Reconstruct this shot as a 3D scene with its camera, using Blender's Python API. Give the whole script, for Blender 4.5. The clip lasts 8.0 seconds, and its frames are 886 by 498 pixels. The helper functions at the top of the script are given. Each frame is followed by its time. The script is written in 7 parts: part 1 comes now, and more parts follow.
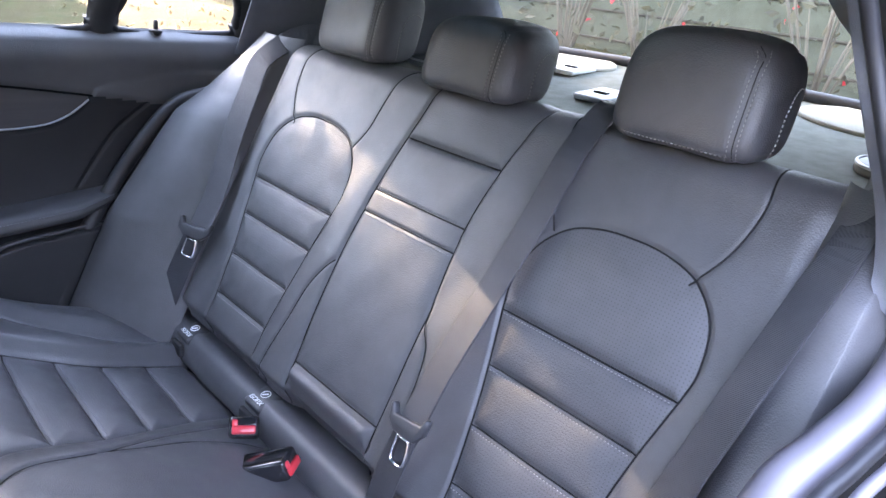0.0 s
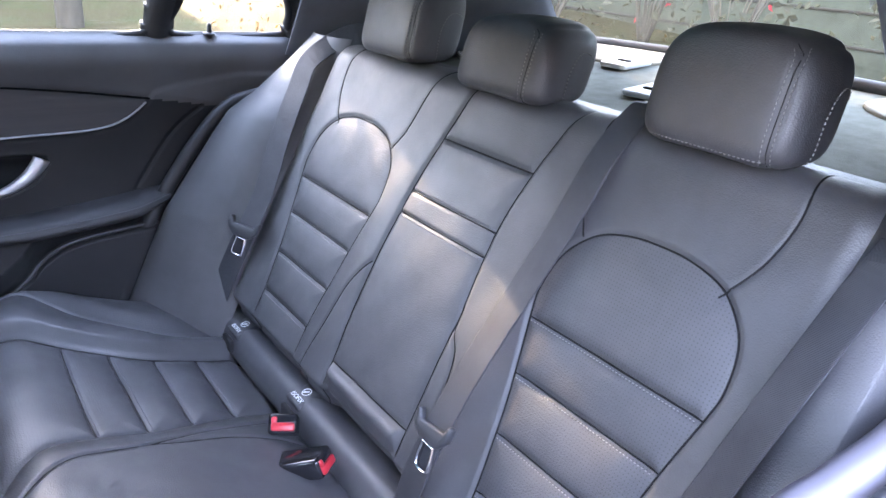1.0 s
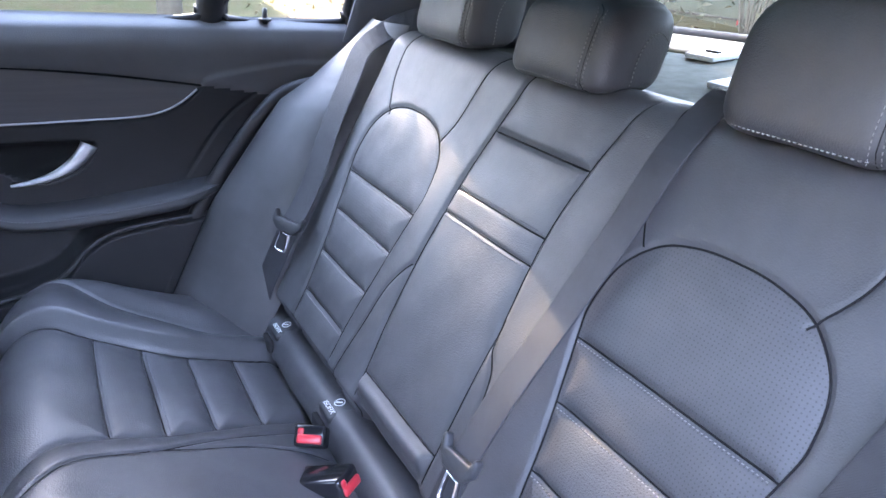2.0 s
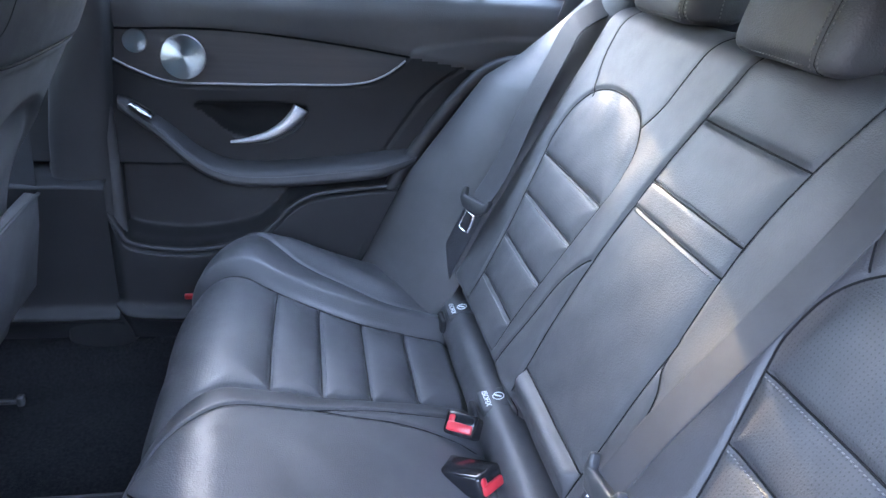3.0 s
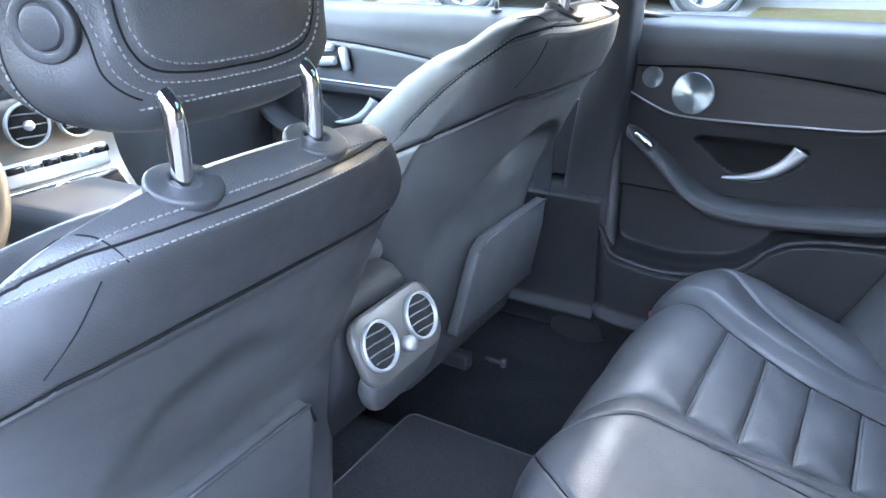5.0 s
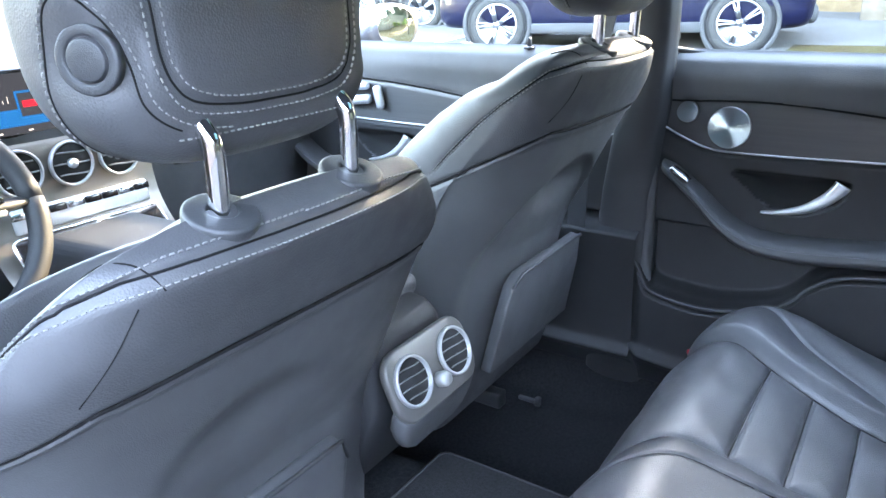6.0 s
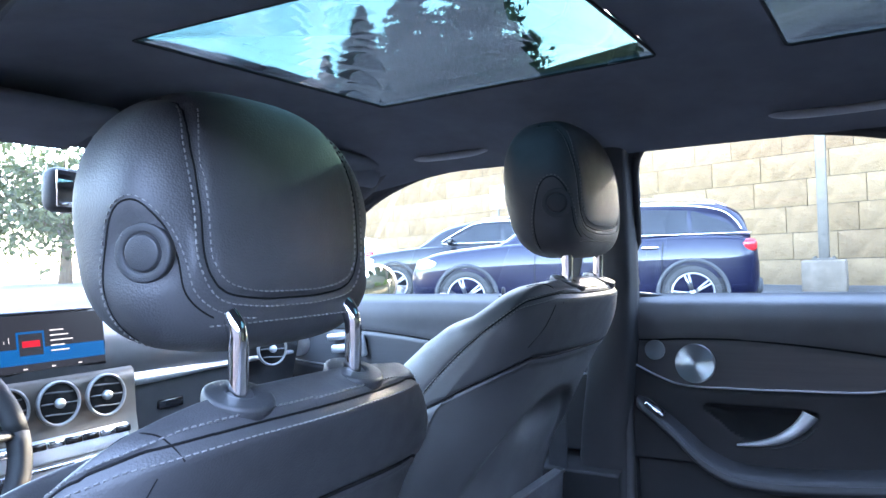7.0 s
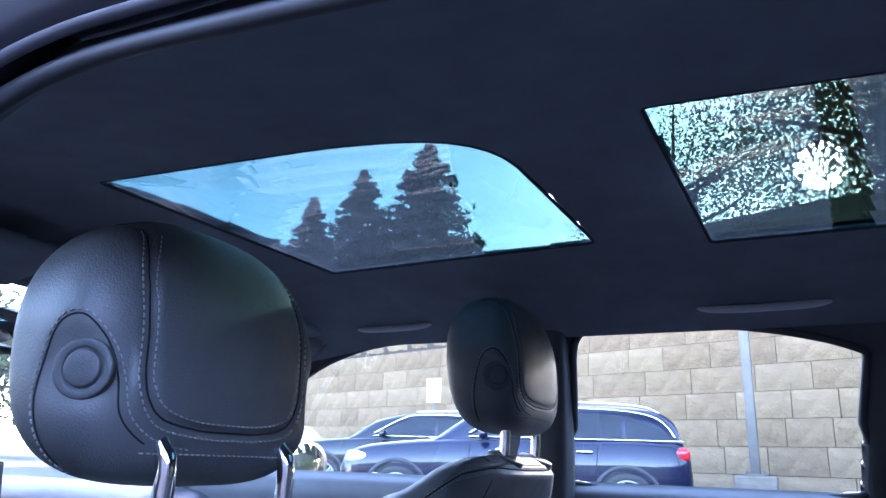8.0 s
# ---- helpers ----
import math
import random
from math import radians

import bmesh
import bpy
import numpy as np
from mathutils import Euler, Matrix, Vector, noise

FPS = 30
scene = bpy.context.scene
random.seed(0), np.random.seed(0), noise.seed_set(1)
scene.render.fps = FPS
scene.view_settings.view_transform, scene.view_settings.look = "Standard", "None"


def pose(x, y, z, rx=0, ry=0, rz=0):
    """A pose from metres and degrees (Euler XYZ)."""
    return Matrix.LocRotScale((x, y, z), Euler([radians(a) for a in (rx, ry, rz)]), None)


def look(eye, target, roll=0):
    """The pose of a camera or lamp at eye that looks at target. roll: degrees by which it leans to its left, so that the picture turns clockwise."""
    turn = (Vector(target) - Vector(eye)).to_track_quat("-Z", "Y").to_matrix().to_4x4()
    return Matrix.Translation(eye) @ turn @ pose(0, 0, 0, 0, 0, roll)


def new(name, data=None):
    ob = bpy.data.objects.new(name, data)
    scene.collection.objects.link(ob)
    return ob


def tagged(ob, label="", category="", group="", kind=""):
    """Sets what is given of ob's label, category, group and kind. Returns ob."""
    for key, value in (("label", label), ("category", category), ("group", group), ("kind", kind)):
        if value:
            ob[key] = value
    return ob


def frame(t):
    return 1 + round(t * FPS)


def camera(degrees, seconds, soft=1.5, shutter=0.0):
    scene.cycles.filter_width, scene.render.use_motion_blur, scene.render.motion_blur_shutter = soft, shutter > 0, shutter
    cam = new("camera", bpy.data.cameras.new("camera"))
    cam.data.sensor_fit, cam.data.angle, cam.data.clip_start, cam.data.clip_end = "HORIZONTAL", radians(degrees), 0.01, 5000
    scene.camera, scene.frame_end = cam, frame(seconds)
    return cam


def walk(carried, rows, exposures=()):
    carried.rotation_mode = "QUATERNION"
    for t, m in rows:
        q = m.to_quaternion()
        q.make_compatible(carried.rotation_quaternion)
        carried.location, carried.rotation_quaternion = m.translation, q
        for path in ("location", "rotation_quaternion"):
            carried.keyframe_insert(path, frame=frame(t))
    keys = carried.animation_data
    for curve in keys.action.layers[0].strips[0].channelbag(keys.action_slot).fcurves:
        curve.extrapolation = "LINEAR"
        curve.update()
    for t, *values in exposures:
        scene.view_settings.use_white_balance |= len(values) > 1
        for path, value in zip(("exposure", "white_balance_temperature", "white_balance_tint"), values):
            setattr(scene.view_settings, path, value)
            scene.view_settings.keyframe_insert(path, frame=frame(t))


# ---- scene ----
cam = camera(63.0, 8.0)
PATH = [
    (0, (-0.755, 0.545, 1.262), (0.587, -0.761, 0.559), 6.8),
    (0.5, (-0.774, 0.526, 1.273), (0.612, -0.702, 0.516), 5.5),
    (1, (-0.781, 0.484, 1.282), (0.685, -0.652, 0.533), 4.9),
    (2.3, (-0.697, 0.333, 1.228), (0.951, -0.491, 0.451), 4.5),
    (2.5, (-0.684, 0.308, 1.22), (1.006, -0.411, 0.427), 4.4),
    (3, (-0.683, 0.29, 1.211), (1.102, -0.088, 0.392), 4.5),
    (3.5, (-0.712, 0.289, 1.202), (1.107, 0.31, 0.369), 4.1),
    (4, (-0.748, 0.243, 1.22), (1.013, 0.675, 0.378), 3.2),
    (4.5, (-0.747, 0.187, 1.235), (0.886, 0.996, 0.411), 1.5),
    (4.7, (-0.741, 0.181, 1.238), (0.854, 1.074, 0.427), 0.3),
    (5.8, (-0.732, 0.189, 1.232), (0.81, 1.229, 0.497), -1.2),
    (6, (-0.734, 0.187, 1.229), (0.82, 1.242, 0.541), -1.5),
    (6.5, (-0.772, 0.177, 1.203), (0.855, 1.258, 0.774), -2.1),
    (7, (-0.813, 0.166, 1.173), (0.895, 1.204, 1.215), -1.6),
    (7.5, (-0.829, 0.162, 1.136), (0.892, 1.085, 1.568), 0.7),
    (8, (-0.831, 0.166, 1.129), (0.886, 1.022, 1.694), 1.9),
]
walk(cam, [(t, look(eye, target, roll)) for t, eye, target, roll in PATH], [(0, 6.1, 8200, 32), (0.7, 6.22, 8200, 32), (2.5, 6.25, 7500, 28), (3.5, 6.55, 7900, 21), (4.0, 6.93, 8300, 20), (4.5, 6.7, 8000, 20), (6.4, 6.6, 8400, 19), (7.0, 5.9, 6800, 23), (7.5, 5.25, 6500, 32), (8.0, 5.25, 5900, 31)]
)

# ---- light of the place ----
world = bpy.data.worlds.new("sky")
scene.world = world
world.use_nodes = True
wt = world.node_tree
wt.nodes.clear()
sky = wt.nodes.new("ShaderNodeTexSky")
sky.sky_type, sky.sun_disc = "NISHITA", False
SUN = Vector((0.930, -0.046, 0.364)).normalized()
sky.sun_elevation, sky.sun_rotation = math.asin(SUN.z), math.atan2(SUN.x, SUN.y)
sky.air_density, sky.dust_density, sky.ozone_density = 1.0, 0.6, 1.5
wbg, wout = wt.nodes.new("ShaderNodeBackground"), wt.nodes.new("ShaderNodeOutputWorld")
wbg.inputs[1].default_value = 0.15
wt.links.new(sky.outputs[0], wbg.inputs[0])
wt.links.new(wbg.outputs[0], wout.inputs[0])
sun = new("sun", bpy.data.lights.new("sun", "SUN"))
sun.data.energy, sun.data.angle, sun.data.color = 1.4, radians(0.55), (1.0, 0.87, 0.70)
sun.matrix_world = look(SUN * 30, (0, 0, 0))


# ---- materials ----
class Mat:
    """A node material with short ways to add textures."""

    def __init__(self, name, color, rough=0.5, metal=0.0, spec=0.5):
        self.m = bpy.data.materials.new(name)
        self.m.use_nodes = True
        self.t = self.m.node_tree
        self.b = self.t.nodes["Principled BSDF"]
        self.b.inputs["Base Color"].default_value = (*color, 1)
        self.b.inputs["Roughness"].default_value = rough
        self.b.inputs["Metallic"].default_value = metal
        self.b.inputs["Specular IOR Level"].default_value = spec
        self.co = self.t.nodes.new("ShaderNodeTexCoord").outputs["Object"]
        self.normal = None

    def node(self, kind, **values):
        n = self.t.nodes.new(kind)
        for k, v in values.items():
            n.inputs[k].default_value = v
        return n

    def link(self, a, b):
        self.t.links.new(a, b)

    def noise(self, scale, detail=4.0, rough=0.6, stretch=None):
        n = self.node("ShaderNodeTexNoise", Scale=scale, Detail=detail, Roughness=rough)
        self.link(self.scaled(stretch), n.inputs["Vector"])
        return n.outputs["Fac"]

    def scaled(self, stretch):
        if stretch is None:
            return self.co
        mp = self.node("ShaderNodeMapping", Scale=stretch)
        self.link(self.co, mp.inputs["Vector"])
        return mp.outputs[0]

    def voronoi(self, scale, feature="F1", randomness=1.0, stretch=None):
        n = self.node("ShaderNodeTexVoronoi", Scale=scale, Randomness=randomness)
        n.feature = feature
        self.link(self.scaled(stretch), n.inputs["Vector"])
        return n.outputs["Distance"]

    def ramp(self, fac, stops):
        r = self.t.nodes.new("ShaderNodeValToRGB")
        e = r.color_ramp.elements
        while len(e) < len(stops):
            e.new(0.5)
        for s, (p, c) in zip(e, stops):
            s.position, s.color = p, (*c, 1) if isinstance(c, tuple) else (c, c, c, 1)
        self.link(fac, r.inputs[0])
        return r.outputs[0]

    def color(self, fac, *stops):
        self.link(self.ramp(fac, stops), self.b.inputs["Base Color"])
        return self

    def rough(self, fac, *stops):
        self.link(self.ramp(fac, stops), self.b.inputs["Roughness"])
        return self

    def bump(self, fac, distance, strength=1.0):
        n = self.node("ShaderNodeBump", Strength=strength, Distance=distance)
        self.link(fac, n.inputs["Height"])
        if self.normal:
            self.link(self.normal, n.inputs["Normal"])
        self.normal = n.outputs[0]
        self.link(self.normal, self.b.inputs["Normal"])
        return self


def leather(name, perforated=None, tone=1.0, gloss=0.0):
    m = Mat(name, (0.045, 0.046, 0.05), 0.5, 0, 0.6)
    n = m.noise(9, 4)
    m.color(n, (0.3, (0.040 * tone, 0.040 * tone, 0.043 * tone)), (0.7, (0.058 * tone, 0.058 * tone, 0.062 * tone)))
    m.rough(m.noise(35, 3), (0.3, 0.46 - gloss), (0.7, 0.58 - gloss))
    m.bump(m.voronoi(520), 0.0006, 0.42)
    m.bump(m.noise(60, 5), 0.0010, 0.14)
    if perforated is not None:
        mp = m.node("ShaderNodeMapping", Rotation=(radians(perforated), 0, 0))
        m.link(m.co, mp.inputs["Vector"])
        vo = m.node("ShaderNodeTexVoronoi", Scale=215, Randomness=0.0)
        vo.voronoi_dimensions = "2D"
        m.link(mp.outputs[0], vo.inputs["Vector"])
        holes = m.ramp(vo.outputs["Distance"], [(0.13, 0.0), (0.21, 1.0)])
        m.bump(holes, 0.0006, 0.25)
        dim = m.node("ShaderNodeMix")
        dim.data_type, dim.blend_type = "RGBA", "MULTIPLY"
        dim.inputs[0].default_value = 0.5
        m.link(m.b.inputs["Base Color"].links[0].from_socket, dim.inputs[6])
        m.link(holes, dim.inputs[7])
        m.link(dim.outputs[2], m.b.inputs["Base Color"])
    return m.m


M_LEATHER = leather("black grained leather")
M_PERF = leather("perforated black backrest leather", -115.2, 1.0, -0.07)
# Cushion leather tone is raised: light falling on the seat is put into it.
M_PERF_FLAT = leather("perforated black cushion leather with light in tone", -19.3, 1.15, 0.11)
M_CUSHION = leather("black cushion leather with light in tone", None, 1.15, 0.11)
M_VINYL = Mat("soft dark vinyl", (0.03, 0.032, 0.036), 0.55)
M_VINYL.color(M_VINYL.noise(6), (0.3, (0.026, 0.026, 0.028)), (0.7, (0.038, 0.038, 0.041)))
M_VINYL.bump(M_VINYL.voronoi(700), 0.0006, 0.5).bump(M_VINYL.noise(25, 5), 0.001, 0.2)
M_VINYL = M_VINYL.m
M_PLASTIC = Mat("grained black plastic", (0.022, 0.023, 0.026), 0.5)
M_PLASTIC.color(M_PLASTIC.noise(12), (0.3, (0.026, 0.027, 0.030)), (0.7, (0.038, 0.039, 0.042)))
M_PLASTIC.rough(M_PLASTIC.noise(20, 5), (0.3, 0.42), (0.7, 0.58)).bump(M_PLASTIC.voronoi(900), 0.0005, 0.4)
M_PLASTIC = M_PLASTIC.m
# Charcoal pad, its grey raised to carry the haze over the door top.
M_PAD = Mat("soft charcoal door pad with haze in tone", (0.06, 0.06, 0.062), 0.6)
M_PAD.color(M_PAD.noise(7, 5), (0.3, (0.10, 0.10, 0.103)), (0.7, (0.13, 0.13, 0.134)))
M_PAD.bump(M_PAD.voronoi(700), 0.0006, 0.5)
M_PAD = M_PAD.m
M_RING = Mat("pale satin plastic ring", (0.36, 0.36, 0.355), 0.38, 0.4).m
M_RINGSLAT = Mat("grey satin vent slat", (0.16, 0.16, 0.158), 0.45, 0.2).m
# Darker vinyl copy: shade on lower door and console put into the colour.
M_SHADECARD = Mat("matte door vinyl with shade in its black", (0.012, 0.012, 0.014), 0.6)
M_SHADECARD.color(M_SHADECARD.noise(8, 5), (0.3, (0.009, 0.009, 0.011)), (0.7, (0.016, 0.016, 0.018)))
M_SHADECARD.bump(M_SHADECARD.voronoi(800), 0.0006, 0.5)
M_SHADECARD = M_SHADECARD.m
M_SHELL = Mat("dark grey seat shell plastic", (0.04, 0.041, 0.045), 0.48)
M_SHELL.color(M_SHELL.noise(5, 6), (0.3, (0.055, 0.055, 0.058)), (0.7, (0.078, 0.078, 0.081)))
M_SHELL.rough(M_SHELL.noise(14, 6), (0.3, 0.40), (0.7, 0.56)).bump(M_SHELL.voronoi(800), 0.0005, 0.35)
M_SHELL = M_SHELL.m
M_GLOSSBLACK = Mat("gloss black plastic", (0.012, 0.012, 0.014), 0.12).m
M_RUBBER = Mat("black rubber seal", (0.018, 0.018, 0.02), 0.55)
M_RUBBER.bump(M_RUBBER.noise(120, 3), 0.0006, 0.4)
M_RUBBER = M_RUBBER.m
# Black cloth lifted and blued: the bright haze under the roof is in its colour.
M_HEADLINER = Mat("black woven headliner cloth with haze in tone", (0.02, 0.021, 0.024), 0.95, 0, 0.2)
M_HEADLINER.color(M_HEADLINER.noise(14, 6), (0.3, (0.110, 0.116, 0.132)), (0.7, (0.138, 0.145, 0.164)))
M_HEADLINER.bump(M_HEADLINER.voronoi(900), 0.0008, 0.6)
M_HEADLINER = M_HEADLINER.m
M_CARPET = Mat("black carpet", (0.012, 0.012, 0.013), 1.0, 0, 0.1)
M_CARPET.color(M_CARPET.noise(160, 4), (0.3, (0.007, 0.007, 0.008)), (0.7, (0.022, 0.022, 0.024)))
M_CARPET.bump(M_CARPET.noise(420, 3), 0.003, 0.8)
M_CARPET = M_CARPET.m
M_MAT = Mat("velour floor mat with light in its grey", (0.03, 0.03, 0.032), 1.0, 0, 0.1)
M_MAT.color(M_MAT.noise(180, 4), (0.3, (0.018, 0.018, 0.019)), (0.7, (0.030, 0.030, 0.032)))
M_MAT.bump(M_MAT.noise(380, 3), 0.003, 0.8)
M_MAT = M_MAT.m
M_WEB = Mat("black seat belt webbing", (0.045, 0.046, 0.05), 0.55, 0, 0.4)
M_WEB.color(M_WEB.noise(20), (0.3, (0.024, 0.025, 0.029)), (0.7, (0.036, 0.037, 0.042)))
wv = M_WEB.t.nodes.new("ShaderNodeTexWave")
wv.bands_direction = "DIAGONAL"
wv.inputs["Scale"].default_value, wv.inputs["Distortion"].default_value = 560, 0.2
M_WEB.link(M_WEB.co, wv.inputs["Vector"])
M_WEB.bump(wv.outputs["Fac"], 0.0004, 0.4)
M_WEB = M_WEB.m
M_CHROME = Mat("chrome", (0.78, 0.78, 0.79), 0.08, 1.0)
M_CHROME.rough(M_CHROME.noise(40), (0.3, 0.05), (0.7, 0.13))
M_CHROME = M_CHROME.m
M_SATIN = Mat("satin aluminium", (0.72, 0.72, 0.73), 0.42, 0.85)
M_SATIN.rough(M_SATIN.noise(60, 3, 0.5, (1, 8, 1)), (0.3, 0.36), (0.7, 0.5))
M_SATIN = M_SATIN.m
M_STRIP = Mat("dull chrome strip", (0.5, 0.5, 0.51), 0.3, 1.0).m
M_TRIM = Mat("grey open-pore ash veneer", (0.045, 0.045, 0.048), 0.38)
M_TRIM.color(M_TRIM.noise(40, 6, 0.7, (1, 0.12, 3.0)), (0.3, (0.066, 0.066, 0.069)), (0.7, (0.080, 0.080, 0.083)))
M_TRIM.bump(M_TRIM.noise(90, 4, 0.7, (1, 0.08, 3.0)), 0.0005, 0.4)
M_TRIM = M_TRIM.m
M_DASHTRIM = Mat("brushed bronze grey console panel", (0.13, 0.115, 0.10), 0.38, 0.4)
M_DASHTRIM.bump(M_DASHTRIM.noise(70, 3, 0.6, (0.1, 1, 3)), 0.0004, 0.3)
M_DASHTRIM = M_DASHTRIM.m
M_RED = Mat("red buckle button plastic", (0.55, 0.03, 0.04), 0.35)
M_RED.rough(M_RED.noise(80), (0.3, 0.28), (0.7, 0.42))
M_RED = M_RED.m
M_THREAD = Mat("pale grey stitching thread", (0.17, 0.165, 0.16), 0.8).m
M_DARKTHREAD = Mat("dark stitching thread", (0.09, 0.09, 0.1), 0.8).m
M_WHITEPRINT = Mat("white print", (0.75, 0.75, 0.75), 0.6).m
# Near-black for tubes that stand in for the shade in seam folds.
M_SEAM = Mat("seam crease shade", (0.006, 0.006, 0.007), 0.8, 0, 0.2).m
# Fill that paints the shade in recesses, slots and gaps; also plain black panels.
M_DARK = Mat("near-black for recess shade and panels", (0.008, 0.008, 0.009), 0.9).m


def glass(name, tint, gloss=1.0):
    m = bpy.data.materials.new(name)
    m.use_nodes = True
    t = m.node_tree
    t.nodes.clear()
    out, mix = t.nodes.new("ShaderNodeOutputMaterial"), t.nodes.new("ShaderNodeMixShader")
    tr, gl, lw = t.nodes.new("ShaderNodeBsdfTransparent"), t.nodes.new("ShaderNodeBsdfGlossy"), t.nodes.new("ShaderNodeLayerWeight")
    fr = t.nodes.new("ShaderNodeMath")
    fr.operation, fr.inputs[1].default_value = "POWER", 5.0
    t.links.new(lw.outputs["Facing"], fr.inputs[0])
    fb = t.nodes.new("ShaderNodeMath")
    fb.operation, fb.use_clamp, fb.inputs[1].default_value, fb.inputs[2].default_value = "MULTIPLY_ADD", True, 0.9, 0.035
    t.links.new(fr.outputs[0], fb.inputs[0])
    tr.inputs[0].default_value = (*tint, 1)
    gl.inputs[0].default_value, gl.inputs["Roughness"].default_value = (gloss, gloss, gloss, 1), 0.01
    for a, b in ((fb.outputs[0], mix.inputs[0]), (tr.outputs[0], mix.inputs[1]), (gl.outputs[0], mix.inputs[2]), (mix.outputs[0], out.inputs[0])):
        t.links.new(a, b)
    return m


M_GLASS = glass("clear side glass", (0.88, 0.92, 0.90))
M_ROOFGLASS = glass("green tinted roof glass", (0.122, 0.186, 0.182))
M_WINDSCREEN = glass("windscreen glass", (0.70, 0.75, 0.73))
M_REARGLASS = glass("rear window glass", (0.60, 0.64, 0.58))
M_MIRROR = Mat("mirror", (0.85, 0.86, 0.88), 0.02, 1.0).m


# ---- mesh tools ----
def world_of(o):
    return (world_of(o.parent) @ o.matrix_parent_inverse if o.parent else Matrix()) @ o.matrix_basis


def link_mesh(name, me, mat, parent=None, label="", smooth=True):
    if smooth and me.polygons:
        me.polygons.foreach_set("use_smooth", [True] * len(me.polygons))
    me.materials.clear()
    me.materials.append(mat)
    ob = new(name, me)
    if parent is not None:
        ob.parent = parent
        ob.matrix_parent_inverse = world_of(parent).inverted()
    if label:
        ob["label"] = label
    return ob


def part(name, bm, mat, parent=None, label="", smooth=True):
    me = bpy.data.meshes.new(name)
    bm.to_mesh(me)
    bm.free()
    return link_mesh(name, me, mat, parent, label, smooth)


def thing(name, at, label, category, group="", kind=""):
    ob = new(name)
    ob.location = at
    ob.empty_display_size = 0.05
    return tagged(ob, label, category, group, kind)


def raw(name, verts, faces, mat, parent=None, label="", smooth=True):
    me = bpy.data.meshes.new(name)
    me.from_pydata([tuple(v) for v in verts], [], faces)
    me.update()
    return link_mesh(name, me, mat, parent, label, smooth)


def spline(pts, n=12, closed=False):
    """Points along a smooth curve through pts (Catmull-Rom)."""
    p = np.array(pts, float)
    k = len(p)
    out = []
    for i in range(k if closed else k - 1):
        a, b, c, d = (p[(i + j) % k] if closed else p[min(max(i + j, 0), k - 1)] for j in (-1, 0, 1, 2))
        for s in np.arange(n) / n:
            out.append(0.5 * (2 * b + (c - a) * s + (2 * a - 5 * b + 4 * c - d) * s * s + (3 * b - a - 3 * c + d) * s ** 3))
    if not closed:
        out.append(p[-1])
    return np.array(out)


def away(x, y, line):
    """Distance of the grid x, y from a polyline."""
    best = np.full(np.shape(x), 9.0)
    for (ax, ay), (bx, by) in zip(line[:-1], line[1:]):
        ux, uy = bx - ax, by - ay
        k = np.clip(((x - ax) * ux + (y - ay) * uy) / (ux * ux + uy * uy + 1e-12), 0, 1)
        best = np.minimum(best, np.hypot(x - ax - k * ux, y - ay - k * uy))
    return best


def inside(x, y, ring):
    """Which points of the grid lie inside a closed ring."""
    hit = np.zeros(np.shape(x), bool)
    for (ax, ay), (bx, by) in zip(ring, np.roll(ring, -1, axis=0)):
        cross = (ay > y) != (by > y)
        with np.errstate(divide="ignore", invalid="ignore"):
            hit ^= cross & (x < (bx - ax) * (y - ay) / (by - ay + 1e-15) + ax)
    return hit


def groove(d, width, depth):
    return -depth * np.exp(-(d / width) ** 2)


def step(x, a, b):
    k = np.clip((x - a) / (b - a), 0, 1)
    return k * k * (3 - 2 * k)


def sheets(pts, ids, pick):
    """Splits a grid of points into one mesh for each panel number; pick maps a number to (name, material, parent, label)."""
    n, m = pts.shape[:2]
    flat = pts.reshape(-1, 3)
    normals = np.cross(np.gradient(pts, axis=0), np.gradient(pts, axis=1)).reshape(-1, 3)
    normals /= np.linalg.norm(normals, axis=1)[:, None] + 1e-12
    idx = np.arange(n * m).reshape(n, m)
    quads = np.stack([idx[:-1, :-1], idx[1:, :-1], idx[1:, 1:], idx[:-1, 1:]], -1).reshape(-1, 4)
    ids = ids.reshape(-1)
    made = {}
    for key, (name, mat, parent, label) in pick.items():
        q = quads[ids == key]
        if len(q) == 0:
            continue
        used, inv = np.unique(q, return_inverse=True)
        me = bpy.data.meshes.new(name)
        me.from_pydata(flat[used].tolist(), [], inv.reshape(-1, 4).tolist())
        me.update()
        me.polygons.foreach_set("use_smooth", [True] * len(me.polygons))
        me.normals_split_custom_set_from_vertices(normals[used].tolist())
        made[key] = link_mesh(name, me, mat, parent, label)
    return made


def loft(rings, cap=True, closed=True):
    """A bmesh skin over rings of points with equal counts."""
    bm = bmesh.new()
    vs = [[bm.verts.new(tuple(p)) for p in r] for r in rings]
    n = len(rings[0])
    for a, b in zip(vs[:-1], vs[1:]):
        for i in range(n if closed else n - 1):
            j = (i + 1) % n
            bm.faces.new((a[i], a[j], b[j], b[i]))
    if cap and closed:
        bm.faces.new(vs[0][::-1])
        bm.faces.new(vs[-1])
    bmesh.ops.recalc_face_normals(bm, faces=bm.faces[:])
    return bm


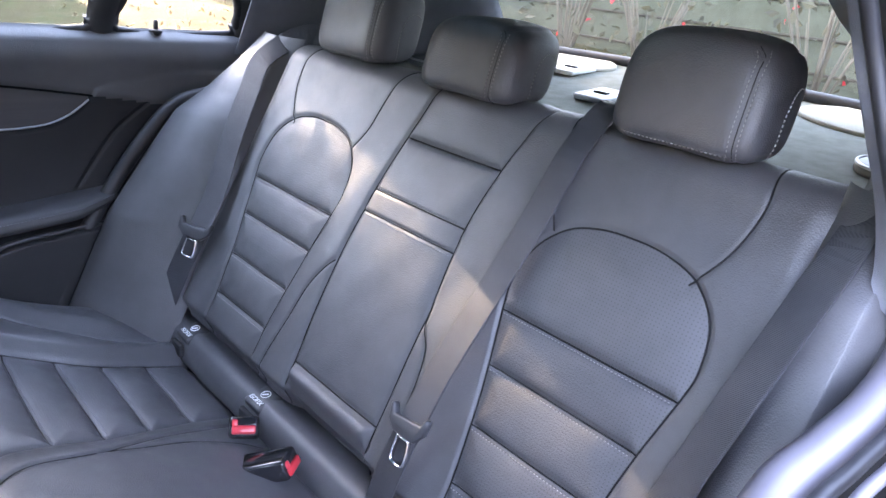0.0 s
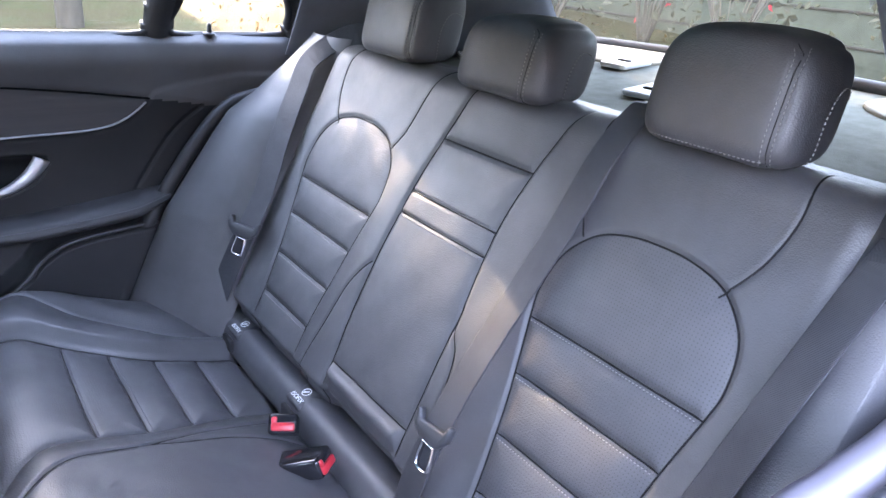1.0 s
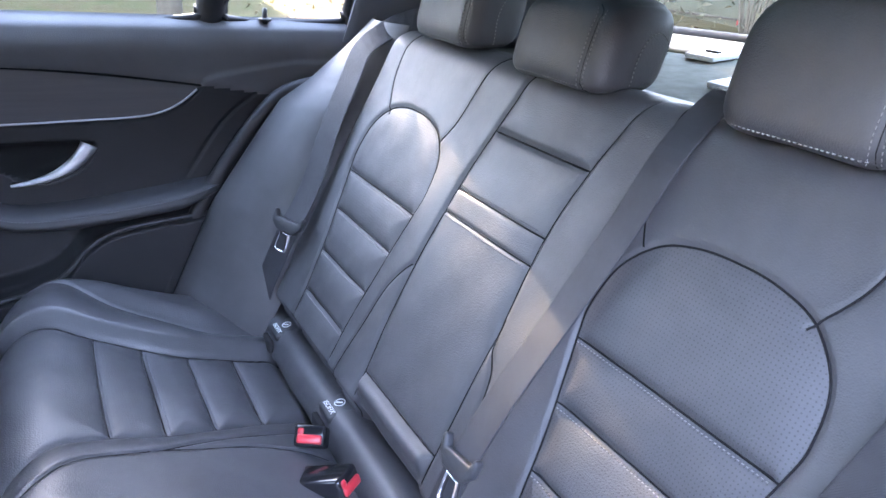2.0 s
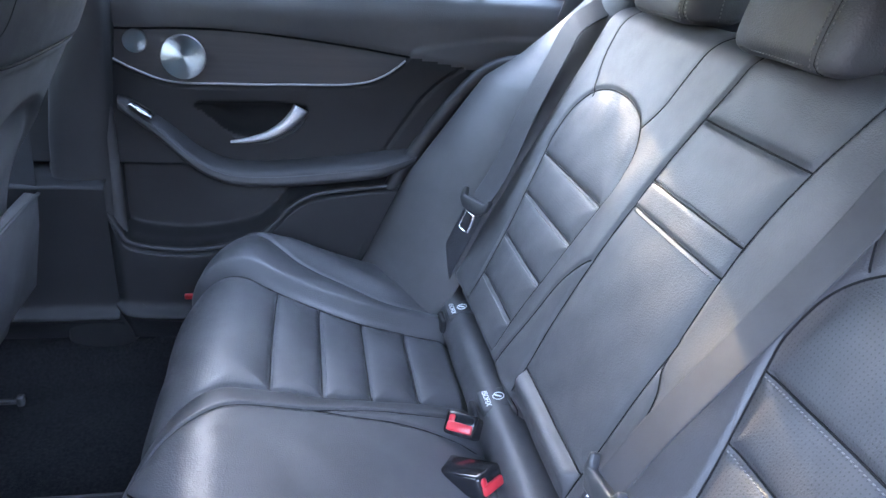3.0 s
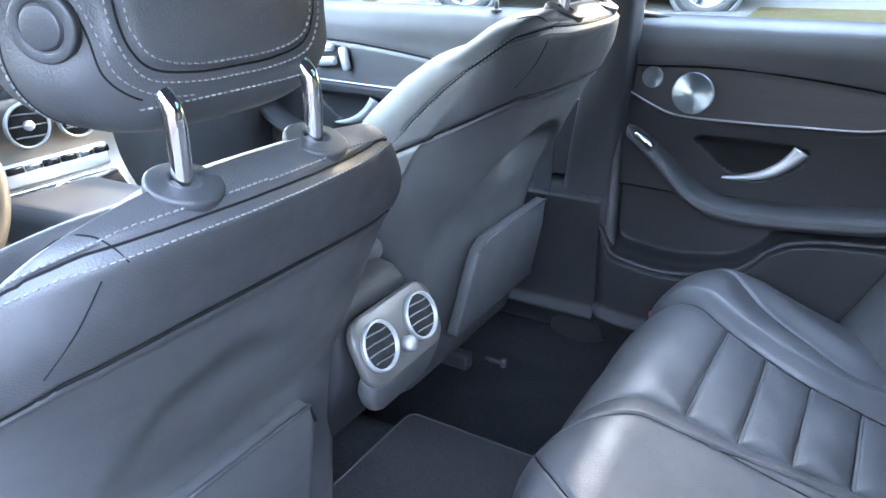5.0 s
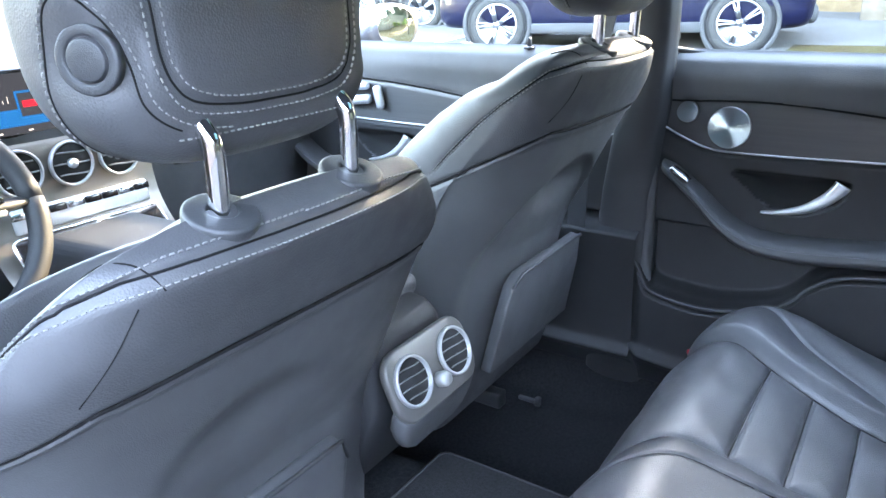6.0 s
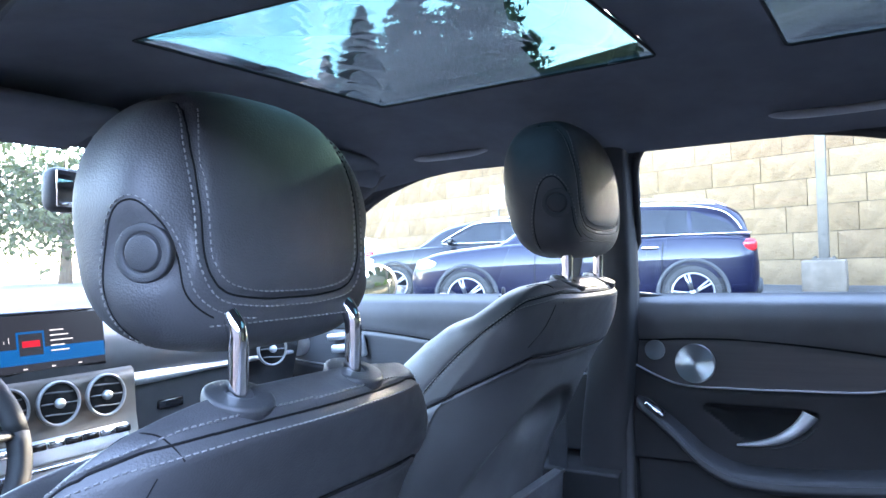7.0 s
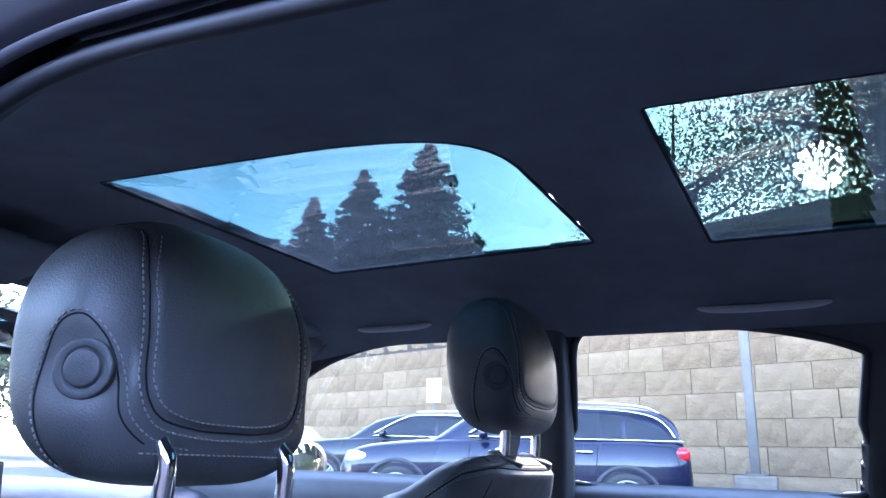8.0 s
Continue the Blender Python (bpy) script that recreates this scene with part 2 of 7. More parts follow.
def tube(path, radius, n=12, flat=1.0):
    """A round bar along a path; radius may be a list."""
    p = [Vector(q) for q in path]
    rings, up = [], None
    for i, q in enumerate(p):
        d = (p[min(i + 1, len(p) - 1)] - p[max(i - 1, 0)]).normalized()
        if up is None:
            up = Vector((0, 0, 1)) if abs(d.z) < 0.9 else Vector((1, 0, 0))
        side = d.cross(up).normalized()
        up = side.cross(d).normalized()
        r = radius[i] if isinstance(radius, (list, tuple, np.ndarray)) else radius
        rings.append([q + side * (r * math.cos(a)) + up * (r * flat * math.sin(a)) for a in [2 * math.pi * k / n for k in range(n)]])
    return loft(rings)


def box(size, at=(0, 0, 0), bevel=0.004, turn=None, segments=2):
    bm = bmesh.new()
    bmesh.ops.create_cube(bm, size=1)
    bmesh.ops.scale(bm, vec=size, verts=bm.verts)
    if bevel:
        bmesh.ops.bevel(bm, geom=bm.edges[:], offset=min(bevel, min(size) * 0.45), segments=segments, profile=0.5, affect="EDGES")
    m = Matrix.Translation(at) @ (turn.to_4x4() if turn else Matrix())
    bmesh.ops.transform(bm, matrix=m, verts=bm.verts)
    return bm


def turned(profile, at=(0, 0, 0), axis=(0, 0, 1), n=32):
    """A body of revolution: profile rows of (radius, height) along the axis."""
    q = Vector((0, 0, 1)).rotation_difference(Vector(axis)).to_matrix()
    rings = [[Vector(at) + q @ Vector((r * math.cos(a), r * math.sin(a), h)) for a in [2 * math.pi * k / n for k in range(n)]] for r, h in profile]
    return loft(rings)


def merged(*bms):
    out = bmesh.new()
    for b in bms:
        me = bpy.data.meshes.new("tmp")
        b.to_mesh(me)
        b.free()
        out.from_mesh(me)
        bpy.data.meshes.remove(me)
    return out


def solid(outline, depth, at, ax, ay, an, bevel=0.002):
    """A plate with the given outline in the plane of ax and ay, thick along an."""
    ax, ay, an, at = Vector(ax), Vector(ay), Vector(an), Vector(at)
    bm = bmesh.new()
    f = bm.faces.new([bm.verts.new(at + ax * u + ay * v) for u, v in outline])
    g = bmesh.ops.extrude_face_region(bm, geom=[f])
    bmesh.ops.translate(bm, vec=an * depth, verts=[v for v in g["geom"] if isinstance(v, bmesh.types.BMVert)])
    bmesh.ops.recalc_face_normals(bm, faces=bm.faces[:])
    if bevel:
        rim = [e for e in bm.edges if len(e.link_faces) == 2 and e.calc_face_angle(0) > 0.9]
        bmesh.ops.bevel(bm, geom=rim, offset=bevel, segments=2, profile=0.5, affect="EDGES")
    return bm


def dashes(paths, normals, length=0.0042, gap=0.0025, width=0.0013, lift=0.0006):
    """Stitches along paths: small flat prisms lying on the surface."""
    verts, faces = [], []
    for path, nrm in zip(paths, normals):
        p = np.array(path, float)
        nn = np.array(nrm, float)
        seg = np.linalg.norm(np.diff(p, axis=0), axis=1)
        s = np.concatenate([[0], np.cumsum(seg)])
        for a in np.arange(0, s[-1] - length, length + gap):
            q0, q1 = (np.array([np.interp(k, s, p[:, i]) for i in range(3)]) for k in (a, a + length))
            n0 = np.array([np.interp(a, s, nn[:, i]) for i in range(3)])
            n0 /= np.linalg.norm(n0) + 1e-9
            side = np.cross(n0, q1 - q0)
            side *= width / 2 / (np.linalg.norm(side) + 1e-9)
            b = len(verts)
            mid = (q0 + q1) / 2 + n0 * (lift + 0.0008)
            verts += [q0 - side - n0 * 0.001, q0 + side - n0 * 0.001, q1 + side - n0 * 0.001, q1 - side - n0 * 0.001,
                      mid - side * 0.8 - (q1 - q0) * 0.3, mid + side * 0.8 - (q1 - q0) * 0.3, mid + side * 0.8 + (q1 - q0) * 0.3, mid - side * 0.8 + (q1 - q0) * 0.3]
            faces += [(b + 4, b + 5, b + 6, b + 7), (b, b + 1, b + 5, b + 4), (b + 1, b + 2, b + 6, b + 5), (b + 2, b + 3, b + 7, b + 6), (b + 3, b, b + 4, b + 7)]
    return verts, faces


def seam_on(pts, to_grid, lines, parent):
    """Thin dark tubes for the shade in creases, on a grid of points along lines of its own two coordinates."""
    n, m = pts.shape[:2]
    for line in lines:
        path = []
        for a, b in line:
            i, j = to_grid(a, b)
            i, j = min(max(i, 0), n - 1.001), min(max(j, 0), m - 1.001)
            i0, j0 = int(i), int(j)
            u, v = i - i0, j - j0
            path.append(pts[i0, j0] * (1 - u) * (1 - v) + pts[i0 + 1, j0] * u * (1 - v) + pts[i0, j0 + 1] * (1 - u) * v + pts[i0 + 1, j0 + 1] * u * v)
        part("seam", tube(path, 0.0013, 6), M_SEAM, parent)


def stitching(name, paths, normals, parent, mat=None, **kw):
    v, f = dashes(paths, normals, **kw)
    ob = raw(name, v, f, mat or M_THREAD, parent, "pale contrast stitching", smooth=False)
    ob["kind"] = "stuff"
    return ob


# ---- rear seat ----
def bent(s, s1, p0, way, out, radius):
    """A profile that runs straight to s1 and then rolls over away from out: points (y, z) and normals."""
    way, out, p0 = (np.array(v, float) for v in (way, out, p0))
    a = np.clip((s - s1) / radius, 0, None)[..., None]
    k = np.minimum(s, s1)[..., None]
    centre = p0 + s1 * way - radius * out
    straight = p0 + k * way
    arc = centre + radius * (np.cos(a) * out + np.sin(a) * way)
    return np.where(a > 0, arc, straight), np.where(a > 0, np.cos(a) * out + np.sin(a) * way, out + 0 * a)


INSERT = [(-.088, .585), (-.09, .665), (-.10, .735), (-.113, .803), (-.130, .87), (-.135, .905), (-.124, .95), (-.09, .983), (-.045, .997), (0, 1.0),
          (.045, .997), (.09, .983), (.124, .95), (.135, .905), (.130, .87), (.113, .803), (.10, .735), (.09, .665), (.088, .585)]
SEAT_X = 0.330
ROWS_Z = [0.868, 0.803, 0.732, 0.662]


REAR_SEAT = thing("rear_bench", (0, 0.1, 0.30), "black leather rear bench seat with ribbed inserts and fold-down armrest", "car seat")


def rear_backrest():
    seat = REAR_SEAT
    way, out = (-0.425, 0.905), (0.905, 0.425)
    xs, ss = np.arange(-0.56, 0.5601, 0.0026), np.arange(0.042, 0.735, 0.0028)
    X, S = np.meshgrid(xs, ss, indexing="ij")
    V = 0.55 + S * 0.905
    A = np.abs(X)
    ring = spline([(SEAT_X + u, v) for u, v in INSERT], 6)
    ring_closed = np.vstack([ring, ring[:1]])
    din = away(A, V, ring)
    ins = inside(A, V, ring)
    rows = np.min([np.abs(V - z) for z in ROWS_Z], axis=0)
    dd = np.minimum(din, rows)
    h = np.where(ins, (-0.006 + 0.007 * (1 - np.exp(-dd / 0.012)) + groove(rows, 0.0035, 0.003)) * (1 - np.exp(-(din / 0.006) ** 2)), 0)
    side = np.exp(-((np.abs(A - SEAT_X) - 0.165) / 0.040) ** 2) * (1 - step(V, 0.86, 1.02))
    h += np.where(ins, 0, 0.006 * side * (1 - np.exp(-din / 0.02)))
    h += groove(din, 0.004, 0.0038)
    inner_up = spline([(.222, .976), (.203, 1.01), (.192, 1.06), (.176, 1.115), (.168, 1.17)])
    outer_up = spline([(.414, .977), (.443, 1.02), (.456, 1.07), (.45, 1.115), (.445, 1.17)])
    for line in (inner_up, outer_up):
        h += groove(away(A, V, line), 0.003, 0.0016)
    mid_r = spline([(.080, 1.20), (.090, 1.09), (.105, 1.02), (.126, .93), (.136, .80), (.131, .655), (.128, .53)])
    mid_l = spline([(-.135, 1.20), (-.124, 1.10), (-.100, 1.02), (-.082, .93), (-.086, .80), (-.086, .655), (-.086, .53)])
    edge_r, edge_l = (lambda v, m=m: np.interp(v, m[::-1, 1], m[::-1, 0]) for m in (mid_r, mid_l))
    dmid = np.minimum(away(X, V, mid_r), away(X, V, mid_l))
    centre = (X < edge_r(V)) & (X > edge_l(V))
    lines = np.min([np.abs(V - z) for z in (1.02, 0.655)], axis=0)
    cd = np.minimum(dmid, lines)
    strap = (np.abs(V - 0.917) < 0.017)
    h += np.where(centre, (-0.004 + 0.006 * (1 - np.exp(-cd / 0.012)) + groove(lines, 0.004, 0.003)) * (1 - np.exp(-(dmid / 0.006) ** 2)), 0) + groove(dmid, 0.004, 0.0045)
    h += np.where(centre & strap, 0.001, 0) + np.where(centre, groove(np.abs(np.abs(V - 0.917) - 0.017), 0.0026, 0.0022), 0)
    h += np.where(centre, (0.010 * np.exp(-((V - 0.640) / 0.016) ** 2) - 0.022 * (1 - step(V, 0.575, 0.645))) * (1 - np.exp(-(dmid / 0.008) ** 2)), 0)
    loop = spline([(.140, .815), (.158, .790), (.176, .755), (.190, .70), (.206, .63), (.21, .56)])
    loop_l = spline([(-.086, .83), (-.092, .80), (-.112, .775), (-.122, .73), (-.125, .66), (-.128, .56)])
    h += groove(away(X, V, loop), 0.0035, 0.0025) + groove(away(X, V, loop_l), 0.0035, 0.0025)
    h += 0.0010 * np.sin(X * 31 + 1.3) * np.sin(V * 23 + 0.4) + 0.0004 * np.sin(X * 67 + V * 51)
    h -= 0.03 * (1 - step(V, 0.588, 0.615))
    h -= 0.03 * step(A, 0.50, 0.57)
    yz, nn = bent(S, 0.585, (0.036, 0.55), way, out, 0.05)
    pts = np.stack([X, yz[..., 0] + nn[..., 0] * h, yz[..., 1] + nn[..., 1] * h], -1)
    xc, vc = (X[:-1, :-1] + X[1:, 1:]) / 2, (V[:-1, :-1] + V[1:, 1:]) / 2
    ac = np.abs(xc)
    inc = inside(ac, vc, ring)
    row = np.zeros_like(vc, int) + sum((vc < z).astype(int) for z in ROWS_Z)
    ids = np.where(xc > 0, 1, 2)
    midc = (xc < edge_r(vc)) & (xc > edge_l(vc))
    up_in, up_out = np.interp(vc, inner_up[:, 1], inner_up[:, 0]), np.interp(vc, outer_up[:, 1], outer_up[:, 0])
    shoulder = (ac > up_in) & (ac < up_out) & (vc > 0.97) & ~inc
    ids = np.where(shoulder, ids + 2, ids)
    ids = np.where(inc, 10 + row + np.where(xc > 0, 0, 10), ids)
    ids = np.where(midc, 30 + (vc < 1.02) + (vc < 0.934) + (vc < 0.900) + (vc < 0.655), ids)
    pick = {1: ("bolster", M_LEATHER, seat, ""), 2: ("bolster", M_LEATHER, seat, ""), 3: ("shoulder_panel", M_LEATHER, seat, ""), 4: ("shoulder_panel", M_LEATHER, seat, "")}
    for i in range(5):
        pick[10 + i] = pick[20 + i] = ("insert_panel", M_PERF, seat, "perforated black leather rib")
    for i, n in enumerate(("centre_top_pad", "armrest_panel", "pull_strap", "armrest_panel", "armrest_base")):
        pick[30 + i] = (n, M_LEATHER, seat, "")
    made = sheets(pts, ids, pick)

    def on(x, v):
        i = min(max(int(round((x + 0.56) / 0.0026)), 0), len(xs) - 1)
        j = min(max(int(round(((v - 0.55) / 0.905 - 0.042) / 0.0028)), 0), len(ss) - 1)
        return pts[i, j], (0, nn[i, j, 0], nn[i, j, 1])

    to_grid = lambda x, v: ((x + 0.56) / 0.0026, ((v - 0.55) / 0.905 - 0.042) / 0.0028)
    folds = []
    for s in (1, -1):
        folds += [[(s * a, b) for a, b in line] for line in (ring, inner_up, outer_up)]
        for z in ROWS_Z:
            half = np.interp(z, [.585, .665, .735, .803, .87], [.088, .09, .10, .113, .130])
            folds.append([(s * (SEAT_X + u), z) for u in np.linspace(-half, half, 30)])
    folds += [[(a, b) for a, b in line] for line in (mid_r, mid_l, loop, loop_l)]
    for z in (1.02, 0.934, 0.900, 0.655):
        folds.append([(u, z) for u in np.linspace(edge_l(z), edge_r(z), 30)])
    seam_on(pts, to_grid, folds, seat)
    paths, norms = [], []
    for s in (1, -1):
        for z in ROWS_Z[:-1] + [ROWS_Z[-1]]:
            half = np.interp(z, [.585, .665, .735, .803, .87], [.088, .09, .10, .113, .130]) - 0.004
            q = [on(s * (SEAT_X + u), z - 0.0045) for u in np.linspace(-half, half, 40)]
            paths.append([a for a, b in q])
            norms.append([b for a, b in q])
    stitching("stitching", paths, norms, seat, length=0.0028, gap=0.0022, width=0.0011)
    paths, norms = [], []
    for z in (0.9385, 0.8955):
        q = [on(u, z) for u in np.linspace(edge_l(z) + 0.004, edge_r(z) - 0.004, 50)]
        paths.append([a for a, b in q])
        norms.append([b for a, b in q])
    stitching("strap_stitching", paths, norms, seat, M_DARKTHREAD, length=0.003, gap=0.002)
    # solid back behind the covers
    part("back_shell", box((1.10, 0.05, 0.52), (0, -0.175, 0.84), 0.02, Matrix.Rotation(radians(25.2), 3, "X")), M_PLASTIC, seat)
    return seat


rear_backrest()


def side_wing(sign):
    """Padded wing between the backrest and the door opening."""
    ob = REAR_SEAT
    vs, us = np.linspace(0.44, 1.115, 130), np.linspace(0, 1, 60)
    U, V = np.meshgrid(us, vs, indexing="ij")
    yin = 0.036 - 0.47 * (V - 0.55) - 0.02
    xin = np.full_like(V, 0.515)
    yout = np.interp(V, [.44, .557, .751, .951, .995, 1.06, 1.115], [.21, .178, .091, -.051, -.12, -.19, -.24])
    xout = np.interp(V, [.44, .9, 1.0, 1.115], [.70, .70, .69, .655] if sign > 0 else [.605, .598, .60, .60])
    if sign < 0:
        yout = np.minimum(yout, yin + 0.055)
    x, y = xin + (xout - xin) * U, yin + (yout - yin) * U
    bulge = 0.028 * np.sin(math.pi * np.clip(U, 0, 1)) ** 0.8
    nx, ny = -(yout - yin), (xout - xin)
    ln = np.hypot(nx, ny)
    x, y = x + nx / ln * bulge, y + ny / ln * bulge
    end = step(U, 0.93, 1.0)
    x, y = x + 0.012 * end, y - 0.03 * end
    z = V + 0.0
    pts = np.stack([sign * x, y, z], -1)
    if sign < 0:
        pts = pts[::-1]
    sheets(pts, np.zeros((59, 129), int), {0: ("side_wing", M_LEATHER, ob, "smooth black leather side wing")})
    part("wing_piping", tube([tuple(q) for q in (pts[0] if sign < 0 else pts[-1])[::4]], 0.006, 8), M_LEATHER, ob)
    return ob


side_wing(1)
side_wing(-1)


def rear_cushion():
    seat = REAR_SEAT
    ang = math.atan(0.35)
    way, out = (math.cos(ang), math.sin(ang)), (-math.sin(ang), math.cos(ang))
    xs, ss = np.arange(-0.705, 0.7051, 0.0030), np.arange(0.021, 0.82, 0.0030)
    X, S = np.meshgrid(xs, ss, indexing="ij")
    Y = S * math.cos(ang)
    A = np.abs(X)
    # the front edge runs back towards the doors
    inner = spline([(.250, -.02), (.246, .03), (.232, .114), (.210, .19), (.188, .264), (.174, .336), (.158, .405), (.12, .455), (.07, .50), (.06, .60), (.06, .80)])
    outer = spline([(.462, -.02), (.456, .03), (.444, .105), (.437, .19), (.446, .262), (.466, .337), (.490, .41), (.50, .47), (.50, .60), (.50, .80)])
    lob = spline([(.535, -.02), (.522, .03), (.512, .134), (.532, .212), (.57, .305), (.61, .364), (.64, .43), (.65, .6), (.65, .80)])
    mid = spline([(.205, .03), (.168, .205), (.135, .29), (.108, .386), (.055, .446), (.0, .49)])
    mid2 = spline([(.135, .29), (.148, .18), (.14, .088), (.12, .05)])
    xi, xo = np.interp(Y, inner[:, 1], inner[:, 0]), np.interp(Y, outer[:, 1], outer[:, 0])
    xl = np.interp(Y, lob[:, 1], lob[:, 0])
    ins = (A > xi) & (A < xo)
    di, do, dl = away(A, Y, inner), away(A, Y, outer), away(A, Y, lob)
    lines_y = [0.112, 0.190, 0.263, 0.337]
    lines = np.min([np.abs(Y - y) for y in lines_y], axis=0)
    dd = np.minimum(np.minimum(di, do), lines)
    h = np.where(ins, (-0.005 + 0.009 * (1 - np.exp(-dd / 0.014)) + groove(lines, 0.004, 0.0025)) * (1 - np.exp(-(np.minimum(di, do) / 0.007) ** 2)), 0)
    h += groove(di, 0.0045, 0.005) + groove(do, 0.0045, 0.005) + groove(dl, 0.006, 0.006)
    h += np.where((A > xo) & (A < xl), 0.012 * np.sin(math.pi * np.clip((A - xo) / (xl - xo), 0, 1)) ** 0.7, 0)
    h += np.where(A > xl, 0.016 * step(A - xl, 0, 0.07) * (1 - step(A, 0.62, 0.72)), 0)
    h += 0.014 * step(A - xo, 0.0, 0.03) * (A > xo)
    h += np.where(A < xi, 0.014 * (1 - np.exp(-di / 0.03)), 0)
    h += groove(away(A, Y, mid), 0.003, 0.004) + groove(away(A, Y, mid2), 0.003, 0.003)
    h += 0.0010 * np.sin(X * 27 + 0.6) * np.sin(Y * 33) + 0.0004 * np.sin(X * 61 - Y * 47)
    h -= 0.05 * step(A, 0.64, 0.71)
    h -= 0.012 * (1 - step(Y, 0.018, 0.045))
    back = 0.05 * step(A, 0.35, 0.70)
    yz, nn = bent(S, 0.405, (0.0, 0.487), way, out, 0.085)
    tail = np.clip(S - 0.405 - 0.085 * (math.pi / 2 + ang), 0, None)
    k = tail > 0
    end_y = (0.0 + 0.405 * way[0] - 0.085 * out[0]) + 0.085
    end_z = 0.487 + 0.405 * way[1] - 0.085 * out[1]
    y = np.where(k, end_y - 0.12 * tail, yz[..., 0]) + np.where(k, 1.0, nn[..., 0]) * h - back * step(Y, 0.25, 0.5)
    z = np.where(k, end_z - tail, yz[..., 1]) + np.where(k, 0.0, nn[..., 1]) * h
    pts = np.stack([X, y, z], -1)
    xc, yc = (X[:-1, :-1] + X[1:, 1:]) / 2, (Y[:-1, :-1] + Y[1:, 1:]) / 2
    ac = np.abs(xc)
    xi, xo, xl = (np.interp(yc, c[:, 1], c[:, 0]) for c in (inner, outer, lob))
    row = sum((yc > q).astype(int) for q in lines_y)
    right = (xc > 0).astype(int)
    ids = np.where(ac < xi, 0, np.where(ac < xo, 10 + row + 10 * right, np.where(ac < xl, 2 + right, 4 + right)))
    ins_mid = ac < np.interp(yc, mid[:, 1], mid[:, 0], left=.2, right=0)
    ids = np.where((ids == 0) & ~ins_mid & (yc < 0.47), 6 + right, ids)
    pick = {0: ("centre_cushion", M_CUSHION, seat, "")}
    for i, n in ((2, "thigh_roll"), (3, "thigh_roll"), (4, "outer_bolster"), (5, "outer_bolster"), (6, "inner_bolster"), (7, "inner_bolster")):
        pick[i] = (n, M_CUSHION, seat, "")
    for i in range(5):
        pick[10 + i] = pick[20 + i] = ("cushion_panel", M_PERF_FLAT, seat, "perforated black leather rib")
    sheets(pts, ids, pick)

    def on(x, v):
        i = min(max(int(round((x + 0.705) / 0.0030)), 0), len(xs) - 1)
        j = min(max(int(round((v / math.cos(ang) - 0.021) / 0.0030)), 0), len(ss) - 1)
        return pts[i, j], (0, nn[i, j, 0], nn[i, j, 1])

    to_grid = lambda x, v: ((x + 0.705) / 0.0030, (v / math.cos(ang) - 0.021) / 0.0030)
    folds = []
    for s in (1, -1):
        folds += [[(s * a, b) for a, b in line if 0.03 < b < 0.62] for line in (inner, outer, lob, mid, mid2)]
        for yy in lines_y:
            a, b = np.interp(yy, inner[:, 1], inner[:, 0]), np.interp(yy, outer[:, 1], outer[:, 0])
            folds.append([(s * u, yy) for u in np.linspace(a, b, 30)])
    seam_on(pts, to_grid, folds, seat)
    paths, norms = [], []
    for s in (1, -1):
        for yy in lines_y:
            a, b = np.interp(yy, inner[:, 1], inner[:, 0]) + 0.004, np.interp(yy, outer[:, 1], outer[:, 0]) - 0.004
            q = [on(s * u, yy - 0.004) for u in np.linspace(a, b, 40)]
            paths.append([p for p, _ in q])
            norms.append([n for _, n in q])
    stitching("stitching", paths, norms, seat, M_DARKTHREAD, length=0.0028, gap=0.0022, width=0.0011)
    part("seat_base", box((1.34, 0.40, 0.16), (0, 0.22, 0.39), 0.03), M_PLASTIC, seat)
    return seat


rear_cushion()


def words(text, size, mat, parent, m, name="lettering"):
    cu = bpy.data.curves.new(name, "FONT")
    cu.body, cu.size, cu.extrude, cu.align_x, cu.align_y = text, size, 0.0002, "CENTER", "CENTER"
    tmp = bpy.data.objects.new("tmp", cu)
    me = bpy.data.meshes.new_from_object(tmp)
    bpy.data.objects.remove(tmp)
    bpy.data.curves.remove(cu)
    me.transform(m)
    return link_mesh(name, me, mat, parent, smooth=False)


